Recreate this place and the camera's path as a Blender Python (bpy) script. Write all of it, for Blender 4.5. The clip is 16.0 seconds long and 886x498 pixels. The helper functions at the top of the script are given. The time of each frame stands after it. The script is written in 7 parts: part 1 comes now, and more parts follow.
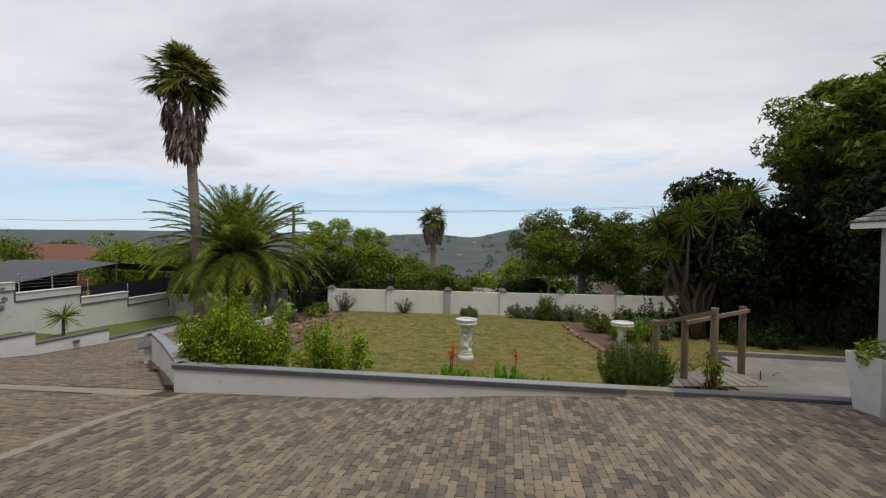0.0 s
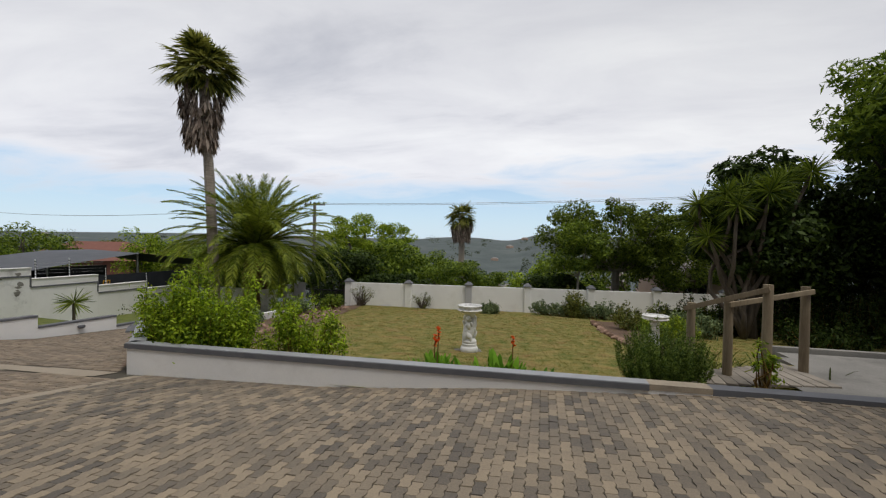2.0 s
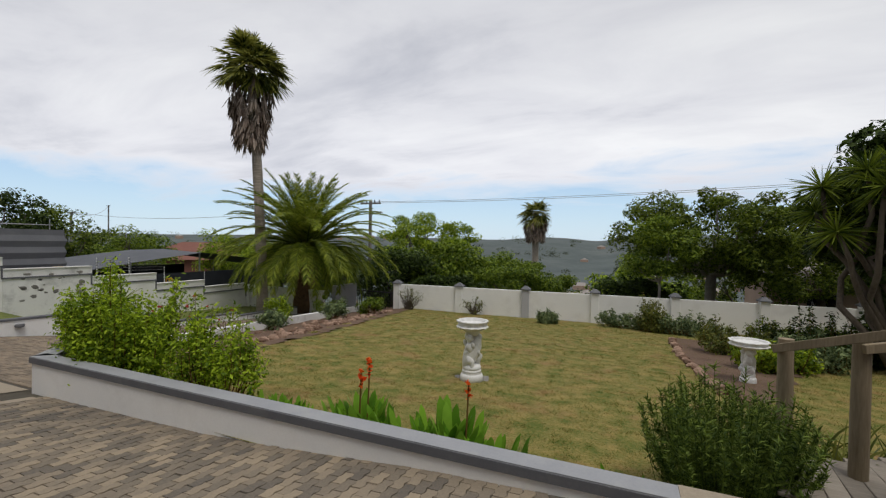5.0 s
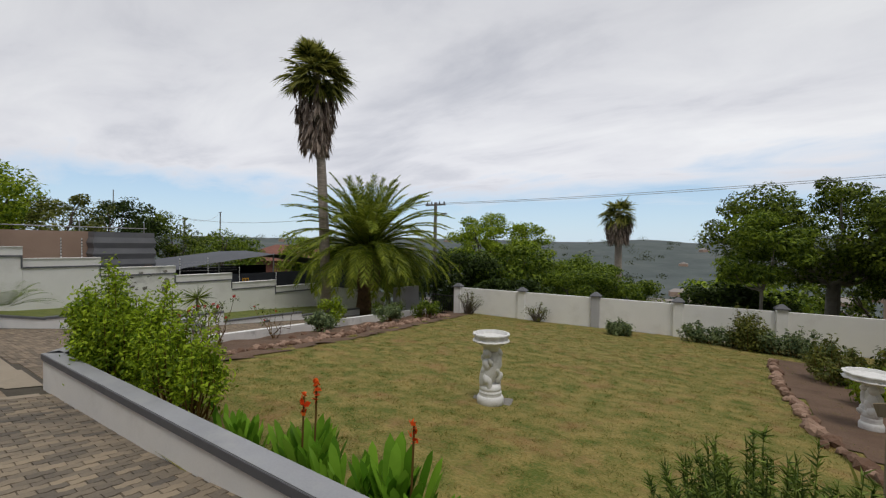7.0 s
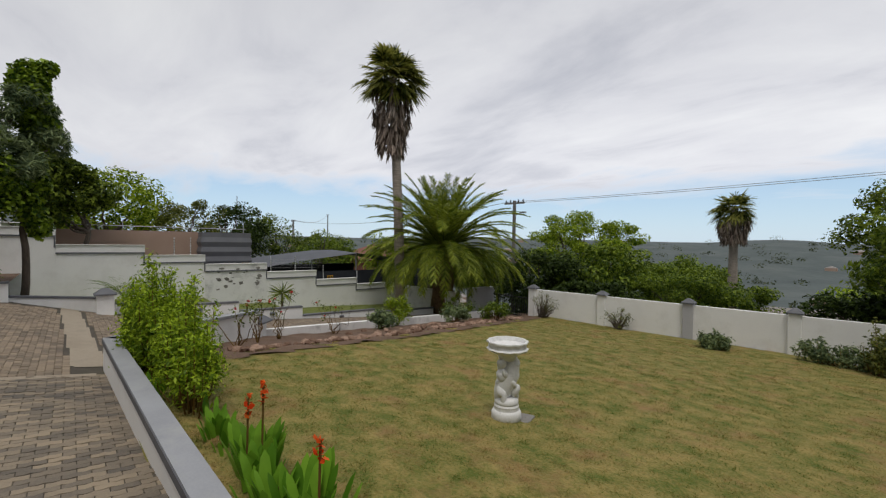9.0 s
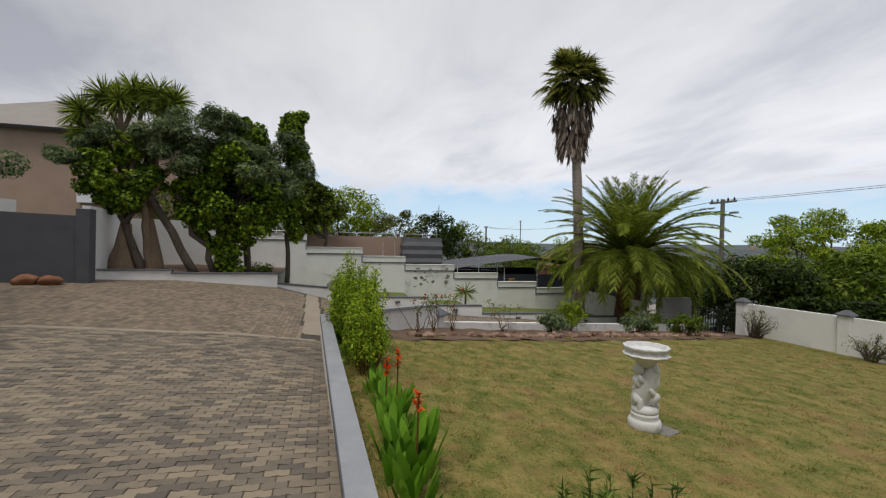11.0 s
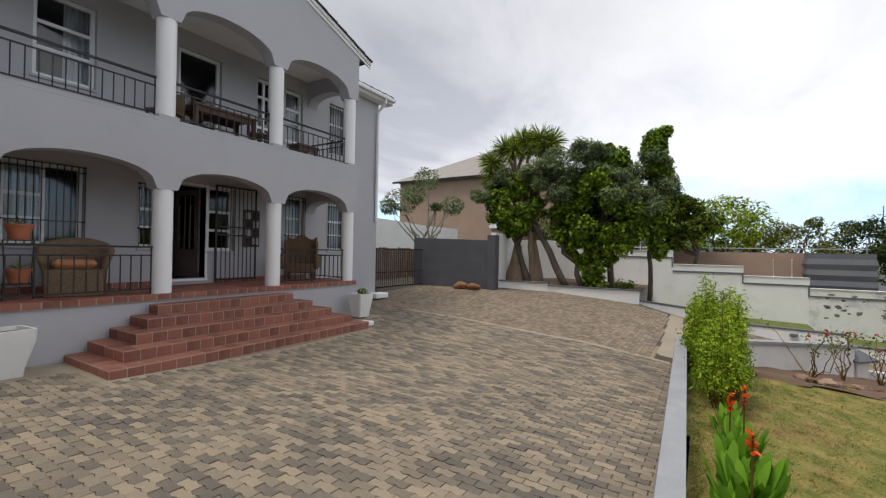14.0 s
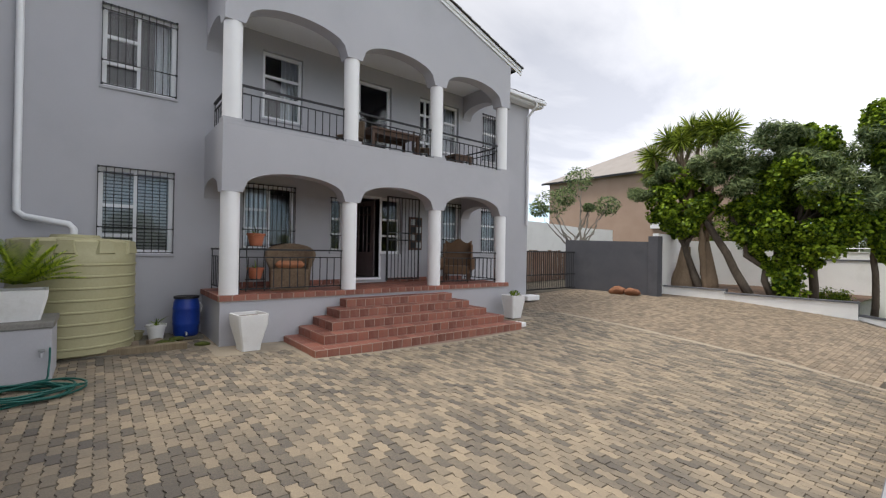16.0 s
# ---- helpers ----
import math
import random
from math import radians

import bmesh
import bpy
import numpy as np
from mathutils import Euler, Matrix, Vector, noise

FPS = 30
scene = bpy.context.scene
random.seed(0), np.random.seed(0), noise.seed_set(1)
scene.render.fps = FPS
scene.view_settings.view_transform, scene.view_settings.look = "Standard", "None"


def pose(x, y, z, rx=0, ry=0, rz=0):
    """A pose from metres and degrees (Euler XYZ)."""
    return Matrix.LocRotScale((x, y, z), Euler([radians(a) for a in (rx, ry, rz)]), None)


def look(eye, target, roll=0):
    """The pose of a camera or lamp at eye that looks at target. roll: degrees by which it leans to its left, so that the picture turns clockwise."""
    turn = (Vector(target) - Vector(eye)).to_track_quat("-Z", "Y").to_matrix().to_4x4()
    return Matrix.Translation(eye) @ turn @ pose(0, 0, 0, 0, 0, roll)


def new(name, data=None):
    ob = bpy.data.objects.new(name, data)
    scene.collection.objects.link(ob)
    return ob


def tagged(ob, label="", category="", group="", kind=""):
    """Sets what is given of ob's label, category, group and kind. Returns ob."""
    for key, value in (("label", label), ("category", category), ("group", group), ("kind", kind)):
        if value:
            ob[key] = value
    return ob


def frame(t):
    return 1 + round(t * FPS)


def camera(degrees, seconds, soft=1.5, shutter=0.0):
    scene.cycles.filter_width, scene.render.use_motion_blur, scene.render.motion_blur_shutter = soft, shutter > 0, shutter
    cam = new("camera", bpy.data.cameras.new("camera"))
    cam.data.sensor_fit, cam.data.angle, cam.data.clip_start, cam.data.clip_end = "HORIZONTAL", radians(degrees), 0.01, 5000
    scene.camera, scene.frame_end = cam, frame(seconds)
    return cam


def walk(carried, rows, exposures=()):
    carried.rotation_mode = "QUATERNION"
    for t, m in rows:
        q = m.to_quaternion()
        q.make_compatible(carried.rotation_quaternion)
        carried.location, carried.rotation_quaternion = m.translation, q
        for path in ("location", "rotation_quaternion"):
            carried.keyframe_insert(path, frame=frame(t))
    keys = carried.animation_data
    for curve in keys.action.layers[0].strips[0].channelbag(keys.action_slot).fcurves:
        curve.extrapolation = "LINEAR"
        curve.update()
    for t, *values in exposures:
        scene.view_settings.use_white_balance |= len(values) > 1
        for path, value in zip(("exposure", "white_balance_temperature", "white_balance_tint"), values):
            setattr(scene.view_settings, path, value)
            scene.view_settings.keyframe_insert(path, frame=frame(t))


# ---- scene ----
cam = camera(92.0, 16.0, soft=1.25)
METRES, EYE, TILT, LEAN, TURN = 9.0, 2.25, 0.0, 0.0, 8.65
ROWS = [
    (0.0, 0.0, 0.0, 0.0, 0.02, -1.18, -0.87),
    (0.5, 0.0204, 0.0295, -0.017, 1.51, -1.13, -0.87),
    (1.0, 0.0421, 0.0629, -0.0358, 2.75, -1.05, -0.91),
    (1.5, 0.0621, 0.0958, -0.0517, 3.67, -0.96, -0.99),
    (2.0, 0.0861, 0.1348, -0.0659, 4.75, -0.82, -1.05),
    (2.5, 0.1125, 0.1739, -0.0701, 6.04, -0.95, -0.95),
    (3.0, 0.1432, 0.2204, -0.0696, 7.63, -1.08, -0.83),
    (3.5, 0.1721, 0.2649, -0.0688, 9.3, -1.11, -0.75),
    (4.0, 0.1978, 0.3141, -0.0689, 11.41, -1.05, -0.85),
    (6.5, 0.2927, 0.495, -0.0735, 24.46, -0.77, -0.88),
    (7.0, 0.3151, 0.5331, -0.0735, 27.34, -0.74, -0.88),
    (7.5, 0.3389, 0.5655, -0.0738, 30.1, -0.71, -0.79),
    (8.0, 0.3595, 0.5953, -0.0742, 33.22, -0.65, -0.86),
    (10.5, 0.4671, 0.6856, -0.081, 57.51, -0.98, -1.01),
    (11.0, 0.4938, 0.6834, -0.083, 65.93, -0.6, -1.21),
    (11.5, 0.5082, 0.6858, -0.083, 74.19, -0.21, -1.35),
    (12.0, 0.5167, 0.6964, -0.0812, 83.04, 0.03, -1.28),
    (12.5, 0.5244, 0.7052, -0.0782, 90.51, 0.1, -1.18),
    (13.0, 0.5432, 0.7072, -0.0712, 97.77, 0.14, -1.25),
    (13.5, 0.5603, 0.7119, -0.0681, 104.96, 0.23, -1.23),
    (14.0, 0.5703, 0.7185, -0.0672, 112.86, 0.31, -1.08),
    (14.5, 0.5769, 0.7232, -0.0673, 119.41, 0.34, -0.96),
    (15.0, 0.5832, 0.7245, -0.068, 125.19, 0.35, -0.97),
    (15.5, 0.591, 0.7239, -0.0678, 129.26, 0.34, -0.98),
    (16.0, 0.5996, 0.724, -0.0667, 132.48, 0.3, -0.96),
]
walk(cam, [(t, pose(0, 0, EYE, TILT, LEAN, TURN) @ pose(METRES * x, METRES * y, METRES * z, 90 + pitch, roll, yaw)) for t, x, y, z, yaw, pitch, roll in ROWS],
     exposures=[(0.0, 0.08), (4.0, 0.12), (7.0, 0.02), (11.0, 0.12), (12.5, 0.28), (14.0, 0.58), (16.0, 1.04)])

# ---- daylight: bright overcast sky with a blue strip low over the valley ----
world = bpy.data.worlds.new("sky")
scene.world = world
world.use_nodes = True
wt = world.node_tree
wt.nodes.clear()


def wnode(kind, **kw):
    n = wt.nodes.new(kind)
    for k, v in kw.items():
        n.inputs[k].default_value = v
    return n


sky = wt.nodes.new("ShaderNodeTexSky")
sky.sky_type = "NISHITA"
sky.sun_disc = False
sky.sun_elevation, sky.sun_rotation = radians(68), radians(131)
sky.dust_density, sky.ozone_density, sky.air_density = 0.0, 5.0, 1.0
sky_bg = wnode("ShaderNodeBackground", Strength=0.12)
wt.links.new(sky.outputs[0], sky_bg.inputs[0])
coord = wt.nodes.new("ShaderNodeTexCoord")
sep = wt.nodes.new("ShaderNodeSeparateXYZ")
wt.links.new(coord.outputs["Generated"], sep.inputs[0])


def wmath(op, a, b=0.0, clamp=False):
    n = wt.nodes.new("ShaderNodeMath")
    n.operation, n.use_clamp = op, clamp
    for i, v in enumerate((a, b)):
        if hasattr(v, "is_linked"):
            wt.links.new(v, n.inputs[i])
        else:
            n.inputs[i].default_value = v
    return n.outputs[0]


up = wmath("MAXIMUM", sep.outputs[2], 0.0)
flat = wmath("ADD", up, 0.16)
cloud_xyz = wt.nodes.new("ShaderNodeCombineXYZ")
wt.links.new(wmath("DIVIDE", sep.outputs[0], flat), cloud_xyz.inputs[0])
wt.links.new(wmath("DIVIDE", sep.outputs[1], flat), cloud_xyz.inputs[1])


def wnoise(scale, detail, offset, rough=0.55, lift=(1, 1, 1)):
    m = wt.nodes.new("ShaderNodeMapping")
    m.inputs["Location"].default_value = offset
    m.inputs["Scale"].default_value = lift
    wt.links.new(cloud_xyz.outputs[0], m.inputs["Vector"])
    n = wnode("ShaderNodeTexNoise", Scale=scale, Detail=detail, Roughness=rough)
    n.inputs["Distortion"].default_value = 0.4
    wt.links.new(m.outputs[0], n.inputs["Vector"])
    return n.outputs["Fac"]


def wramp(fac, stops):
    n = wt.nodes.new("ShaderNodeValToRGB")
    e = n.color_ramp.elements
    while len(e) < len(stops):
        e.new(0.5)
    for el, (p, c) in zip(e, stops):
        el.position, el.color = p, (*c, 1)
    wt.links.new(fac, n.inputs[0])
    return n.outputs["Color"]


big = wnoise(0.42, 4, (1.9, 0.35, 0), lift=(0.8, 1.3, 1))
fine = wnoise(1.5, 7, (3.0, 1.0, 0), 0.6, lift=(0.7, 1.25, 1))
cloud_fac = wmath("ADD", wmath("MULTIPLY", big, 0.62), wmath("MULTIPLY", fine, 0.38))
cover = wramp(wmath("ADD", cloud_fac, wmath("MULTIPLY", wmath("SUBTRACT", wmath("MINIMUM", up, 0.26), 0.135), 2.2)), [(0.38, (0, 0, 0)), (0.53, (1, 1, 1))])
shade = wramp(cloud_fac, [(0.36, (0.9, 0.91, 0.935)), (0.5, (0.75, 0.76, 0.81)), (0.62, (0.52, 0.54, 0.61))])
cloud_bg = wnode("ShaderNodeBackground", Strength=0.97)
toward = wmath("ADD", wmath("MULTIPLY", sep.outputs[0], -0.115), wmath("MULTIPLY", sep.outputs[1], 0.2))
bank = wmath("MULTIPLY", wmath("SUBTRACT", wmath("MINIMUM", up, 0.45), 0.22), -0.55)
wt.links.new(wmath("ADD", wmath("ADD", toward, 0.76), bank), cloud_bg.inputs[1])
wt.links.new(shade, cloud_bg.inputs[0])
haze_bg = wnode("ShaderNodeBackground", Color=(0.56, 0.71, 0.87, 1), Strength=0.95)
haze = wt.nodes.new("ShaderNodeMixShader")
wt.links.new(wmath("MULTIPLY", wmath("SUBTRACT", 1.0, wmath("MULTIPLY", up, 3.6), True), 0.85), haze.inputs[0])
wt.links.new(sky_bg.outputs[0], haze.inputs[1])
wt.links.new(haze_bg.outputs[0], haze.inputs[2])
wmix = wt.nodes.new("ShaderNodeMixShader")
wt.links.new(cover, wmix.inputs[0])
wt.links.new(haze.outputs[0], wmix.inputs[1])
wt.links.new(cloud_bg.outputs[0], wmix.inputs[2])
wout = wt.nodes.new("ShaderNodeOutputWorld")
wt.links.new(wmix.outputs[0], wout.inputs[0])

sun = new("sun", bpy.data.lights.new("sun", "SUN"))
sun.data.energy, sun.data.angle, sun.data.color = 1.6, radians(22), (1.0, 0.95, 0.88)
sun.matrix_world = look((8, -7, 26), (0, 0, 0))


# ---- materials ----
def material(name, low, high, rough=0.8, scale=4.0, bump=0.15, grain=60.0, metal=0.0, island=0.0, thing=0.0, stain=None, stain_amount=0.5,
             stain_scale=1.2, spec=0.4, clear=0.0, through_light=0.0, stretch=(1, 1, 1), dist=0.01, contrast=0.2):
    """Two colours mixed by a broad and a fine noise, with optional stains, a difference per piece, and relief."""
    m = bpy.data.materials.new(name)
    m.use_nodes = True
    t = m.node_tree
    b = t.nodes["Principled BSDF"]
    link = t.links.new
    tc = t.nodes.new("ShaderNodeTexCoord")
    mp = t.nodes.new("ShaderNodeMapping")
    mp.inputs["Scale"].default_value = stretch
    link(tc.outputs["Object"], mp.inputs["Vector"])

    def tex(s, d, r=0.55):
        n = t.nodes.new("ShaderNodeTexNoise")
        n.inputs["Scale"].default_value, n.inputs["Detail"].default_value, n.inputs["Roughness"].default_value = s, d, r
        link(mp.outputs[0], n.inputs["Vector"])
        return n.outputs["Fac"]

    def ma(op, a, c):
        n = t.nodes.new("ShaderNodeMath")
        n.operation = op
        for i, v in enumerate((a, c)):
            if hasattr(v, "is_linked"):
                link(v, n.inputs[i])
            else:
                n.inputs[i].default_value = v
        return n.outputs[0]

    broad, small = tex(scale, 5), tex(grain, 3)
    fac = ma("ADD", ma("MULTIPLY", broad, 0.6), ma("MULTIPLY", small, 0.4))
    if island or thing:
        g = t.nodes.new("ShaderNodeNewGeometry").outputs["Random Per Island"] if island else t.nodes.new("ShaderNodeObjectInfo").outputs["Random"]
        fac = ma("ADD", fac, ma("MULTIPLY", ma("SUBTRACT", g, 0.5), island or thing))
    ramp = t.nodes.new("ShaderNodeValToRGB")
    ramp.color_ramp.elements[0].position, ramp.color_ramp.elements[1].position = 0.5 - contrast, 0.5 + contrast
    ramp.color_ramp.elements[0].color, ramp.color_ramp.elements[1].color = (*low, 1), (*high, 1)
    link(fac, ramp.inputs[0])
    colour = ramp.outputs["Color"]
    if stain:
        s = t.nodes.new("ShaderNodeValToRGB")
        s.color_ramp.elements[0].position, s.color_ramp.elements[1].position = 0.52, 0.72
        s.color_ramp.elements[1].color = (stain_amount,) * 3 + (1,)
        link(tex(stain_scale, 8, 0.68), s.inputs[0])
        mix = t.nodes.new("ShaderNodeMixRGB")
        mix.inputs[2].default_value = (*stain, 1)
        link(s.outputs["Color"], mix.inputs[0])
        link(colour, mix.inputs[1])
        colour = mix.outputs[0]
    link(colour, b.inputs["Base Color"])
    b.inputs["Metallic"].default_value, b.inputs["Specular IOR Level"].default_value = metal, spec
    b.inputs["Coat Weight"].default_value = clear
    rr = ma("ADD", ma("MULTIPLY", small, 0.2), rough - 0.1)
    link(rr, b.inputs["Roughness"])
    if bump:
        bn = t.nodes.new("ShaderNodeBump")
        bn.inputs["Strength"].default_value, bn.inputs["Distance"].default_value = bump, dist
        link(ma("ADD", broad, ma("MULTIPLY", small, 0.6)), bn.inputs["Height"])
        link(bn.outputs[0], b.inputs["Normal"])
    if through_light:
        tr = t.nodes.new("ShaderNodeBsdfTranslucent")
        link(colour, tr.inputs["Color"])
        ms = t.nodes.new("ShaderNodeMixShader")
        ms.inputs[0].default_value = through_light
        link(b.outputs[0], ms.inputs[1])
        link(tr.outputs[0], ms.inputs[2])
        link(ms.outputs[0], t.nodes["Material Output"].inputs["Surface"])
    return m


GREY_PAINT = material("grey wall paint", (0.42, 0.42, 0.45), (0.47, 0.47, 0.5), 0.8, 0.9, 0.14, 55, stain=(0.36, 0.36, 0.38), stain_amount=0.35, stain_scale=0.6)
DARK_GREY = material("dark grey wall paint", (0.075, 0.077, 0.09), (0.1, 0.102, 0.115), 0.8, 1.5, 0.12, 50, stain=(0.05, 0.05, 0.055), stain_amount=0.4)
WHITE_PAINT = material("white wall paint", (0.79, 0.79, 0.78), (0.87, 0.87, 0.86), 0.8, 1.3, 0.15, 45, stain=(0.46, 0.44, 0.4), stain_amount=0.28, stain_scale=0.9)
PEELING = material("peeling white paint", (0.74, 0.74, 0.73), (0.83, 0.83, 0.82), 0.85, 2.0, 0.2, 40, stain=(0.25, 0.25, 0.25), stain_amount=0.6, stain_scale=1.6)
COLUMN = material("white column paint", (0.8, 0.8, 0.81), (0.86, 0.86, 0.87), 0.6, 2, 0.05, 50)
TRIM_WHITE = material("white gloss frame", (0.76, 0.77, 0.79), (0.83, 0.84, 0.86), 0.4, 3, 0.03, 40)
BAND_GREY = material("slate grey coping paint", (0.1, 0.105, 0.12), (0.135, 0.14, 0.155), 0.65, 2.5, 0.15, 50, stain=(0.24, 0.24, 0.23), stain_amount=0.45, stain_scale=1.5)
COPING = material("weathered grey coping paint", (0.25, 0.26, 0.28), (0.33, 0.34, 0.36), 0.6, 2.5, 0.15, 50, stain=(0.4, 0.4, 0.38), stain_amount=0.5, stain_scale=2)
PAVER = material("interlocking concrete paver", (0.1, 0.088, 0.075), (0.31, 0.25, 0.175), 0.85, 0.6, 0.6, 60, thing=0.55, stain=(0.095, 0.086, 0.078), stain_amount=0.65, stain_scale=0.5, contrast=0.31)
PAVER_FIELD = material("interlocking concrete pavers", (0.1, 0.088, 0.075), (0.31, 0.25, 0.175), 0.85, 0.6, 0.6, 60, island=0.55, stain=(0.095, 0.086, 0.078), stain_amount=0.65, stain_scale=0.5, contrast=0.31)
PAVER_RED = material("brown clay pavers", (0.12, 0.095, 0.072), (0.3, 0.235, 0.165), 0.85, 0.8, 0.5, 70, island=0.45, stain=(0.19, 0.15, 0.105), stain_amount=0.75, stain_scale=0.4, contrast=0.3)
JOINT = material("sandy paver joints", (0.05, 0.043, 0.034), (0.1, 0.085, 0.065), 0.95, 3, 0.4, 90, stain=(0.045, 0.055, 0.025), stain_amount=0.5)
CONCRETE = material("weathered concrete", (0.15, 0.145, 0.135), (0.3, 0.285, 0.26), 0.85, 1.2, 0.4, 40, stain=(0.1, 0.095, 0.085), stain_amount=0.85, stain_scale=0.9)
APRON = material("pale concrete apron", (0.24, 0.2, 0.15), (0.4, 0.34, 0.26), 0.85, 1.5, 0.4, 50, stain=(0.15, 0.13, 0.1), stain_amount=0.6, stain_scale=1.5)
TERRACOTTA = material("red clay step tile", (0.17, 0.06, 0.042), (0.33, 0.125, 0.085), 0.6, 5, 0.2, 60, thing=0.45, stain=(0.2, 0.12, 0.095), stain_amount=0.6, stain_scale=3)
GROUT = material("pale tile grout", (0.3, 0.21, 0.17), (0.42, 0.31, 0.26), 0.9, 8, 0.2, 60)
LAWN = material("dry mown lawn", (0.095, 0.12, 0.014), (0.29, 0.225, 0.07), 0.95, 3.2, 1.0, 30, stain=(0.27, 0.15, 0.065), stain_amount=0.85, stain_scale=1.4, dist=0.05, contrast=0.11)
BANK_GRASS = material("lush bank grass", (0.08, 0.115, 0.022), (0.2, 0.22, 0.055), 0.95, 3.0, 1.0, 120, dist=0.03)
GRASS = material("grass blades", (0.08, 0.13, 0.01), (0.36, 0.28, 0.085), 0.7, 3.2, 0, 22, island=0.3, through_light=0.3, stain=(0.35, 0.19, 0.08), stain_amount=0.85, stain_scale=1.4, contrast=0.12)
SOIL = material("bare brown soil", (0.095, 0.058, 0.038), (0.17, 0.11, 0.075), 0.95, 2, 0.8, 30, dist=0.04)
TERRAIN = material("dark scrub ground", (0.03, 0.042, 0.018), (0.075, 0.085, 0.035), 0.95, 0.05, 0.5, 3, stain=(0.12, 0.12, 0.06), stain_amount=0.5, stain_scale=0.02)
# distance haze over the hills is painted into this colour
HAZE_HILL = material("scrub hill tinted with haze", (0.045, 0.063, 0.064), (0.105, 0.125, 0.12), 0.95, 0.02, 0, 0.14, stain=(0.14, 0.15, 0.14), stain_amount=0.6, stain_scale=0.007)
MOSSY = material("mossy damp concrete", (0.1, 0.092, 0.075), (0.22, 0.2, 0.165), 0.9, 3, 0.6, 40, stain=(0.06, 0.07, 0.02), stain_amount=0.8, stain_scale=2.2)
MOSS = material("damp green moss", (0.035, 0.05, 0.01), (0.12, 0.14, 0.03), 0.95, 14, 0.8, 70, dist=0.02)
ROOF_TILE = material("dark concrete roof tile", (0.085, 0.08, 0.078), (0.15, 0.145, 0.14), 0.8, 3, 0.3, 40, thing=0.3)
ROOF_PALE = material("pale brown roof sheet", (0.26, 0.235, 0.215), (0.33, 0.3, 0.28), 0.8, 1, 0.1, 20)
ROOF_RED = material("red brown roof tile", (0.16, 0.065, 0.05), (0.22, 0.095, 0.07), 0.85, 2, 0.2, 20)
TAN = material("tan plaster", (0.36, 0.25, 0.19), (0.43, 0.31, 0.24), 0.85, 1, 0.1, 30)
IRON = material("black iron", (0.018, 0.018, 0.02), (0.035, 0.035, 0.038), 0.5, 10, 0.05, 60, metal=0.3)
STEEL = material("galvanised steel", (0.3, 0.31, 0.32), (0.42, 0.43, 0.44), 0.45, 6, 0.05, 50, metal=0.7)
RUST = material("rusty corrugated iron", (0.13, 0.06, 0.035), (0.3, 0.22, 0.17), 0.75, 5, 0.2, 30, stretch=(1, 1, 0.25))
TIMBER = material("weathered grey timber", (0.15, 0.115, 0.072), (0.31, 0.25, 0.165), 0.85, 5, 0.5, 70, thing=0.2, stretch=(1, 1, 0.12))
DECKING = material("grey deck board", (0.2, 0.175, 0.145), (0.34, 0.3, 0.25), 0.85, 4, 0.4, 60, thing=0.3, stretch=(0.15, 1, 1))
DARK_WOOD = material("dark brown wood", (0.06, 0.03, 0.018), (0.12, 0.062, 0.036), 0.5, 4, 0.2, 50, stretch=(1, 1, 0.2))
DOOR_WOOD = material("dark maroon door wood", (0.14, 0.105, 0.105), (0.21, 0.16, 0.16), 0.35, 4, 0.1, 40)
WICKER = material("brown woven wicker", (0.12, 0.08, 0.05), (0.28, 0.2, 0.13), 0.8, 30, 0.8, 160, dist=0.02)
UPHOLSTERY = material("worn brown upholstery", (0.1, 0.055, 0.03), (0.19, 0.11, 0.06), 0.7, 5, 0.2, 80)
CUSHION = material("orange cotton cushion", (0.4, 0.15, 0.07), (0.55, 0.26, 0.14), 0.9, 12, 0.3, 70)
CERAMIC = material("white planter fibreclay", (0.72, 0.72, 0.71), (0.82, 0.82, 0.81), 0.55, 3, 0.05, 40, stain=(0.4, 0.38, 0.33), stain_amount=0.35, stain_scale=3)
STONEWARE = material("white painted cast stone", (0.64, 0.64, 0.63), (0.8, 0.8, 0.79), 0.75, 9, 0.4, 50, stain=(0.3, 0.3, 0.29), stain_amount=0.5, stain_scale=9)
CLAY_POT = material("orange clay pot", (0.36, 0.11, 0.055), (0.48, 0.17, 0.09), 0.7, 5, 0.1, 40)
TANK_PLASTIC = material("olive cream tank plastic", (0.33, 0.31, 0.175), (0.41, 0.385, 0.235), 0.5, 1.5, 0.05, 30, stain=(0.24, 0.22, 0.13), stain_amount=0.3)
TANK_DARK = material("grey tank plastic", (0.11, 0.115, 0.13), (0.16, 0.165, 0.18), 0.55, 1.5, 0.05, 30)
BLUE_PLASTIC = material("blue drum plastic", (0.008, 0.035, 0.26), (0.016, 0.06, 0.36), 0.35, 3, 0.03, 30)
HOSE_GREEN = material("green hose rubber", (0.006, 0.075, 0.06), (0.012, 0.12, 0.1), 0.4, 6, 0.05, 40)
RED_PLASTIC = material("red plastic", (0.5, 0.05, 0.03), (0.6, 0.09, 0.05), 0.4, 5, 0, 30)
YELLOW_SIGN = material("yellow sign sheet", (0.6, 0.3, 0.02), (0.7, 0.37, 0.03), 0.5, 5, 0, 30)
SHADE_CLOTH = material("grey shade cloth", (0.075, 0.082, 0.095), (0.11, 0.118, 0.135), 0.85, 2, 0.15, 60)
BLACK_NET = material("dark shade netting", (0.02, 0.024, 0.03), (0.035, 0.04, 0.05), 0.9, 2, 0.2, 80)
CURTAIN = material("white lace curtain", (0.5, 0.52, 0.56), (0.66, 0.68, 0.71), 0.9, 14, 0.3, 50, stretch=(1, 1, 0.08))
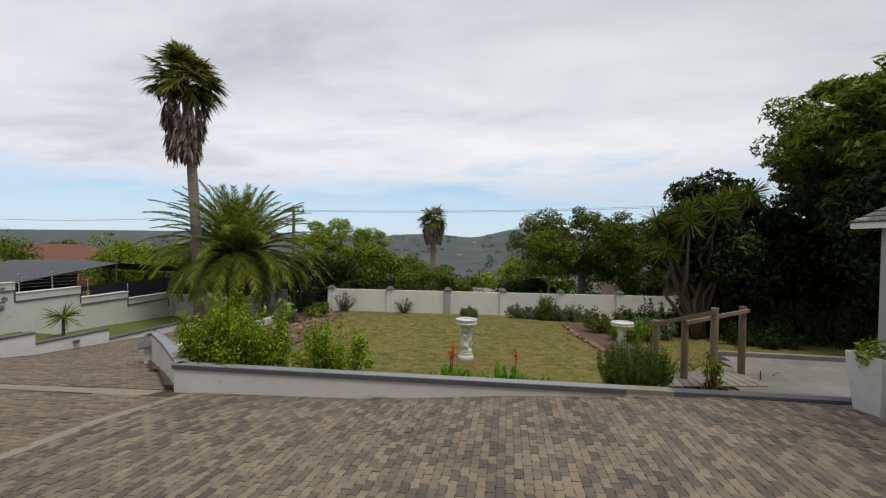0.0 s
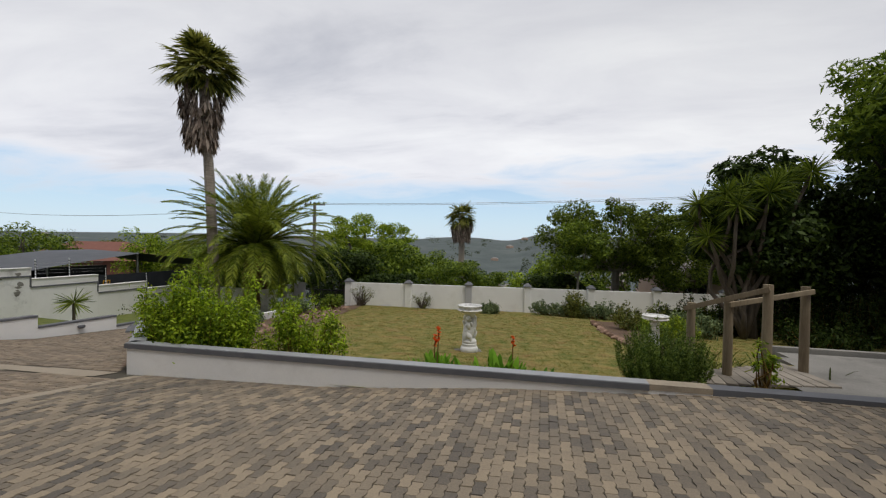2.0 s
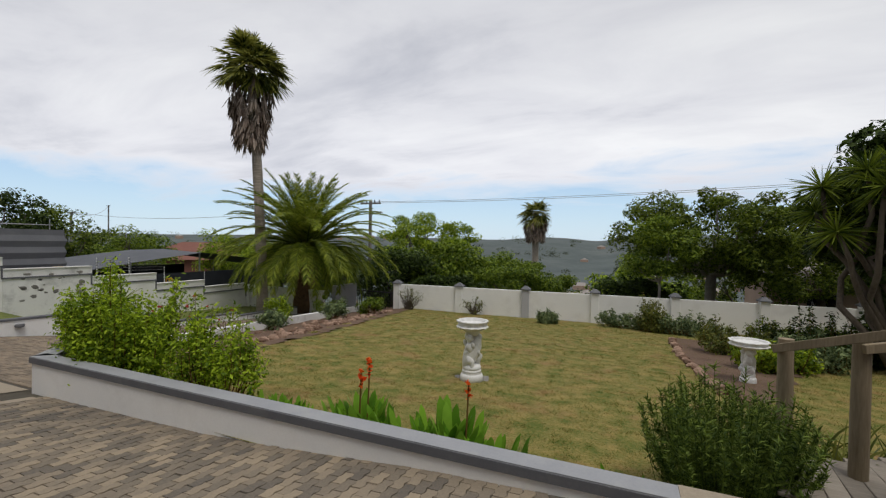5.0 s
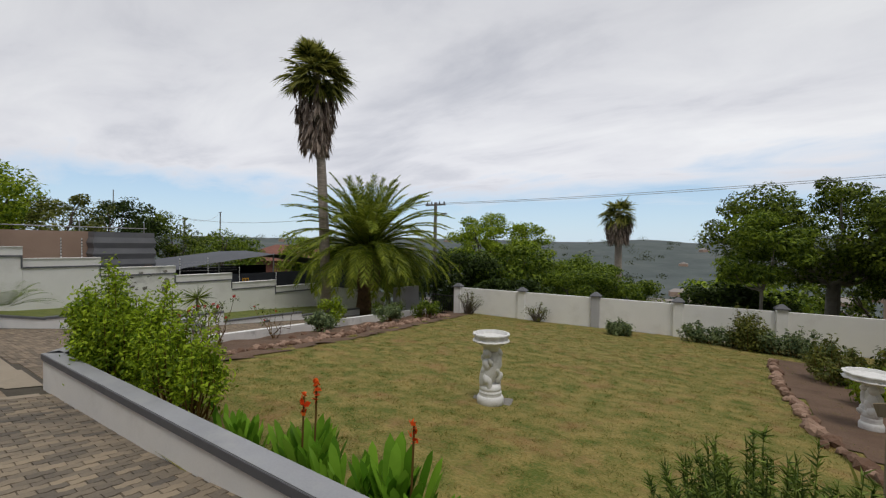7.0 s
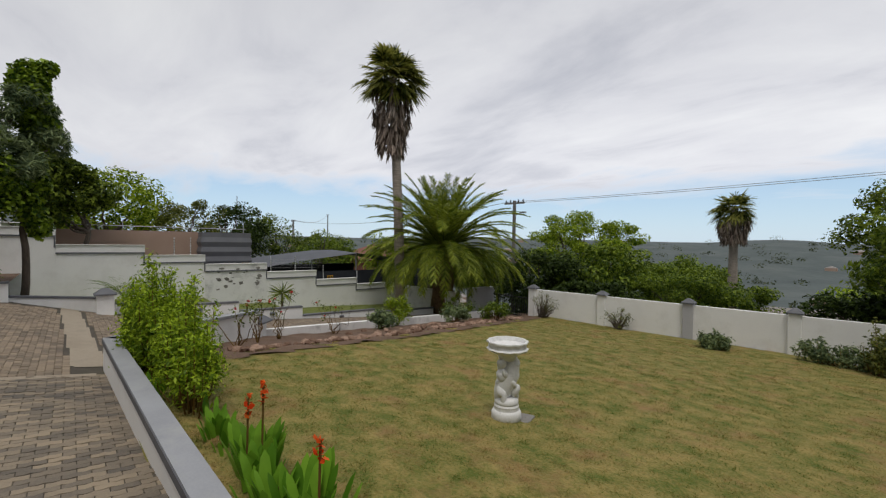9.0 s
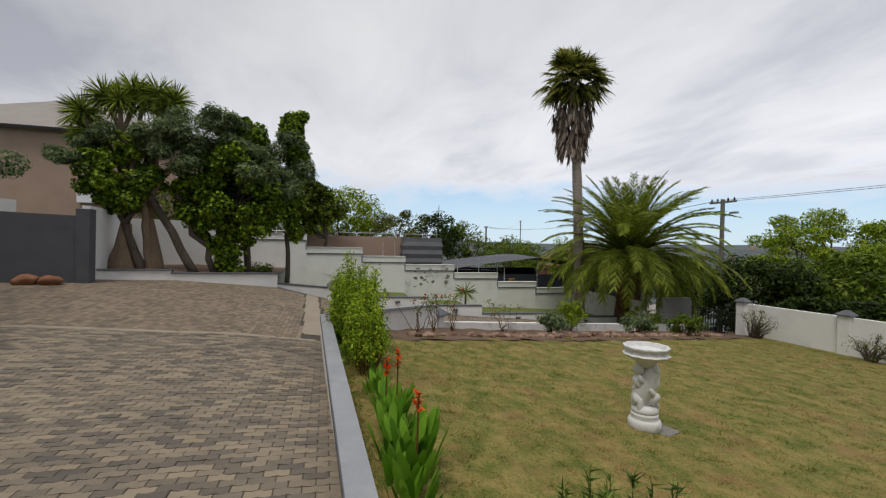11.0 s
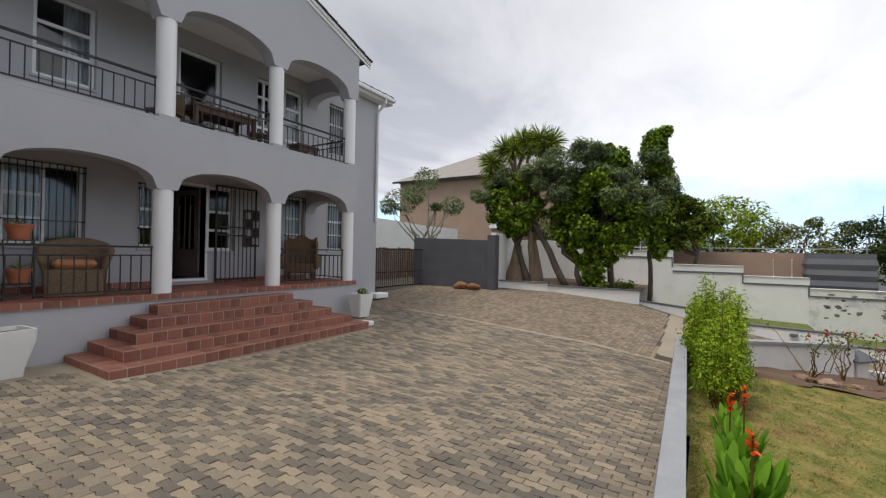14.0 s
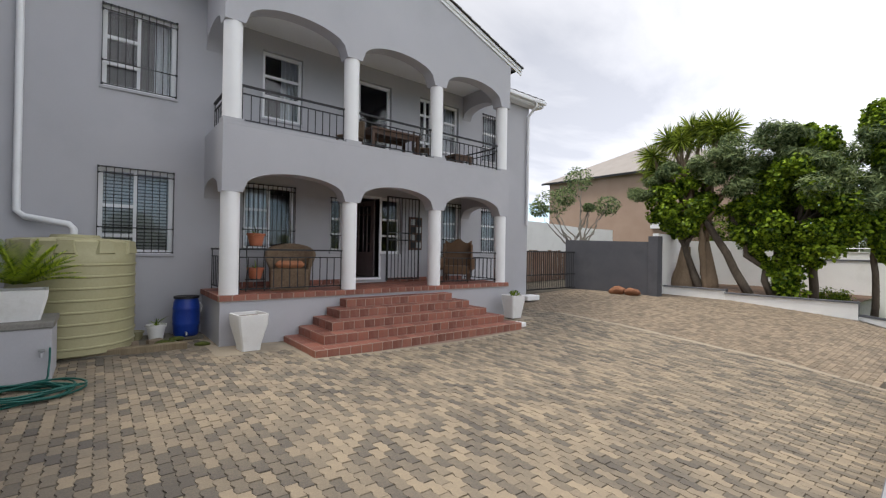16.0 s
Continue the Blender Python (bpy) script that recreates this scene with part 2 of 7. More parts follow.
# indoor gloom behind the windows is painted into this plaster colour
ROOM_SHADE = material("plaster darkened for indoor shade", (0.1, 0.1, 0.1), (0.14, 0.14, 0.14), 0.9, 1, 0, 20)
BLINDS = material("pale blind slat", (0.35, 0.36, 0.36), (0.45, 0.46, 0.46), 0.6, 3, 0, 20)
BARK = material("grey brown bark", (0.055, 0.042, 0.032), (0.14, 0.115, 0.09), 0.95, 5, 0.9, 25, stretch=(1, 1, 0.3), dist=0.04)
PALE_BARK = material("pale bark", (0.2, 0.18, 0.15), (0.34, 0.31, 0.27), 0.9, 5, 0.6, 25, dist=0.03)
PALM_BARK = material("ringed palm bark", (0.19, 0.16, 0.13), (0.44, 0.385, 0.33), 0.95, 7, 0.9, 30, stretch=(0.4, 0.4, 3), dist=0.05)
BOOT_BARK = material("brown palm boots", (0.09, 0.052, 0.028), (0.22, 0.135, 0.075), 0.95, 7, 0.8, 30, island=0.4, dist=0.04)
SWOLLEN_BARK = material("tan swollen bark", (0.16, 0.115, 0.075), (0.27, 0.2, 0.135), 0.9, 5, 0.6, 25, stretch=(1, 1, 0.3), dist=0.04)
THATCH = material("dead palm thatch", (0.12, 0.085, 0.065), (0.4, 0.32, 0.26), 0.95, 6, 0.3, 40, island=0.6, through_light=0.15)
BOULDER = material("rusty brown boulder", (0.15, 0.06, 0.03), (0.3, 0.14, 0.075), 0.9, 4, 0.7, 25, dist=0.04)
EDGE_STONE = material("pinkish edging stone", (0.14, 0.08, 0.052), (0.33, 0.22, 0.16), 0.9, 4, 0.6, 25, thing=0.6, dist=0.03)
POLE_WOOD = material("grey pole timber", (0.15, 0.14, 0.13), (0.24, 0.23, 0.215), 0.9, 4, 0.4, 30, stretch=(1, 1, 0.1))
CABLE = material("grey cable", (0.32, 0.33, 0.35), (0.4, 0.41, 0.43), 0.6, 1, 0, 10)


def leaf_material(name, low, high, rough=0.5, light=0.3):
    warm = lambda c: (c[0] * 1.15, c[1], c[2] * 0.6)
    return material(name, warm(low), warm(high), rough, 0.5, 0, 6, island=0.7, through_light=light, spec=0.18)


LEAF_DARK = leaf_material("dark glossy leaf", (0.03, 0.062, 0.012), (0.16, 0.24, 0.04), 0.5, 0.35)
# darkest leaf: the shade of dense foliage is painted into its colour
LEAF_SHADED = leaf_material("leaf darkened for deep shade", (0.013, 0.03, 0.008), (0.05, 0.092, 0.022), 0.6, 0.2)
LEAF_MID = leaf_material("mid green leaf", (0.045, 0.095, 0.018), (0.2, 0.31, 0.048), 0.5, 0.35)
LEAF_BRIGHT = leaf_material("bright green leaf", (0.08, 0.16, 0.02), (0.33, 0.48, 0.055), 0.5, 0.4)
LEAF_GREYGREEN = leaf_material("grey green leaf", (0.06, 0.11, 0.085), (0.24, 0.34, 0.25), 0.6)
LEAF_IVY = leaf_material("ivy leaf", (0.03, 0.075, 0.01), (0.22, 0.36, 0.04), 0.45, 0.25)
LEAF_OLIVE = leaf_material("olive leaf", (0.055, 0.085, 0.03), (0.19, 0.23, 0.08))
LEAF_HEDGE = leaf_material("hedge leaf", (0.09, 0.18, 0.016), (0.36, 0.55, 0.055), 0.5, 0.4)
LEAF_CANNA = leaf_material("canna leaf", (0.07, 0.2, 0.02), (0.19, 0.42, 0.06), 0.4, 0.35)
LEAF_ROSEMARY = leaf_material("rosemary needle", (0.05, 0.1, 0.035), (0.19, 0.3, 0.09), 0.6, 0.25)
LEAF_PALM = leaf_material("palm leaflet", (0.06, 0.115, 0.014), (0.3, 0.4, 0.08), 0.38, 0.35)
# far foliage with the air's haze put into its colour
HAZE_LEAF = leaf_material("far leaf tinted with haze", (0.045, 0.07, 0.06), (0.085, 0.115, 0.095), 0.8, 0.1)
LEAF_FAN = leaf_material("fan palm blade", (0.04, 0.065, 0.02), (0.28, 0.32, 0.11), 0.5, 0.3)
LEAF_YUCCA = leaf_material("yucca blade", (0.052, 0.098, 0.023), (0.265, 0.372, 0.081), 0.45, 0.2)
PETAL_RED = leaf_material("orange red petal", (0.6, 0.06, 0.015), (0.8, 0.16, 0.04), 0.5, 0.3)
PETAL_PINK = leaf_material("dark pink petal", (0.4, 0.02, 0.05), (0.55, 0.06, 0.1), 0.5, 0.3)
PETAL_WHITE = leaf_material("white petal", (0.6, 0.6, 0.6), (0.75, 0.75, 0.75), 0.6, 0.3)
PETAL_MAUVE = leaf_material("mauve blossom", (0.25, 0.1, 0.25), (0.4, 0.2, 0.4), 0.6, 0.3)
STALK = leaf_material("brown stalk", (0.08, 0.05, 0.02), (0.16, 0.11, 0.05), 0.7, 0.0)


def glass(name, tint, rough=0.02):
    m = bpy.data.materials.new(name)
    m.use_nodes = True
    b = m.node_tree.nodes["Principled BSDF"]
    b.inputs["Base Color"].default_value = (*tint, 1)
    b.inputs["Roughness"].default_value = rough
    b.inputs["Transmission Weight"].default_value = 1.0
    b.inputs["IOR"].default_value = 1.45
    return m


GLASS = glass("window glass", (0.9, 0.93, 0.95))


# ---- mesh helpers ----
class Mesh:
    """Collects vertices and faces of one part."""

    def __init__(self):
        self.v, self.f = [], []

    def add(self, verts, faces):
        n = len(self.v)
        self.v += [tuple(p) for p in verts]
        self.f += [tuple(n + i for i in f) for f in faces]
        return self

    def box(self, x0, y0, z0, x1, y1, z1, m=None, bevel=0.0):
        if bevel:
            pts, fs = chamfer_box(x0, y0, z0, x1, y1, z1, bevel)
        else:
            pts = [(x, y, z) for z in (z0, z1) for y in (y0, y1) for x in (x0, x1)]
            fs = [(0, 2, 3, 1), (4, 5, 7, 6), (0, 1, 5, 4), (2, 6, 7, 3), (0, 4, 6, 2), (1, 3, 7, 5)]
        return self.add([m @ Vector(p) for p in pts] if m else pts, fs)

    def tube(self, path, radii, sides=8, caps=True):
        path = [Vector(p) for p in path]
        if not hasattr(radii, "__len__"):
            radii = [radii] * len(path)
        n0, side = len(self.v), None
        for i, p in enumerate(path):
            d = (path[min(i + 1, len(path) - 1)] - path[max(i - 1, 0)]).normalized()
            if side is None:
                side = d.cross(Vector((0, 0, 1)) if abs(d.z) < 0.9 else Vector((0, 1, 0))).normalized()
            side = (side - d * side.dot(d)).normalized()
            other = d.cross(side)
            for k in range(sides):
                a = 2 * math.pi * k / sides
                self.v.append(tuple(p + (side * math.cos(a) + other * math.sin(a)) * radii[i]))
        for i in range(len(path) - 1):
            for k in range(sides):
                a, b = n0 + i * sides + k, n0 + i * sides + (k + 1) % sides
                self.f.append((a, b, b + sides, a + sides))
        if caps:
            self.f.append(tuple(n0 + k for k in reversed(range(sides))))
            self.f.append(tuple(n0 + (len(path) - 1) * sides + k for k in range(sides)))
        return self

    def lathe(self, profile, sides=24, at=(0, 0, 0), wave=None):
        n0 = len(self.v)
        for r, z in profile:
            for k in range(sides):
                a = 2 * math.pi * k / sides
                q = r * (1 + (wave(a, z) if wave else 0))
                self.v.append((at[0] + q * math.cos(a), at[1] + q * math.sin(a), at[2] + z))
        for i in range(len(profile) - 1):
            for k in range(sides):
                a, b = n0 + i * sides + k, n0 + i * sides + (k + 1) % sides
                self.f.append((a, b, b + sides, a + sides))
        self.f.append(tuple(n0 + k for k in reversed(range(sides))))
        self.f.append(tuple(n0 + (len(profile) - 1) * sides + k for k in range(sides)))
        return self


def chamfer_box(x0, y0, z0, x1, y1, z1, b):
    bm = bmesh.new()
    bmesh.ops.create_cube(bm, size=1.0)
    for v in bm.verts:
        v.co = ((x0 + x1) / 2 + v.co.x * (x1 - x0), (y0 + y1) / 2 + v.co.y * (y1 - y0), (z0 + z1) / 2 + v.co.z * (z1 - z0))
    bmesh.ops.bevel(bm, geom=bm.edges[:], offset=b, segments=1, affect="EDGES")
    bm.verts.index_update()
    out = [tuple(v.co) for v in bm.verts], [tuple(v.index for v in f.verts) for f in bm.faces]
    bm.free()
    return out


def to_data(name, geo, mat, smooth=False):
    data = bpy.data.meshes.new(name)
    if isinstance(geo, Mesh):
        data.from_pydata(geo.v, [], geo.f)
    else:
        verts, faces = geo
        k = faces.shape[1]
        data.vertices.add(len(verts))
        data.vertices.foreach_set("co", np.ascontiguousarray(verts, dtype=np.float32).ravel())
        data.loops.add(faces.size)
        data.loops.foreach_set("vertex_index", faces.astype(np.int32).ravel())
        data.polygons.add(len(faces))
        data.polygons.foreach_set("loop_start", np.arange(0, faces.size, k, dtype=np.int32))
        data.polygons.foreach_set("loop_total", np.full(len(faces), k, dtype=np.int32))
        data.update(calc_edges=True)
    data.materials.append(mat)
    if smooth:
        data.polygons.foreach_set("use_smooth", [True] * len(data.polygons))
        if smooth != "all":
            data.set_sharp_from_angle(angle=radians(40))
    return data


def part(name, geo, mat, parent=None, label="", smooth=False, kind=""):
    """One mesh object under a thing or a part."""
    ob = new(name, to_data(name, geo, mat, smooth))
    ob.parent = parent
    return tagged(ob, label, kind=kind)


def empty(name, m, label, category, group="", kind=""):
    """A thing: an Empty at its base that parents its parts."""
    ob = new(name)
    ob.empty_display_size = 0.2
    ob.matrix_basis = m if isinstance(m, Matrix) else pose(*m)
    return tagged(ob, label, category, group, kind)


def solid(name, geo, mat, label, category, kind="", group="", smooth=False, m=None):
    """A thing or a piece of the setting that is one mesh."""
    ob = part(name, geo, mat, None, "", smooth)
    if m is not None:
        ob.matrix_basis = m
    return tagged(ob, label, category, group, kind)


rng = np.random.default_rng(7)


# ---- lie of the land ----
def paved(x, y):
    """The forecourt falls from the porch to the planter wall and rises towards the garage side."""
    tilt = np.interp(y, [0.5, 4], [0.03, 0.05])
    a = np.interp(y, [0.5, 2, 4, 5.5, 7, 10, 24], [-0.05, -0.09, -0.13, -0.17, -0.23, -0.7, -1.7]) + tilt * np.clip(x, np.interp(y, [0.5, 4], [-1.0, -2.5]), 3.2)
    b = np.interp(y, [-8, -2, 2, 5, 7, 11, 17, 24], [0.3, 0.22, 0.07, -0.26, -0.74, -1.38, -1.85, -2.3])
    w = np.clip(-np.asarray(x) / 12.0, 0, 1.15)
    return a * (1 - w) + b * w


def lawn_z(x, y):
    return -0.43 - 0.088 * (np.asarray(y) - 7.3) + 0.02 * np.sin(np.asarray(x) * 0.9) * np.sin(np.asarray(y) * 0.7)


def front(x):
    """y of the planter wall's outer face."""
    return 6.874 + 0.031 * np.asarray(x)


def terrain(x, y):
    x, y = np.asarray(x, float), np.asarray(y, float)
    d = np.hypot(x + 5, y - 8)
    near = np.where(y < front(x), paved(x, y), np.where((x < -9.2), paved(x, y), lawn_z(x, np.minimum(y, 24)))) - 0.6
    slope = np.clip((y - 26) / 120, 0, 1)
    away = np.clip((d - 26) / 90, 0, 1)
    drop = -34 * slope - 9 * away * (y > -5) + np.where(y < 5, away * 5, 0)
    az = np.arctan2(x, np.maximum(y, 1e-3))
    ridge = 26 + 20 * np.exp(-((az - 0.03) / 0.09) ** 2) + 9 * np.exp(-((az + 0.2) / 0.13) ** 2) + 30 * np.exp(-((az - 0.5) / 0.3) ** 2) - 8 * np.exp(-((az + 0.08) / 0.05) ** 2)
    ridge = ridge + 5 * np.sin(az * 9 + 1) + 3 * np.sin(az * 23)
    far = np.clip((d - 500) / 900, 0, 1)
    far = far * far * (3 - 2 * far)
    return near + drop + far * (ridge + 34)


# ---- ground, paving, lawn ----
def grid(xs, ys, zf):
    X, Y = np.meshgrid(xs, ys)
    v = np.stack([X, Y, zf(X, Y)], -1).reshape(-1, 3)
    n, m = len(xs), len(ys)
    i = (np.arange(m - 1)[:, None] * n + np.arange(n - 1)[None]).ravel()
    return v, np.stack([i, i + 1, i + n + 1, i + n], 1)


def spread(lo, hi, step, far, k=26):
    s = np.geomspace(step, far, k).cumsum()
    return np.concatenate([lo - s[::-1], np.arange(lo, hi, step), hi + s])


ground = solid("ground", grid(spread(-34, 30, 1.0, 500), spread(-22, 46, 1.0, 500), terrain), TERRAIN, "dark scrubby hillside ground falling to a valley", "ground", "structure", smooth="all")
# ground beyond 170 m takes the haze-tinted hill colour
ground.data.materials.append(HAZE_HILL)
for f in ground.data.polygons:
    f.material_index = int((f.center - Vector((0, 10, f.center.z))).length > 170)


def patch(x0, x1, y0, y1, step, zf, keep):
    v, f = grid(np.arange(x0, x1 + step, step), np.arange(y0, y1 + step, step), zf)
    c = v[f].mean(1)
    return v, f[keep(c[:, 0], c[:, 1])]


def left_edge(y):
    """x of the lawn's left edge, beside the soil bed."""
    return np.interp(y, [6, 8.4, 12.3, 18.3, 24], [-5.6, -5.7, -6.4, -8.0, -9.6])


def side_wall(y):
    """x of the low wall between driveway and garden."""
    return np.interp(y, [6.7, 10.1, 24], [-5.78, -9.4, -12.2])


def back_wall(x):
    """y of the garden's far wall."""
    return 22.9 + 0.115 * (x + 9.8)


def bed_z(x, y):
    """The bed falls from the lawn to the driveway wall."""
    s = np.clip((left_edge(y) - x) / np.maximum(left_edge(y) - side_wall(y), 0.3), 0, 1)
    s = s ** 0.7
    return lawn_z(x, y) * (1 - s) + np.minimum(paved(x, y) + 0.06, lawn_z(x, y)) * s


lawn = solid("lawn", patch(-10, 18, 6.8, 26, 0.25, lawn_z, lambda x, y: (y > front(x) + 0.1) & (x > left_edge(y)) & (y < back_wall(x))), LAWN,
             "dry patchy green and straw lawn", "lawn", "structure", smooth="all")
soil_bed = solid("soil_bed", patch(-13, -5, 6.8, 24.5, 0.15, lambda x, y: bed_z(x, y) + 0.02 + 0.03 * np.sin(5 * x) * np.sin(4 * y),
                                   lambda x, y: (y > front(x) + 0.1) & (x < left_edge(y) + 0.35) & (x > side_wall(y) - 0.1)), SOIL,
                 "bare brown soil bed beside the lawn", "soil", "structure", smooth="all")
paving = solid("paving", patch(-14.5, 6.5, -9, 24.5, 0.25, lambda x, y: paved(x, y) - 0.006,
                               lambda x, y: (y < front(x) + 0.15) | (x < side_wall(y) + 0.1)), JOINT, "dirty sand joints of the paved forecourt", "paving", "structure", smooth="all")


def paver_shape():
    """Outline of an interlocking block .0925 wide and .185 long with wavy long sides."""
    hw, hl, n = 0.0446, 0.0908, 4
    side = [((0.009 if i % 2 else -0.009) if 0 < i < n else 0.0, -hl + 2 * hl * i / n) for i in range(n + 1)]
    right = [(hw + a, b) for a, b in side]
    left = [(-hw + a, b) for a, b in reversed(side)]
    return np.array(right + left)


OUTLINE = paver_shape()


def paver_block(full=True):
    k = len(OUTLINE)
    c = OUTLINE * 0.965
    v = np.concatenate([np.c_[OUTLINE, np.full(k, -0.03)], np.c_[OUTLINE, np.full(k, 0.0)], np.c_[c, np.full(k, 0.003)]])
    f = [tuple(range(2 * k, 3 * k))]
    if not full:
        v, f = v[k:] - np.repeat([[0, 0, 0.008], [0, 0, 0]], k, 0), [tuple(range(k, 2 * k))]
    for j in (0, 1) if full else (0,):
        for i in range(k):
            a, b = j * k + i, j * k + (i + 1) % k
            f.append((a, b, b + k, a + k))
    return v, f


def lay(x0, x1, y0, y1, keep, turned=False):
    """Centres of blocks laid in stretcher bond."""
    out = []
    wide, deep = (y1 - y0, x1 - x0) if turned else (x1 - x0, y1 - y0)
    for i in range(int(wide / 0.0925)):
        for j in range(int(deep / 0.185) + 1):
            x, y = x0 + 0.0925 * i, y0 + 0.185 * j + (0.0925 if i % 2 else 0)
            if turned:
                x, y = x0 + (y - y0), y0 + (x - x0)
            if keep(x, y):
                out.append((x, y))
    return out


def field(name, spots, mat, parent, turned=False):
    bv, bf = paver_block(False)
    if turned:
        bv = np.c_[-bv[:, 1], bv[:, 0], bv[:, 2]]
    k, g = len(OUTLINE), Mesh()
    verts, faces = [], []
    for n, (x, y) in enumerate(spots):
        z = float(paved(x, y))
        sx, sy = float(paved(x + 0.1, y) - z) / 0.1, float(paved(x, y + 0.1) - z) / 0.1
        t = rng.normal(0, 0.012, 3)
        q = bv + (x, y, z + t[0] * 0.15)
        q[:, 2] += bv[:, 0] * (sx + t[1]) + bv[:, 1] * (sy + t[2])
        verts.append(q)
        o = n * len(bv)
        faces += [tuple(o + i for i in f) for f in bf]
    g.v, g.f = [tuple(p) for p in np.concatenate(verts)], faces
    return part(name, g, mat, parent, kind="stuff")


def in_steps(x, y):
    return (-3.0 < x < 1.85) and y < 1.12 or (-4.2 < x < 3.0 and y < -0.3)


zone_a = lay(-5.4, 5.9, -1.7, 7.4, lambda x, y: y < front(x) + 0.07 and not in_steps(x, y) and (y > 0.25 or x > 3.0 or x < -4.3))
single = lambda x, y: 1.6 < x < 3.9 and 3.2 < y < 5.5
near = [p for p in zone_a if single(*p)][:300]
chosen = set(near)
bv, bf = paver_block()
block = Mesh()
block.v, block.f = [tuple(q) for q in bv], bf
block_data = to_data("paver", block, PAVER)
for x, y in near:
    ob = new("paver", block_data)
    ob.parent = paving
    t = rng.normal(0, 0.5, 2)
    ob.matrix_basis = pose(x, y, float(paved(x, y)) + rng.normal(0, 0.0015), t[0], t[1] - 1.7, 0)
field("paver_field", [p for p in zone_a if p not in chosen], PAVER_FIELD, paving)
field("paver_field", lay(-14.2, -5.5, -2.9, 7.0, lambda x, y: y < front(x) - 0.4 and x > -13.2 - 0.12 * (y - 1) and (x < -6.8 or y > -1.8), True), PAVER_RED, paving, True)
field("paver_field", lay(-14.1, -6.1, 6.6, 20.0, lambda x, y: x < float(side_wall(y)) - 0.15 and y > front(x) + 0.16, True), PAVER_RED, paving, True)
strip = patch(-14.2, -6.0, 6.0, 7.4, 0.05, lambda x, y: paved(x, y) + 0.006, lambda x, y: (y > front(x) - 0.36) & (y < front(x) + 0.08))
part("concrete_strip", strip, APRON, paving, "pale concrete channel across the driveway", smooth="all")
part("concrete_strip", patch(-5.52, -5.38, 0.2, 6.6, 0.08, lambda x, y: paved(x, y) + 0.006, lambda x, y: y < 9), APRON, paving, smooth="all")
part("concrete_apron", patch(-4.6, 3.6, -1.8, 1.5, 0.1, lambda x, y: paved(x, y) - 0.002, lambda x, y: (y < 0.35) | ((x > -3.2) & (x < 2.1))), APRON, paving, smooth="all")
pad = solid("concrete_pad", patch(3.4, 9.6, 7.0, 10.0, 0.2, lambda x, y: -0.13 + 0 * x - 0.01 * (y - 7), lambda x, y: (y > front(x) + 0.2) & (x > 3.7 + 0.4 * (y - 7.6))), CONCRETE,
            "stained grey concrete drive beside the lawn", "concrete", "structure", smooth="all")
part("kerb_edge", Mesh().box(4.4, 10.1, -0.4, 9.6, 10.22, -0.09), CONCRETE, pad)


# ---- walls round the garden ----
def ribbon(points, width, z0, z1):
    """A wall along a line: points (x, y), z0 and z1 functions of place, width to the left of the line."""
    g = Mesh()
    n = len(points)
    for i, (x, y) in enumerate(points):
        a, b = points[max(i - 1, 0)], points[min(i + 1, n - 1)]
        d = Vector((b[0] - a[0], b[1] - a[1])).normalized()
        nx, ny = -d.y * width, d.x * width
        g.v += [(x, y, z0(x, y)), (x + nx, y + ny, z0(x, y)), (x + nx, y + ny, z1(x, y)), (x, y, z1(x, y))]
    for i in range(n - 1):
        o = 4 * i
        for j in range(4):
            k = (j + 1) % 4
            g.f.append((o + j, o + 4 + j, o + 4 + k, o + k))
    g.f += [(0, 1, 2, 3), (4 * n - 1, 4 * n - 2, 4 * n - 3, 4 * n - 4)]
    return g


def line(a, b, n):
    return [(a[0] + (b[0] - a[0]) * i / n, a[1] + (b[1] - a[1]) * i / n) for i in range(n + 1)]


PT = -0.004
fx = lambda x: (x, float(front(x)))
planter = empty("planter_wall", (0, 7, -0.4), "low white garden wall with grey painted coping", "wall", kind="structure")


def local(g, thing):
    i = thing.matrix_basis.inverted()
    if isinstance(g, Mesh):
        g.v = [tuple(i @ Vector(p)) for p in g.v]
        return g
    m = np.array(i)
    return g[0] @ m[:3, :3].T + m[:3, 3], g[1]


low = lambda x, y: float(paved(x, min(y, float(front(x))))) - 0.15
part("wall_face", local(ribbon(line(fx(-5.78), fx(2.55), 30), 0.17, low, lambda x, y: PT - 0.075), planter), WHITE_PAINT, planter)
part("coping", local(ribbon(line((-5.8, float(front(-5.8)) - 0.012), (1.85, float(front(1.85)) - 0.012), 2), 0.19, lambda x, y: PT - 0.075, lambda x, y: PT), planter), COPING, planter, "chipped slate grey coping")
part("coping_band", local(ribbon(line((-5.81, float(front(-5.8)) - 0.02), (1.85, float(front(1.85)) - 0.02), 2), 0.012, lambda x, y: PT - 0.085, lambda x, y: PT - 0.012), planter), BAND_GREY, planter, "dark grey painted edge band")
part("coping", local(ribbon(line((1.853, float(front(1.853)) - 0.008), (2.55, float(front(2.55)) - 0.008), 2), 0.21, lambda x, y: PT - 0.075, lambda x, y: PT - 0.006), planter), APRON, planter, "bare unpainted coping with worn render")
part("kerb", local(ribbon(line(fx(2.555), fx(6.4), 3), 0.2, low, lambda x, y: PT - 0.01), planter), BAND_GREY, planter, "dark grey painted kerb")
side_pts = [(-5.78, 6.71), (-6.02, 6.96), (-7.6, 8.45), (-9.25, 9.95)]
side_low = lambda x, y: float(paved(x, y)) - 0.3
side_top = lambda x, y: PT - (0.0 if y < 7.2 else 0.115 * (y - 7.2))
part("side_wall", local(ribbon(side_pts, -0.19, side_low, lambda x, y: side_top(x, y) - 0.07), planter), WHITE_PAINT, planter)
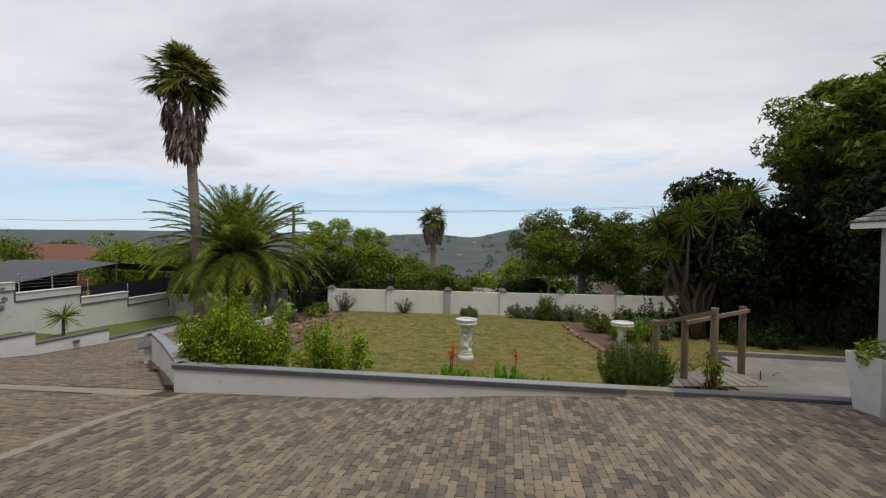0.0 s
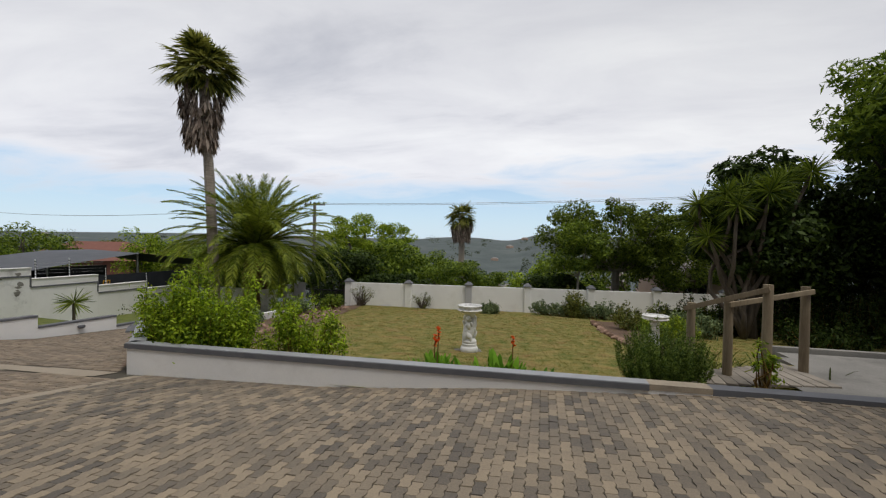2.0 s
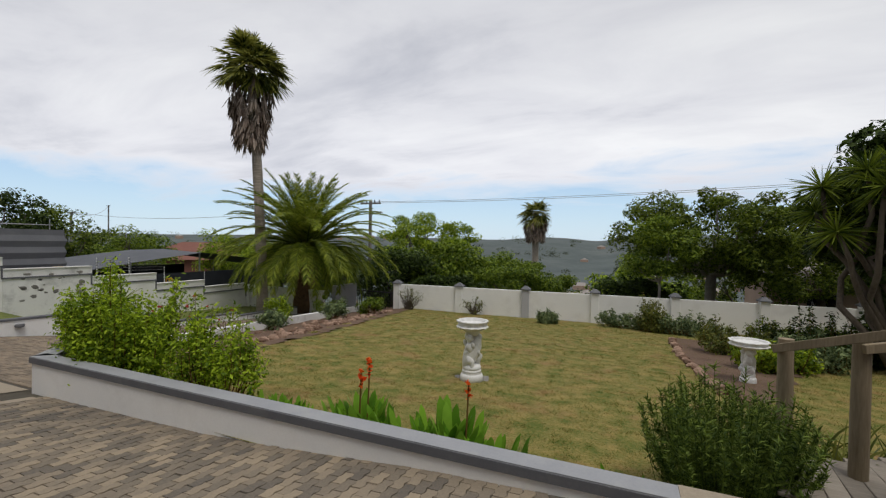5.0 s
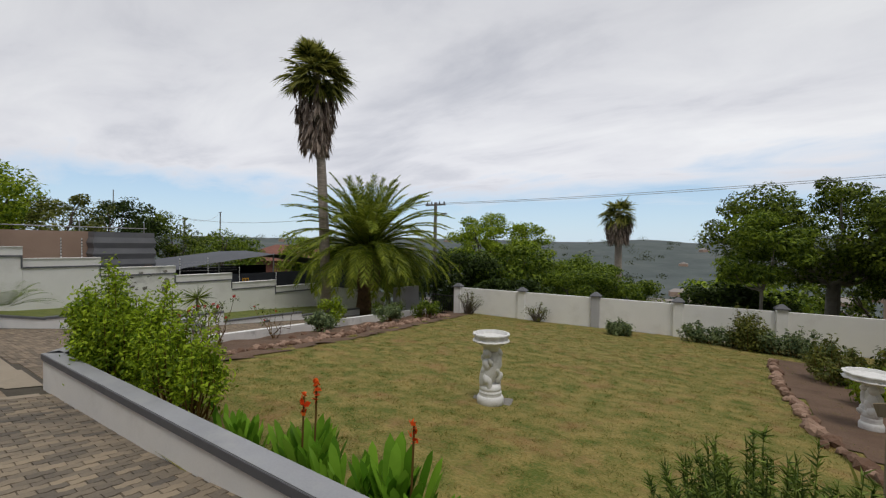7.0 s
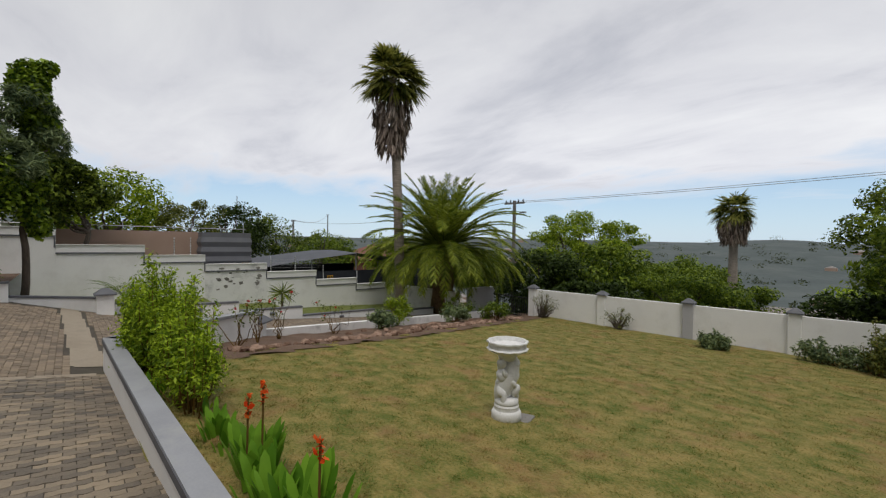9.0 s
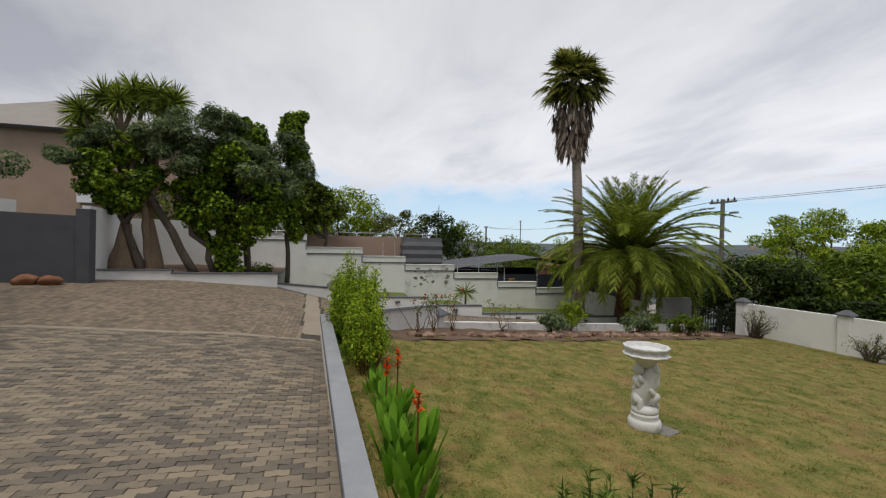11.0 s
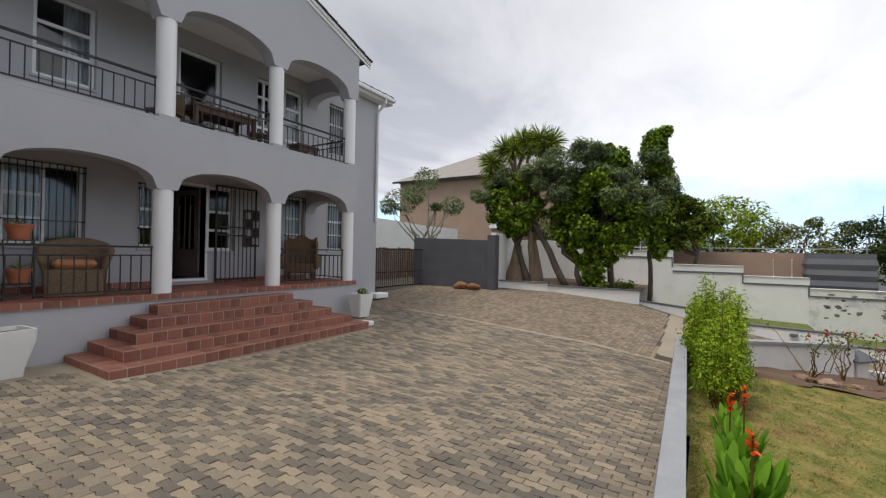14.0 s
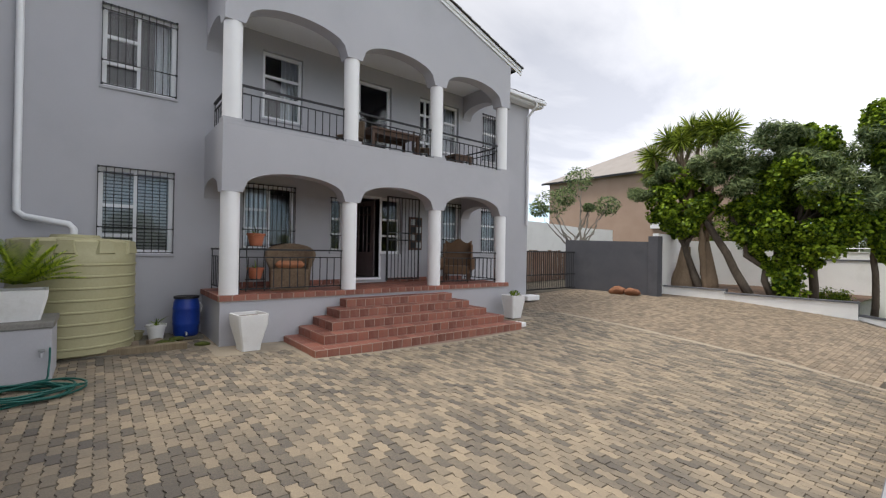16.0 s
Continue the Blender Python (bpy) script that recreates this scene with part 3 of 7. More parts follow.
part("side_coping", local(ribbon(side_pts, -0.24, lambda x, y: side_top(x, y) - 0.07, side_top), planter), COPING, planter, "weathered grey coping")


def pillar(x, y, z0, z1, half, cap_mat, body_mat, parent, cap=0.16, over=0.05, rot=0.0):
    m = pose(x, y, 0, 0, 0, rot)
    part("pillar", local(Mesh().box(-half, -half, z0, half, half, z1, m, 0.012), parent), body_mat, parent)
    g = Mesh()
    a, b = half + over, half * 0.35
    for z, q in ((z1, a), (z1 + 0.04, a), (z1 + cap, b)):
        g.v += [tuple(m @ Vector(p)) for p in ((-q, -q, z), (q, -q, z), (q, q, z), (-q, q, z))]
    for i in (0, 4):
        g.f += [(i + j, i + (j + 1) % 4, i + 4 + (j + 1) % 4, i + 4 + j) for j in range(4)]
    g.f += [(3, 2, 1, 0), (8, 9, 10, 11)]
    part("cap", local(g, parent), cap_mat, parent, "grey painted pyramid cap")


pillar(-9.42, 10.15, -1.7, -0.7, 0.18, BAND_GREY, WHITE_PAINT, planter, 0.24, 0.12, 45)

# low wall between driveway and garden, running down to the bottom gate
divider = empty("driveway_wall", (-10, 15, -1.6), "low white wall with worn render along the driveway", "wall", kind="structure")
dpts = [(float(side_wall(y)), y) for y in np.linspace(10.3, 23.2, 12)]
part("wall_face", local(ribbon(dpts, 0.2, lambda x, y: float(paved(x, y)) - 0.5, lambda x, y: -0.93 - 0.075 * (y - 10.3)), divider), PEELING, divider)

# stepped kerb wall on the driveway's far side
kerb_wall = empty("stepped_kerb_wall", (-14.3, 10, -1), "stepped low white wall with dark grey coping", "wall", kind="structure")
KX = -14.3
runs = [(-14.06, 5.0, 7.12, -0.1, -0.32), (KX, 7.12, 8.4, -0.45, -0.72), (KX, 8.4, 11.05, -0.7, -0.76), (KX, 11.05, 13.5, -1.1, -1.14), (KX, 13.5, 17.0, -1.5, -1.57), (KX, 17.0, 20.5, -1.72, -1.8)]
for x, ya, yb, za, zb in runs:
    zt = lambda X, Y, ya=ya, yb=yb, za=za, zb=zb: za + (zb - za) * (Y - ya) / (yb - ya)
    pts = line((x, ya), (KX, yb), 3)
    part("wall_face", local(ribbon(pts, 0.2, lambda X, Y: float(paved(X, Y)) - 0.3, lambda X, Y: zt(X, Y) - 0.06), kerb_wall), WHITE_PAINT, kerb_wall)
    part("coping", local(ribbon([(a + 0.02, b) for a, b in pts], 0.24, lambda X, Y: zt(X, Y) - 0.06, zt), kerb_wall), BAND_GREY, kerb_wall)
    for yy in ((ya + yb) / 2,):
        if ya > 8:
            lamp = Mesh().lathe([(0.02, -0.07), (0.1, -0.05), (0.12, 0.0), (0.1, 0.04), (0.02, 0.05)], 12, (0, 0, 0))
            lamp.v = [(p[0] * 0.6 + KX + 0.05, p[1] + yy, p[2] + (za + zb) / 2 - 0.2) for p in lamp.v]
            part("bulkhead_lamp", local(lamp, kerb_wall), BAND_GREY, kerb_wall, "small dark bulkhead step lamp", True)
pillar(-14.1, 7.12, -1.2, -0.22, 0.22, BAND_GREY, WHITE_PAINT, kerb_wall, 0.2, 0.06)
bank = solid("grass_bank", patch(-18.4, -14.4, 3.5, 21, 0.4, lambda x, y: np.interp(y, [3.5, 8.4, 11.05, 11.06, 13.5, 13.51, 17, 21], [-0.5, -1.0, -1.1, -1.48, -1.52, -1.88, -1.98, -2.2]) + (-14.4 - x) * 0.02, lambda x, y: x < 99), BANK_GRASS,
             "narrow green grass bank between the stepped walls", "grass", "structure", smooth="all")

# tall stepped boundary wall
tall = empty("stepped_boundary_wall", (-18.3, 10, -1), "tall stepped white boundary wall with grey bands and flaking paint", "wall", kind="structure")
steps_y = [2.7, 3.2, 5.9, 8.57, 10.75, 13.38, 15.87, 18.2, 20.7]
steps_z = [2.4, 1.86, 1.24, 0.83, 0.42, 0.0, -0.48, -0.83]
for i, z in enumerate(steps_z):
    a, b = steps_y[i], steps_y[i + 1]
    part("wall_segment", local(Mesh().box(-18.42, a, -3.2, -18.2, b - 0.002, z - 0.0), tall), PEELING if i in (4,) else WHITE_PAINT, tall, "flaking white plaster" if i == 4 else "")
    part("coping", local(Mesh().box(-18.45, a, z + 0.002, -18.17, b - 0.002, z + 0.025), tall), WHITE_PAINT, tall)
    part("grey_band", local(Mesh().box(-18.2, a, z - 0.33, -18.17, b - 0.05, z - 0.27), tall), BAND_GREY, tall)
    part("grey_band", local(Mesh().box(-18.2, b - 0.05, z - 0.72, -18.17, b - 0.004, z - 0.27), tall), BAND_GREY, tall)
for k in range(26):
    y, s = rng.uniform(11.2, 13.2), rng.uniform(0.03, 0.09)
    z = rng.uniform(-0.75, 0.3)
    n = 7
    g = Mesh()
    ang = [2 * math.pi * i / n for i in range(n)]
    rad = [s * rng.uniform(0.5, 1.2) for _ in ang]
    g.v = [(-18.197, y + 1.6 * r * math.cos(a), z + r * math.sin(a)) for a, r in zip(ang, rad)] + [(-18.193, y + 1.4 * r * math.cos(a), z + 0.85 * r * math.sin(a)) for a, r in zip(ang, rad)]
    g.f = [tuple(range(n, 2 * n))] + [(i, (i + 1) % n, n + (i + 1) % n, n + i) for i in range(n)]
    part("flaked_patch", local(g, tall), CONCRETE, tall)
end_wall = solid("wall_bottom", Mesh().box(-18.4, 20.9, -3.4, -13.0, 21.1, -0.95).box(-18.2, 20.7, -3.4, -18.0, 20.9, -0.9), PEELING, "pale plastered wall at the driveway's end", "wall", "structure")

# far garden wall with capped pillars
far_wall = empty("garden_wall", (0, 23.5, -1.8), "white plastered garden wall with grey capped pillars", "wall", kind="structure")
bw = lambda x: (x, float(back_wall(x)))
PX = [-9.83, -6.53, -3.3, -0.25, 2.93, 6.1, 9.3]
part("wall_face", local(ribbon(line(bw(-9.8), bw(10.5), 30), 0.16, lambda x, y: -2.6, lambda x, y: -0.63 - 0.004 * x), far_wall), WHITE_PAINT, far_wall)
for i, x in enumerate(PX):
    pillar(x, float(back_wall(x)) + 0.05, -2.6, -0.56, 0.17, BAND_GREY, GREY_PAINT if i == 2 else WHITE_PAINT, far_wall, 0.18, 0.05, 6)

# side boundary on the house side and behind, plain
close = empty("boundary_wall", (-14, -6, 0), "white plastered boundary wall behind the trees", "wall", kind="structure")
part("wall_face", local(ribbon(line((-24, -9.0), (-8, -9.6), 4), 0.2, lambda x, y: -0.5, lambda x, y: 3.35 if x < -18 else 3.5), close), WHITE_PAINT, close)
part("wall_face", local(ribbon(line((-11.82, -0.3), (-16.6, -1.1), 4), -0.2, lambda x, y: -0.5, lambda x, y: 2.45), close), WHITE_PAINT, close)
part("wall_face", local(ribbon(line((-16.6, -1.1), (-18.3, 2.6), 3), -0.2, lambda x, y: -0.5, lambda x, y: 2.3), close), WHITE_PAINT, close)

part("grey_band", local(ribbon(line((-11.82, -0.27), (-16.58, -1.07), 4), -0.02, lambda x, y: 1.72, lambda x, y: 1.79), close), BAND_GREY, close)
part("grey_band", local(ribbon(line((-16.57, -1.04), (-18.27, 2.64), 3), -0.02, lambda x, y: 1.62, lambda x, y: 1.69), close), BAND_GREY, close)

screen = empty("dark_screen_wall", (-11.1, -1.4, 0), "dark grey painted screen wall beside the gate", "wall", kind="structure")
part("wall_face", local(ribbon(line((-10.75, -3.38), (-11.46, -0.28), 3), 0.22, lambda x, y: -0.3, lambda x, y: 2.2 - 0.025 * (y + 3.38)), screen), DARK_GREY, screen)
part("pier", local(Mesh().box(-11.8, -0.278, -0.3, -11.42, 0.07, 2.33, None, 0.01), screen), DARK_GREY, screen)

# raised bed under the trees
bed = empty("raised_bed", (-13, 2, 0), "raised soil bed edged by a low white wall", "garden bed", kind="structure")
bpts = [(-12.0, -1.9), (-12.3, -1.2), (-12.6, -0.6), (-12.95, 0.8), (-13.11, 1.7)]
bpts2 = [(-13.112, 1.704), (-13.2, 2.2), (-13.6, 3.6), (-14.06, 4.97)]
bt = lambda x, y: float(np.interp(y, [-1.9, 1.7], [0.52, 0.47]))
bt2 = lambda x, y: float(np.interp(y, [1.7, 4.97], [0.37, 0.3]))
for pts, tf in ((bpts, bt), (bpts2, bt2)):
    part("wall_face", local(ribbon(pts, -0.2, lambda x, y: float(paved(x, y)) - 0.3, lambda x, y: tf(x, y) - 0.05), bed), WHITE_PAINT, bed)
    part("coping", local(ribbon([(x + 0.02, y) for x, y in pts], -0.23, lambda x, y: tf(x, y) - 0.05, tf), bed), BAND_GREY, bed)
part("coping_end", local(Mesh().box(-14.3, 4.972, -0.3, -14.03, 5.02, 0.3), bed), BAND_GREY, bed)
part("coping_end", local(Mesh().box(-13.34, 1.66, 0.3, -13.08, 1.703, 0.47), bed), BAND_GREY, bed)
part("bed_soil", local(patch(-18.4, -12.2, -1.0, 5.0, 0.15, lambda x, y: np.interp(y, [-3, 1.5, 2, 5], [0.44, 0.4, 0.3, 0.24]), lambda x, y: (x < np.interp(y, [-1.9, 0.8, 2.2, 4.97], [-12.25, -13.15, -13.4, -14.25])) & (y < 4.97)), bed), SOIL, bed, smooth="all")


# ---- the house ----
FLOOR, YW, YF = 0.86, -2.0, -0.45
BALC = 3.76


def wall_with_holes(u0, u1, z0, z1, holes, y0, y1, axis="x"):
    """A wall from u0 to u1 and z0 to z1, between y0 and y1, with rectangular holes (u0, u1, z0, z1)."""
    us = sorted({u0, u1, *[h[0] for h in holes], *[h[1] for h in holes]})
    zs = sorted({z0, z1, *[h[2] for h in holes], *[h[3] for h in holes]})
    solid_cell = lambda a, b: u0 < a < u1 and z0 < b < z1 and not any(h[0] < a < h[1] and h[2] < b < h[3] for h in holes)
    g = Mesh()

    def q(*pts):
        pts = [(p[0], p[1], p[2]) if axis == "x" else (p[1], p[0], p[2]) for p in pts]
        g.add(pts, [(0, 1, 2, 3)])

    for i in range(len(us) - 1):
        for j in range(len(zs) - 1):
            a, b, c, d = us[i], us[i + 1], zs[j], zs[j + 1]
            if not solid_cell((a + b) / 2, (c + d) / 2):
                continue
            for y in (y0, y1):
                q((a, y, c), (b, y, c), (b, y, d), (a, y, d))
            for (uu, s) in ((a, -1), (b, 1)):
                if not solid_cell(uu + s * 1e-3, (c + d) / 2):
                    q((uu, y0, c), (uu, y1, c), (uu, y1, d), (uu, y0, d))
            for (zz, s) in ((c, -1), (d, 1)):
                if not solid_cell((a + b) / 2, zz + s * 1e-3):
                    q((a, y0, zz), (b, y0, zz), (b, y1, zz), (a, y1, zz))
    return g


house = empty("house", (0, -4, 0), "two-storey grey plastered house with arched porch and balcony", "house")
hl = lambda g: local(g, house)
WIN = {  # x0, x1, z0, z1 of the openings in the front wall
    "wing_low": (3.29, 4.38, 1.52, 3.01), "wing_up": (3.28, 4.36, 4.37, 5.77), "porch_a": (1.05, 2.1, 1.62, 2.98), "porch_b": (-0.12, 0.22, 1.6, 2.85),
    "door": (-1.06, -0.3, 0.98, 2.97), "sidelight": (-1.72, -1.12, 1.56, 2.97), "porch_c": (-3.7, -3.08, 1.54, 3.0), "end_low": (-5.3, -4.55, 1.6, 2.97),
    "up_a": (0.92, 1.76, 4.36, 5.77), "up_slide": (-1.36, -0.46, 4.0, 5.74), "up_door": (-2.7, -2.24, 3.76, 5.74), "up_c": (-3.6, -3.06, 4.38, 5.73), "end_up": (-5.3, -4.55, 4.38, 5.8)}
part("wall", hl(wall_with_holes(-6.65, 6.0, -0.6, 6.6, list(WIN.values()), YW, YW - 0.25)), GREY_PAINT, house)
part("wall", hl(Mesh().box(-6.65, -11, -0.6, -6.4, YW - 0.252, 6.6)), GREY_PAINT, house)
part("wall", hl(Mesh().box(-6.398, -11, -0.6, 6.0, -10.75, 6.6)), GREY_PAINT, house)
part("wall", hl(Mesh().box(6.0, -11, -0.6, 6.25, 6.3, 6.6)), GREY_PAINT, house)
part("room_floor", hl(Mesh().box(-6.4, -6.4, 0.8, 5.99, YW - 0.26, 0.96)), DARK_WOOD, house)
# plain room surfaces, dimness carried by their dark colour
part("upper_floor", hl(Mesh().box(-6.4, -6.4, 3.3, 5.99, YW - 0.26, 3.74)), ROOM_SHADE, house)
part("room_wall", hl(Mesh().box(-6.4, -6.6, 0.8, 5.99, -6.4, 6.5)), ROOM_SHADE, house)
part("room_ceiling", hl(Mesh().box(-6.4, -6.4, 6.35, 5.99, YW - 0.26, 6.5)), ROOM_SHADE, house)
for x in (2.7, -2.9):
    part("room_wall", hl(Mesh().box(x, -6.4, 0.97, x + 0.1, YW - 0.26, 3.29).box(x, -6.4, 3.75, x + 0.1, YW - 0.26, 6.34)), ROOM_SHADE, house)

# porch base, tiled edge
part("porch_base", hl(Mesh().box(-4.05, YW + 0.002, -0.6, 2.8, YF, FLOOR - 0.1)), GREY_PAINT, house)
part("porch_floor", hl(Mesh().box(-4.07, YW + 0.002, FLOOR - 0.1, 2.82, YF + 0.0295, FLOOR - 0.001)), GROUT, house)
porch_tiles = empty("porch_floor_tiles", (0, -1.2, FLOOR), "red clay floor and edge tiles of the porch", "tile", kind="structure")
tile_data = {}


def tile(w, d, h, parent, x, y, z, rx=0.0, rz=0.0):
    key = (round(w, 3), round(d, 3), round(h, 3))
    if key not in tile_data:
        tile_data[key] = to_data("tile", Mesh().box(-w / 2, -d / 2, -h, w / 2, d / 2, 0, None, 0.004), TERRACOTTA)
    ob = new("tile", tile_data[key])
    ob.parent = parent
    ob.matrix_basis = parent.matrix_basis.inverted() @ pose(x, y, z, rx, 0, rz)
    return ob


n = 34
for i in range(n):
    x = 2.82 - (i + 0.5) * 6.88 / n
    tile(6.88 / n - 0.017, 0.012, 0.092, porch_tiles, x, YF + 0.026, FLOOR)
for i in range(7):
    tile(0.012, 0.2, 0.092, porch_tiles, 2.826, YW + 0.13 + i * 0.212, FLOOR)
for i in range(23):
    for j in range(5):
        tile(0.282, 0.29, 0.012, porch_tiles, 2.66 - i * 0.2985, YF - 0.13 - j * 0.306, FLOOR + 0.002)
for i in range(30):
    x = 2.4 - i * 0.21
    if -4.0 < x < 2.6 and not -1.2 < x < -0.2:
        tile(0.198, 0.012, 0.1, porch_tiles, x, YW + 0.012, FLOOR + 0.1)

# front steps: six risers, each tread wrapped on three sides
stairs = empty("front_steps", (-0.55, 0.5, -0.1), "six red clay tiled porch steps with pale grout", "steps", kind="structure")
RISE, TREAD = 0.152, 0.282
for k in range(5):
    top = FLOOR - RISE * (k + 1)
    y1 = YF + 0.02 + TREAD * (k + 1)
    x0, x1 = -1.83 - 0.27 * (k + 0.2), 0.65 + 0.265 * (k + 0.2)
    part("step", local(Mesh().box(x0, YF + 0.03, -0.4, x1, y1 + 0.0085, top + 0.0015), stairs), GROUT, stairs)
    m = max(8, round((x1 - x0) / 0.2))
    w = (x1 - x0) / m
    for i in range(m):
        x = x0 + (i + 0.5) * w
        tile(w - 0.011, TREAD - 0.016, 0.012, stairs, x, y1 - TREAD / 2, top + 0.004)
        tile(w - 0.011, 0.012, min(RISE - 0.014, 0.14), stairs, x, y1 + 0.005, top - 0.006)
    for i in range(k + 1):
        yy = y1 - TREAD * (i + 0.5)
        for sx, xx in ((-1, x0), (1, x1)):
            tile(0.012, TREAD - 0.017, RISE - 0.014, stairs, xx - sx * 0.002, yy, top - 0.006)
            if i:
                tile(0.25, TREAD - 0.014, 0.012, stairs, xx - sx * 0.135, yy, top + 0.004)
solid("concrete_block", Mesh().box(-0.17, -0.14, 0, 0.17, 0.14, 0.13, None, 0.015), COLUMN, "white painted concrete block at the steps' end", "block", m=pose(-3.15, 0.7, -0.08, 0, 0, 8))
solid("concrete_block", Mesh().box(-0.3, -0.2, 0, 0.3, 0.2, 0.16, None, 0.02), COLUMN, "white painted concrete footing at the house corner", "block", m=pose(-6.5, -1.75, 0.12))

# columns and arches
CX = [2.64, 0.45, -1.71, -3.89]
LOW_SPRING, LOW_APEX, UP_SPRING, UP_APEX = 2.585, 2.985, 5.43, 5.87


def rake(x):
    return 7.82 - 0.342 * abs(x + 0.62)


def arch_profile(spring, apex, hw=0.16):
    """x and underside height along the front."""
    out = [(2.8, spring)]
    for a, b in zip(CX[:-1], CX[1:]):
        l, r = a - hw, b + hw
        for i in range(25):
            u = i / 24
            s = math.sin(math.acos(1 - 2 * u)) if 0 < u < 1 else 0
            out.append((l + (r - l) * u, spring + (apex - spring) * s ** 0.8))
    out.append((-4.05, spring))
    return out


def arched_front(profile, top, y0, y1):
    g = Mesh()
    for x, z in profile:
        t = top(x)
        g.v += [(x, y0, z), (x, y0, t), (x, y1, t), (x, y1, z)]
    for i in range(len(profile) - 1):
        o = 4 * i
        for j in range(4):
            k = (j + 1) % 4
            g.f.append((o + j, o + 4 + j, o + 4 + k, o + k))
    e = 4 * (len(profile) - 1)
    g.f += [(0, 1, 2, 3), (e + 3, e + 2, e + 1, e)]
    return g


part("porch_arcade", hl(arched_front(arch_profile(LOW_SPRING, LOW_APEX), lambda x: BALC - 0.06, YF, YF - 0.3)), GREY_PAINT, house, smooth=True)
part("gable_front", hl(arched_front(arch_profile(UP_SPRING, UP_APEX), rake, YF, YF - 0.3)), GREY_PAINT, house, smooth=True)
for k, (sp, ap, tp) in enumerate(((LOW_SPRING, LOW_APEX - 0.1, BALC - 0.06), (UP_SPRING, UP_APEX - 0.15, 6.6))):
    for x in (2.5, -4.05):
        g = Mesh()
        for i in range(17):
            u = i / 16
            y = YF - 0.302 + (YW + 0.001 - YF + 0.302) * u
            s = math.sqrt(max(0, 1 - (2 * u - 1) ** 2)) ** 0.8
            z = sp + (ap - sp) * s
            g.v += [(x, y, z), (x, y, tp), (x + 0.3, y, tp), (x + 0.3, y, z)]
        for i in range(16):
            o = 4 * i
            g.f += [(o + j, o + 4 + j, o + 4 + (j + 1) % 4, o + (j + 1) % 4) for j in range(4)]
        g.f += [(0, 1, 2, 3), (67, 66, 65, 64)]
        part("side_arch", hl(g), GREY_PAINT, house, smooth=True)
part("balcony_slab", hl(Mesh().box(-3.74, YW + 0.002, 3.2, 2.49, YF - 0.304, BALC - 0.08)), GREY_PAINT, house)
part("balcony_parapet", hl(Mesh().box(-4.05, YF - 0.3, BALC - 0.058, 2.8, YF, BALC).box(-4.05, YW + 0.002, BALC - 0.058, -3.75, YF - 0.302, BALC).box(2.5, YW + 0.002, BALC - 0.058, 2.8, YF - 0.302, BALC)), GREY_PAINT, house)
part("balcony_ceiling", hl(Mesh().box(-3.74, YW + 0.002, 6.1, 2.49, YF - 0.304, 6.2)), COLUMN, house, "white painted balcony ceiling")
for x in CX:
    part("column", hl(Mesh().lathe([(0.15, FLOOR), (0.15, LOW_SPRING + 0.004)], 28, (x, YF - 0.15, 0))), COLUMN, house, "round white painted column", True)
    part("column", hl(Mesh().lathe([(0.15, BALC), (0.15, UP_SPRING + 0.004)], 28, (x, YF - 0.15, 0))), COLUMN, house, "round white painted column", True)
    part("column_base", hl(Mesh().box(x - 0.165, YF - 0.318, BALC, x + 0.165, YF + 0.003, BALC + 0.05)), GREY_PAINT, house)

# roofs: gable over the porch, long roof behind


def roof_plane(name, a, b, c, d, mat, parent):
    """A sloping roof of overlapping tile courses; a-b is the eave, d-c the ridge."""
    a, b, c, d = map(Vector, (a, b, c, d))
    rows = max(2, round((d - a).length / 0.33))
    cols = max(2, round((b - a).length / 0.3))
    nrm = (b - a).cross(d - a).normalized()
    if nrm.z < 0:
        nrm = -nrm
    g = Mesh()
    for r in range(rows):
        for k in range(cols):
            u0, u1, v0, v1 = k / cols, (k + 1) / cols - 0.004, r / rows, min(1, (r + 1.12) / rows)
            P = lambda u, v: (a + (b - a) * u) * (1 - v) + (d + (c - d) * u) * v
            o = len(g.v)
            for h0, h1 in ((0.0, 0.0), (0.035, 0.012)):
                g.v += [tuple(P(u0, v0) + nrm * h0), tuple(P((u0 + u1) / 2, v0) + nrm * (h0 * 1.7)), tuple(P(u1, v0) + nrm * h0), tuple(P(u1, v1) + nrm * h1), tuple(P((u0 + u1) / 2, v1) + nrm * (h1 * 1.7)), tuple(P(u0, v1) + nrm * h1)]
            g.f += [(o + 6, o + 7, o + 10, o + 11), (o + 7, o + 8, o + 9, o + 10)] + [(o + i, o + (i + 1) % 6, o + 6 + (i + 1) % 6, o + 6 + i) for i in range(6)]
    return part(name, g, mat, parent, kind="stuff")


ov = 0.1
ridge_z = 7.91
for s in (-1, 1):
    ex = -0.62 + s * 3.83
    roof_plane("porch_roof", hl(Mesh().add([(ex, YF + ov, rake(ex) + 0.06)], [])).v[0], hl(Mesh().add([(ex, -6, rake(ex) + 0.06)], [])).v[0],
               hl(Mesh().add([(-0.62, -6, ridge_z)], [])).v[0], hl(Mesh().add([(-0.62, YF + ov, ridge_z)], [])).v[0], ROOF_TILE, house)
    part("barge_board", hl(ribbon([(-0.62, YF + 0.025), (ex, YF + 0.025)], -0.025 * s, lambda x, y: rake(x) - 0.1, lambda x, y: rake(x) + 0.055)), TRIM_WHITE, house, "white barge board")
    part("barge_trim", hl(ribbon([(-0.62, YF + 0.055), (ex, YF + 0.055)], -0.028 * s, lambda x, y: rake(x) - 0.02, lambda x, y: rake(x) + 0.065)), TRIM_WHITE, house)
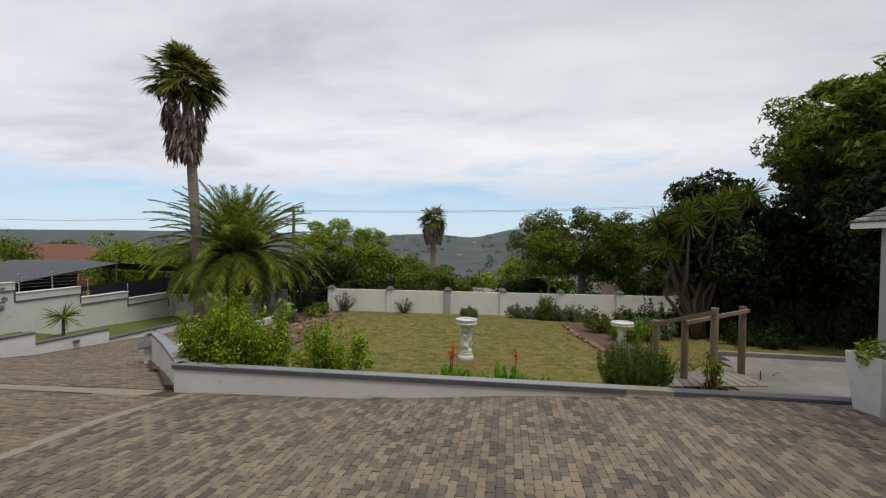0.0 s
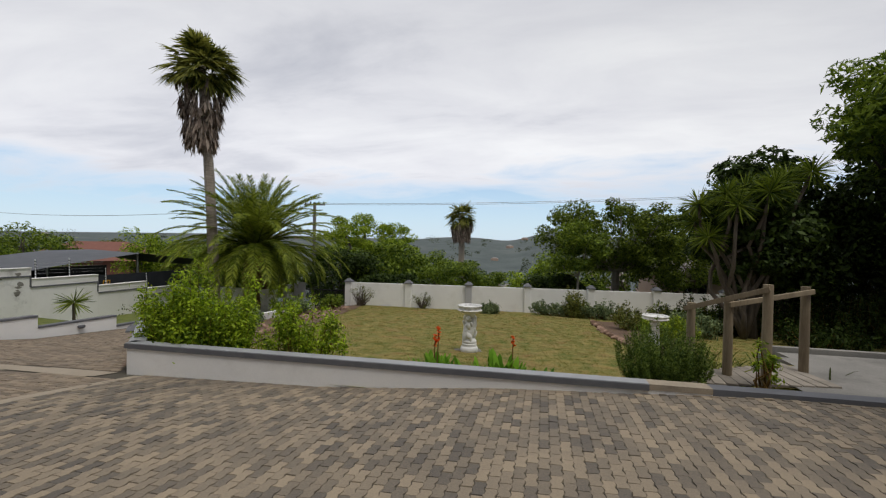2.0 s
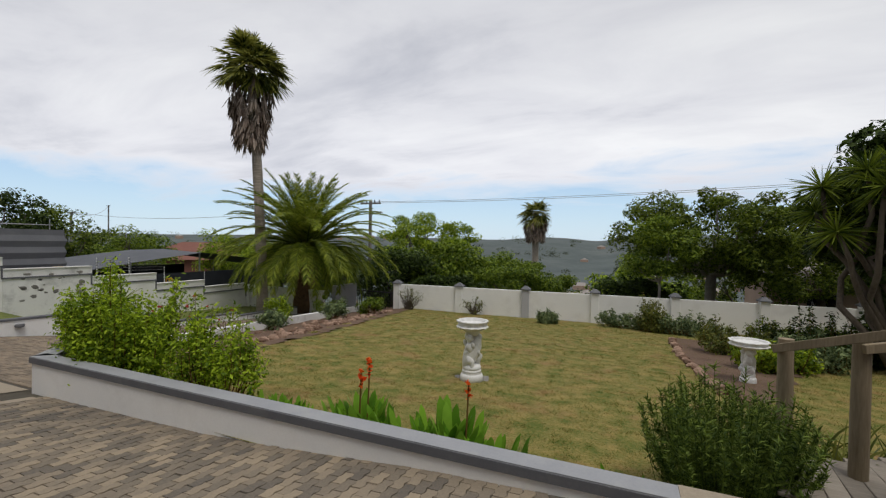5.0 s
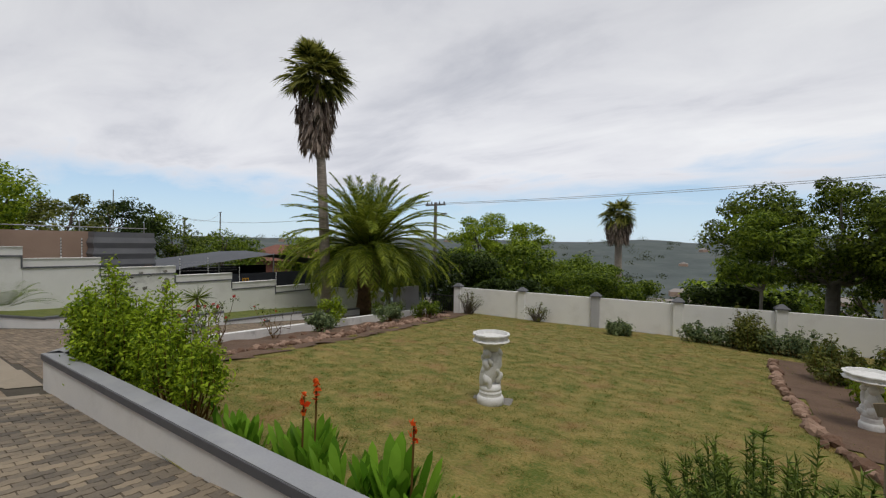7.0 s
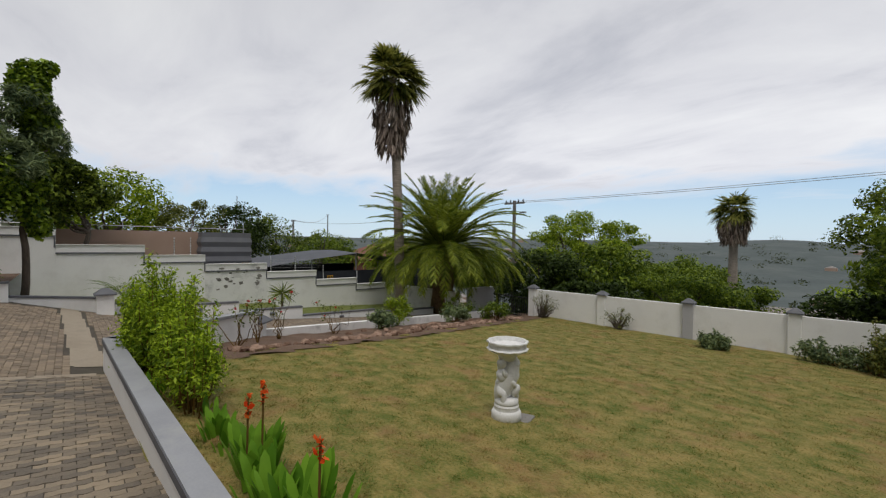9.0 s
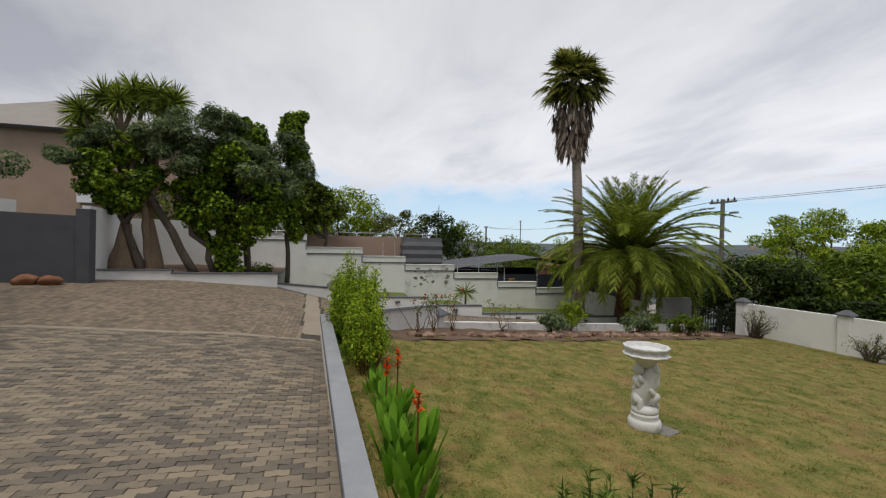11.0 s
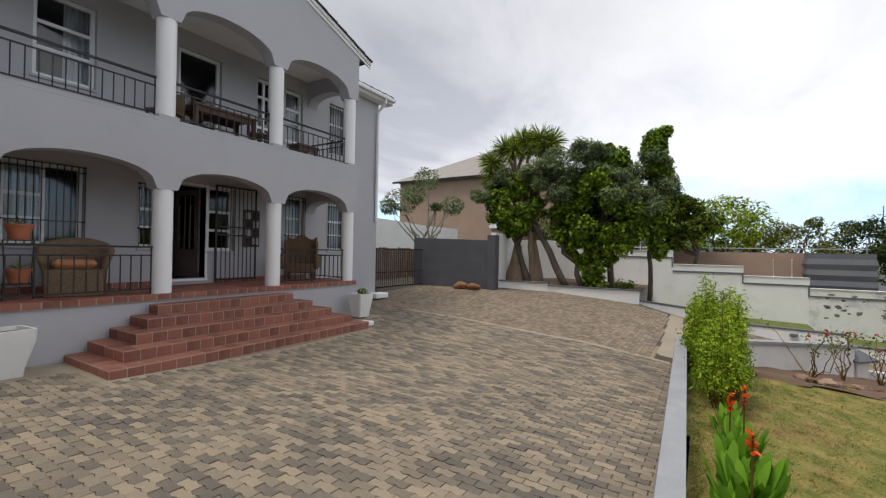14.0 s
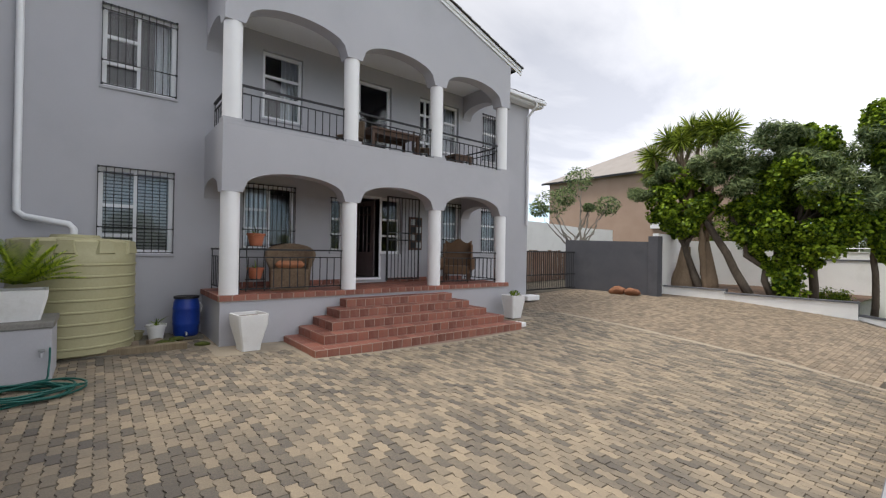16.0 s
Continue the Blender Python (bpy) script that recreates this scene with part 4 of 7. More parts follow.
for (x0, x1) in ((-7.0, -4.47), (3.22, 6.3)):
    v = hl(Mesh().add([(x0, -1.65, 6.62), (x1, -1.65, 6.62), (x1, -6.5, 8.6), (x0, -6.5, 8.6)], [])).v
    roof_plane("main_roof", *v, ROOF_TILE, house)
    part("fascia", hl(Mesh().box(x0, -1.72, 6.42, x1, -1.68, 6.6)), TRIM_WHITE, house)
    part("gutter", hl(Mesh().box(x0 - 0.02, -1.68, 6.48, x1, -1.56, 6.6, None, 0.02)), TRIM_WHITE, house, "white painted gutter")
    part("soffit", hl(Mesh().box(x0, -1.99, 6.4, x1, -1.725, 6.44)), TRIM_WHITE, house)
part("rear_roof", hl(Mesh().add([(-7, -11.3, 6.62), (6.3, -11.3, 6.62), (6.3, -6.5, 8.6), (-7, -6.5, 8.6)], [(0, 1, 2, 3)])), ROOF_TILE, house)
part("downpipe", hl(Mesh().tube([(-6.55, -1.62, 6.5), (-6.55, -1.62, 6.35), (-6.55, -1.93, 6.1), (-6.55, -1.93, 2.55)], 0.045, 10)), TRIM_WHITE, house, "white downpipe", True)
part("downpipe", hl(Mesh().tube([(5.34, -1.93, 6.5), (5.34, -1.93, 2.17), (5.25, -1.92, 2.08), (4.72, -1.75, 1.98), (4.66, -1.7, 1.9), (4.66, -1.7, 1.74)], 0.05, 10)), TRIM_WHITE, house, "white downpipe bent to the tank", True)


def window(name, x0, x1, z0, z1, columns, rows, bars, curtain, label, open_pane=False):
    """White frame with panes, burglar bars and what hangs behind."""
    y = YW - 0.09
    w = empty(name, ((x0 + x1) / 2, YW, z0), label, "window", kind="structure")
    L = lambda g: local(g, w)
    f = 0.07
    part("window_frame", L(Mesh().box(x0, y - 0.06, z0, x0 + f, y, z1).box(x1 - f, y - 0.06, z0, x1, y, z1).box(x0 + f, y - 0.06, z0, x1 - f, y, z0 + f).box(x0 + f, y - 0.06, z1 - f, x1 - f, y, z1)), TRIM_WHITE, w)
    part("window_sill", L(Mesh().box(x0 - 0.03, YW - 0.085, z0 - 0.05, x1 + 0.03, YW + 0.03, z0 - 0.003, None, 0.006)), GREY_PAINT, w)
    xs = [x0 + f + (x1 - x0 - 2 * f) * c for c in columns]
    for c in range(len(xs) - 1):
        zs = [z0 + f + (z1 - z0 - 2 * f) * r for r in rows[c]]
        if c:
            part("mullion", L(Mesh().box(xs[c] - 0.03, y - 0.055, z0 + f, xs[c] + 0.03, y + 0.006, z1 - f)), TRIM_WHITE, w)
        for r in range(len(zs) - 1):
            if r:
                part("transom", L(Mesh().box(xs[c] + (0.03 if c else 0), y - 0.05, zs[r] - 0.028, xs[c + 1] - 0.03 * (c + 1 < len(xs) - 1), y + 0.003, zs[r] + 0.028)), TRIM_WHITE, w)
            p = part("pane", L(Mesh().box(xs[c], y - 0.035, zs[r], xs[c + 1], y - 0.03, zs[r + 1])), GLASS, w)
            p.visible_shadow = False
    if bars:
        yb = YW + 0.035
        k = round((x1 - x0) / bars)
        for i in range(k + 1):
            xx = x0 + (x1 - x0) * i / k
            part("burglar_bar", L(Mesh().box(xx - 0.006, yb, z0 + 0.01, xx + 0.006, yb + 0.012, z1 - 0.01)), IRON, w)
        for zz in (z0 + 0.02, z0 + (z1 - z0) * 0.3, z1 - 0.12, z1 - 0.02):
            part("burglar_bar", L(Mesh().box(x0 - 0.01, yb - 0.012, zz - 0.008, x1 + 0.01, yb - 0.001, zz + 0.008)), IRON, w)
            for xx in (x0 + 0.005, x1 - 0.005):
                part("bar_bracket", L(Mesh().box(xx - 0.015, YW, zz - 0.015, xx + 0.015, yb + 0.01, zz + 0.015)), IRON, w)
    if curtain:
        a, b, kind = curtain
        yc = YW - 0.3
        g = Mesh()
        if kind == "blind":
            for i in range(round((z1 - z0) / 0.06)):
                zz = z0 + 0.03 + i * 0.06
                g.box(a, yc, zz, b, yc + 0.03, zz + 0.035)
            part("blind", L(g), BLINDS, w)
        else:
            m = 40
            for i in range(m + 1):
                u = i / m
                g.v += [(a + (b - a) * u, yc + 0.035 * math.sin(u * (b - a) * 70), z0 - 0.05), (a + (b - a) * u, yc + 0.03 * math.sin(u * (b - a) * 70 + 0.5), z1 + 0.05)]
            g.f = [(2 * i, 2 * i + 2, 2 * i + 3, 2 * i + 1) for i in range(m)]
            part("curtain", L(g), CURTAIN, w, smooth="all")
    return w


three = [0, 0.3, 0.62, 1]
W = lambda n: WIN[n]
window("window_1", *W("wing_low"), [0, 0.52, 1], [[0, 1], [0, 0.18, 0.56, 1]], 0.105, (3.3, 4.36, "blind"), "white casement window with burglar bars and blinds")
window("window_2", *W("wing_up"), [0, 0.52, 1], [[0, 1], [0, 0.28, 0.64, 1]], 0.105, (3.3, 3.6, "cloth"), "white casement window with burglar bars and pale curtain")
window("window_3", *W("porch_a"), [0, 0.5, 1], [[0, 1], [0, 0.3, 0.62, 1]], 0.095, (1.5, 2.08, "cloth"), "white porch window with burglar bars and lace curtain")
window("window_4", *W("porch_b"), [0, 1], [three], 0.085, None, "narrow white porch window behind burglar bars")
window("window_5", *W("sidelight"), [0, 1], [three], 0.0, None, "white sidelight window beside the front door")
window("window_6", *W("porch_c"), [0, 1], [three], 0.1, (-3.68, -3.1, "cloth"), "white porch window with burglar bars and blue grey curtain")
window("window_7", *W("end_low"), [0, 1], [three], 0.1, (-5.25, -4.9, "cloth"), "white end window with burglar bars and curtain")
window("window_8", *W("up_a"), [0, 1], [[0, 0.33, 0.66, 1]], 0, (0.94, 1.3, "cloth"), "white balcony window with pale curtain")
window("window_9", *W("up_slide"), [0, 1], [[0, 1]], 0, None, "wide dark balcony opening with white frame")
window("window_10", *W("up_door"), [0, 0.5, 1], [[0, 0.4, 0.8, 1], [0, 0.4, 0.8, 1]], 0, None, "white glazed balcony door")
window("window_11", *W("up_c"), [0, 1], [[0, 0.4, 0.66, 1]], 0, (-3.58, -3.3, "cloth"), "white balcony window with pale curtain")
window("window_12", *W("end_up"), [0, 1], [three], 0.1, (-5.25, -4.9, "cloth"), "white upper end window with burglar bars")

door = empty("door_1", (-0.7, YW, 0.98), "open dark wooden glazed front door in a white frame", "door", kind="structure")
dl = lambda g: local(g, door)
part("door_frame", dl(Mesh().box(-1.11, YW - 0.2, 0.98, -1.06, YW + 0.015, 2.97).box(-0.3, YW - 0.2, 0.98, -0.25, YW + 0.015, 2.97).box(-1.06, YW - 0.2, 2.92, -0.3, YW + 0.015, 2.97)), TRIM_WHITE, door)
part("threshold", dl(Mesh().box(-1.1, YW - 0.2, 0.93, -0.26, YW + 0.06, 0.975)), TRIM_WHITE, door)
leaf_m = pose(-1.03, YW - 0.22, 0.99, 0, 0, -78)
g = Mesh()
for b in ((0, 0, 0, 0.7, 0.04, 0.6), (0, 0, 0.6, 0.12, 0.04, 1.9), (0.58, 0, 0.6, 0.7, 0.04, 1.9), (0.12, 0, 1.78, 0.58, 0.04, 1.9), (0.26, 0.005, 0.6, 0.29, 0.035, 1.78), (0.41, 0.005, 0.6, 0.44, 0.035, 1.78), (0.12, 0.006, 0.8, 0.26, 0.034, 0.83), (0.44, 0.006, 0.8, 0.58, 0.034, 0.83), (0.12, 0.006, 1.55, 0.58, 0.034, 1.58)):
    g.box(b[0], -b[4], b[2], b[3], -b[1], b[5], leaf_m)
part("door_leaf", dl(g), DOOR_WOOD, door)
part("pane", dl(Mesh().box(0.12, -0.022, 0.6, 0.58, -0.018, 1.78, leaf_m)), GLASS, door)
part("door_handle", dl(Mesh().tube([leaf_m @ Vector(p) for p in ((0.64, 0.0, 1.0), (0.64, 0.05, 1.0), (0.54, 0.05, 1.0))], 0.012, 6)), STEEL, door)

gate2 = empty("security_gate", (-1.2, YW + 0.05, 0.9), "black iron security gate swung open against the wall", "gate")
g2 = lambda g: local(g, gate2)
yg = YW + 0.1
part("gate_frame", g2(Mesh().box(-2.2, yg, 0.92, -2.17, yg + 0.03, 3.0).box(-1.25, yg, 0.9, -1.21, yg + 0.03, 3.0).box(-2.17, yg, 2.97, -1.25, yg + 0.03, 3.0).box(-2.17, yg, 0.92, -1.25, yg + 0.03, 0.95)), IRON, gate2)
part("gate_lock_rail", g2(Mesh().box(-1.95, yg + 0.001, 1.9, -1.25, yg + 0.029, 1.93).box(-1.95, yg + 0.001, 2.08, -1.25, yg + 0.029, 2.11)), IRON, gate2)
for i in range(1, 9):
    x = -2.17 + i * 0.102
    part("gate_bar", g2(Mesh().box(x - 0.007, yg + 0.008, 0.951, x + 0.007, yg + 0.022, 2.969)), IRON, gate2)

picture = empty("wall_picture", (-2.15, YW + 0.02, 1.67), "brown framed panel of small dark pictures on the wall", "picture")
pl = lambda g: local(g, picture)
part("frame", pl(Mesh().box(-2.35, YW + 0.004, 1.67, -1.93, YW + 0.04, 2.53, None, 0.01)), DARK_WOOD, picture)
for i in range(4):
    for j in range(2):
        part("tile_picture", pl(Mesh().box(-2.31 + j * 0.18, YW + 0.041, 1.72 + i * 0.2, -2.16 + j * 0.18, YW + 0.046, 1.87 + i * 0.2)), IRON if (i + j) % 2 else BLINDS, picture)


def railing(name, a, b, z0, z1, label):
    """A black iron railing between two points, with vertical bars."""
    r = empty(name, ((a[0] + b[0]) / 2, (a[1] + b[1]) / 2, z0), label, "railing")
    d = Vector((b[0] - a[0], b[1] - a[1], 0))
    m = Matrix.Translation((a[0], a[1], 0)) @ Matrix.Rotation(math.atan2(d.y, d.x), 4, "Z")
    ln = d.length
    part("handrail", local(Mesh().box(0, -0.025, z1 - 0.03, ln, 0.025, z1, m), r), IRON, r)
    part("upper_rail", local(Mesh().box(0, -0.012, z1 - 0.16, ln, 0.012, z1 - 0.14, m), r), IRON, r)
    part("lower_rail", local(Mesh().box(0, -0.012, z0 + 0.07, ln, 0.012, z0 + 0.09, m), r), IRON, r)
    k = max(2, round(ln / 0.15))
    for i in range(k + 1):
        x = 0.012 + (ln - 0.024) * i / k
        part("bar", local(Mesh().box(x - 0.007, -0.007, z0 + 0.091 if 0 < i < k else z0 - 0.01, x + 0.007, 0.007, z1 - 0.161 if 0 < i < k else z1 - 0.03, m), r), IRON, r)
    return r


yr = YF - 0.15
for a, b in zip(CX[:-1], CX[1:]):
    railing("balcony_railing", (a - 0.15, yr), (b + 0.15, yr), BALC, BALC + 0.68, "black iron balcony railing between white columns")
railing("balcony_railing", (2.64, yr - 0.15), (2.64, YW + 0.02), BALC, BALC + 0.68, "black iron railing at the balcony's side")
railing("balcony_railing", (-3.89, yr - 0.15), (-3.89, YW + 0.02), BALC, BALC + 0.68, "black iron railing at the balcony's side")
railing("porch_railing", (2.49, yr), (0.6, yr), FLOOR, FLOOR + 0.78, "black iron porch railing between white columns")
railing("porch_railing", (-1.86, yr), (-3.74, yr), FLOOR, FLOOR + 0.78, "black iron porch railing between white columns")
railing("porch_railing", (2.64, yr - 0.15), (2.64, YW + 0.02), FLOOR, FLOOR + 0.78, "black iron railing at the porch's side")
railing("porch_railing", (-3.89, yr - 0.15), (-3.89, YW + 0.02), FLOOR, FLOOR + 0.78, "black iron railing at the porch's side")

# wing seen past the lawn, plain with tiled eave
wing = empty("garage_wing", (9.5, 9.5, -0.2), "grey plastered garage wing with tiled eaves", "building")
part("wall", local(Mesh().box(9.2, 6.3, -0.6, 12, 12.2, 2.95), wing), GREY_PAINT, wing)
v = local(Mesh().add([(8.75, 12.6, 2.85), (8.75, 6.0, 2.85), (11, 6.0, 4.0), (11, 12.6, 4.0)], []), wing).v
roof_plane("roof", *v, ROOF_TILE, wing)
part("fascia", local(Mesh().box(8.78, 6.0, 2.7, 8.82, 12.6, 2.86).box(8.83, 12.21, 2.9, 11, 12.5, 2.98), wing), TRIM_WHITE, wing)


# ---- plants ----
def leaf_quads(centres, normals, size, aspect=0.45, droop=0.0):
    """Diamond leaves: one quad each."""
    n = len(centres)
    a = rng.normal(size=(n, 3))
    a[:, 2] -= droop
    a -= normals * (a * normals).sum(1, keepdims=True)
    a /= np.linalg.norm(a, axis=1, keepdims=True) + 1e-9
    b = np.cross(normals, a)
    s = size * rng.uniform(0.6, 1.3, (n, 1))
    v = np.stack([centres - a * s * 0.5, centres + b * s * aspect * 0.5 + normals * s * 0.06, centres + a * s * 0.5, centres - b * s * aspect * 0.5 + normals * s * 0.06], 1).reshape(-1, 3)
    return v, np.arange(4 * n).reshape(-1, 4)


def unit(v):
    return v / (np.linalg.norm(v, axis=1, keepdims=True) + 1e-9)


def clump_leaves(clumps, per, size, aspect=0.45, shell=0.55, up=0.5, droop=0.2):
    """Leaves on clumps (x, y, z, rx, ry, rz): mostly near each clump's outside."""
    out_c, out_n = [], []
    for x, y, z, rx, ry, rz in clumps:
        k = int(per * rng.uniform(0.8, 1.2))
        d = unit(rng.normal(size=(k, 3)))
        r = rng.uniform(shell, 1.0, (k, 1)) ** 0.7 * (1 + 0.22 * np.sin(d[:, :1] * 7 + x) * np.sin(d[:, 2:] * 6 + y))
        out_c.append(d * r * (rx, ry, rz) + (x, y, z))
        out_n.append(unit(d * 0.6 + rng.normal(0, 0.5, (k, 3)) + (0, 0, up)))
    return leaf_quads(np.concatenate(out_c), np.concatenate(out_n), size, aspect, droop)


def limb(g, a, b, r0, r1, wobble=0.12, n=6):
    a, b = Vector(a), Vector(b)
    ln = (b - a).length
    pts = [a + (b - a) * (i / n) + Vector(rng.normal(0, wobble * ln / 6, 3)) * math.sin(math.pi * i / n) for i in range(n + 1)]
    g.tube(pts, [r0 + (r1 - r0) * i / n for i in range(n + 1)], 7)
    return pts


def crown_clumps(c, size, count, small, flat=1.0, hollow=0.35):
    """Clump places filling an uneven crown."""
    out = []
    for _ in range(count):
        d = rng.normal(size=3)
        d /= np.linalg.norm(d)
        r = rng.uniform(hollow, 1.0) ** 0.6
        p = np.array(c) + d * r * np.array(size)
        s = small * rng.uniform(0.6, 1.35)
        out.append((*p, s, s, s * flat))
    return out


def tree(name, x, y, z, trunk_h, crown_c, crown_s, count, small, per, leaf, leaf_mat, label, bark=BARK, r=0.16, stems=1, flat=0.7, lean=(0, 0), aspect=0.45, category="tree", limbs=9, extra=()):
    t = empty(name, (x, y, z), label, category)
    clumps = crown_clumps(crown_c, crown_s, count, small, flat) + list(extra)
    g = Mesh()
    for s in range(stems):
        ox, oy = (rng.normal(0, 0.25, 2) if stems > 1 else (0, 0))
        base = Vector((ox, oy, -0.15))
        fork = Vector((lean[0] + ox * 2, lean[1] + oy * 2, trunk_h))
        limb(g, base, fork, r, r * 0.7, 0.1)
        for k in range(limbs):
            c = clumps[int(rng.integers(len(clumps)))]
            mid = fork + (Vector(c[:3]) - fork) * 0.5 + Vector((0, 0, -0.1 * trunk_h))
            limb(g, fork, mid, r * 0.55, r * 0.3, 0.25)
            limb(g, mid, c[:3], r * 0.3, r * 0.08, 0.25)
    part("trunk", g, bark, t, smooth="all")
    part("crown", clump_leaves(clumps, per, leaf, aspect), leaf_mat, t, kind="")
    return t


def blades(origins, dirs, length, width, bend=0.35, seg=4, across=None):
    """Long tapering blades that arch over: arrays of start points and directions."""
    n = len(origins)
    side = unit(np.cross(dirs, np.array([0, 0, 1.0]) + 1e-3)) if across is None else unit(across - dirs * (across * dirs).sum(1, keepdims=True))
    L = length * np.ones((n, 1)) if np.isscalar(length) else length.reshape(-1, 1)
    Wd = width * np.ones((n, 1)) if np.isscalar(width) else width.reshape(-1, 1)
    B = bend * np.ones((n, 1)) if np.isscalar(bend) else bend.reshape(-1, 1)
    rows = []
    for i in range(seg + 1):
        u = i / seg
        p = origins + dirs * L * u - np.array([0, 0, 1.0]) * B * L * u * u
        w = Wd * (0.55 + 0.9 * u) * (1 - u) ** 0.6 * 0.75 + Wd * 0.02
        rows += [p - side * w, p + side * w]
    v = np.stack(rows, 1)
    f = np.concatenate([np.array([[2 * i, 2 * i + 1, 2 * i + 3, 2 * i + 2]]) for i in range(seg)])
    faces = (np.arange(n)[:, None, None] * (2 * seg + 2) + f[None]).reshape(-1, 4)
    return v.reshape(-1, 3), faces


def merge(*geos):
    vs, fs, o = [], [], 0
    for v, f in geos:
        vs.append(v)
        fs.append(f + o)
        o += len(v)
    return np.concatenate(vs), np.concatenate(fs)


def sphere_dirs(n, low=-0.3, high=1.0):
    z = rng.uniform(low, high, n)
    a = rng.uniform(0, 2 * math.pi, n)
    r = np.sqrt(1 - z * z)
    return np.stack([r * np.cos(a), r * np.sin(a), z], 1)


def rosette(c, n, length, width, low=-0.2, bend=0.25):
    d = sphere_dirs(n, low)
    return blades(np.array(c) + d * 0.05, d, length * rng.uniform(0.75, 1.1, n), width, bend, 4, rng.normal(size=(n, 3)))


def fan_palm(x, y, z, height, crown_r, skirt, trunk_r, name="fan_palm", detail=14, leaves=60, lean=(0, 0), label="tall fan palm with a skirt of dead brown fronds"):
    """Trunk, round crown of fan leaves, hanging skirt of dead ones."""
    t = empty(name, (x, y, z), label, "palm tree")
    g = Mesh()
    pts = [(lean[0] * (i / 12) ** 1.5, lean[1] * (i / 12) ** 1.5, -0.2 + (height - crown_r * 0.9) * i / 12) for i in range(13)]
    g.tube(pts, [trunk_r * (1.25 if i == 0 else 1.0 - 0.25 * i / 12 + 0.03 * math.sin(i * 2.1)) for i in range(13)], 12)
    part("trunk", g, PALM_BARK, t, smooth="all")
    top = np.array((lean[0], lean[1], height - crown_r * 1.05))

    def fans(dirs, stem, blade, sag):
        out = []
        for d in dirs:
            tip = top + d * stem * rng.uniform(0.3, 1.08)
            s = np.cross(d, (0, 0, 1.0))
            s /= np.linalg.norm(s) + 1e-6
            up_ = np.cross(s, d)
            tilt = rng.normal(0, 0.25)
            ang = np.linspace(-1.25, 1.25, detail)
            dd = unit(np.cos(ang)[:, None] * d + np.sin(ang)[:, None] * (s * math.cos(tilt) + up_ * math.sin(tilt)))
            out.append(blades(np.tile(tip, (detail, 1)), dd, blade * rng.uniform(0.8, 1.1, detail), blade * 0.075, sag * rng.uniform(0.6, 1.4, detail), 3, np.tile(s, (detail, 1)) + rng.normal(0, 0.3, (detail, 3))))
            out.append(blades(np.array([top]), np.array([tip - top]), 1.0, 0.02, 0.0, 1))
        return merge(*out)

    part("crown", fans(sphere_dirs(leaves, -0.75, 1.0), crown_r * 0.62, crown_r * 0.55, 0.32), LEAF_FAN, t)
    dead = []
    for k in range(int(leaves * 2.6)):
        a, u = rng.uniform(0, 2 * math.pi), rng.uniform(0, 1) ** 0.8
        zz = top[2] - crown_r * 0.35 - u * skirt
        rr = trunk_r + crown_r * (0.42 - 0.22 * u) * rng.uniform(0.5, 1.1)
        o = np.array((top[0] + rr * math.cos(a), top[1] + rr * math.sin(a), zz))
        m = 6
        d = unit(np.array((math.cos(a) * 0.18, math.sin(a) * 0.18, -1.0)) + rng.normal(0, 0.16, (m, 3)))
        dead.append(blades(np.tile(o, (m, 1)), d, crown_r * rng.uniform(0.25, 0.42, m), crown_r * 0.045, 0.05, 3))
    part("dead_skirt", merge(*dead), THATCH, t, "hanging dead brown fronds")
    return t


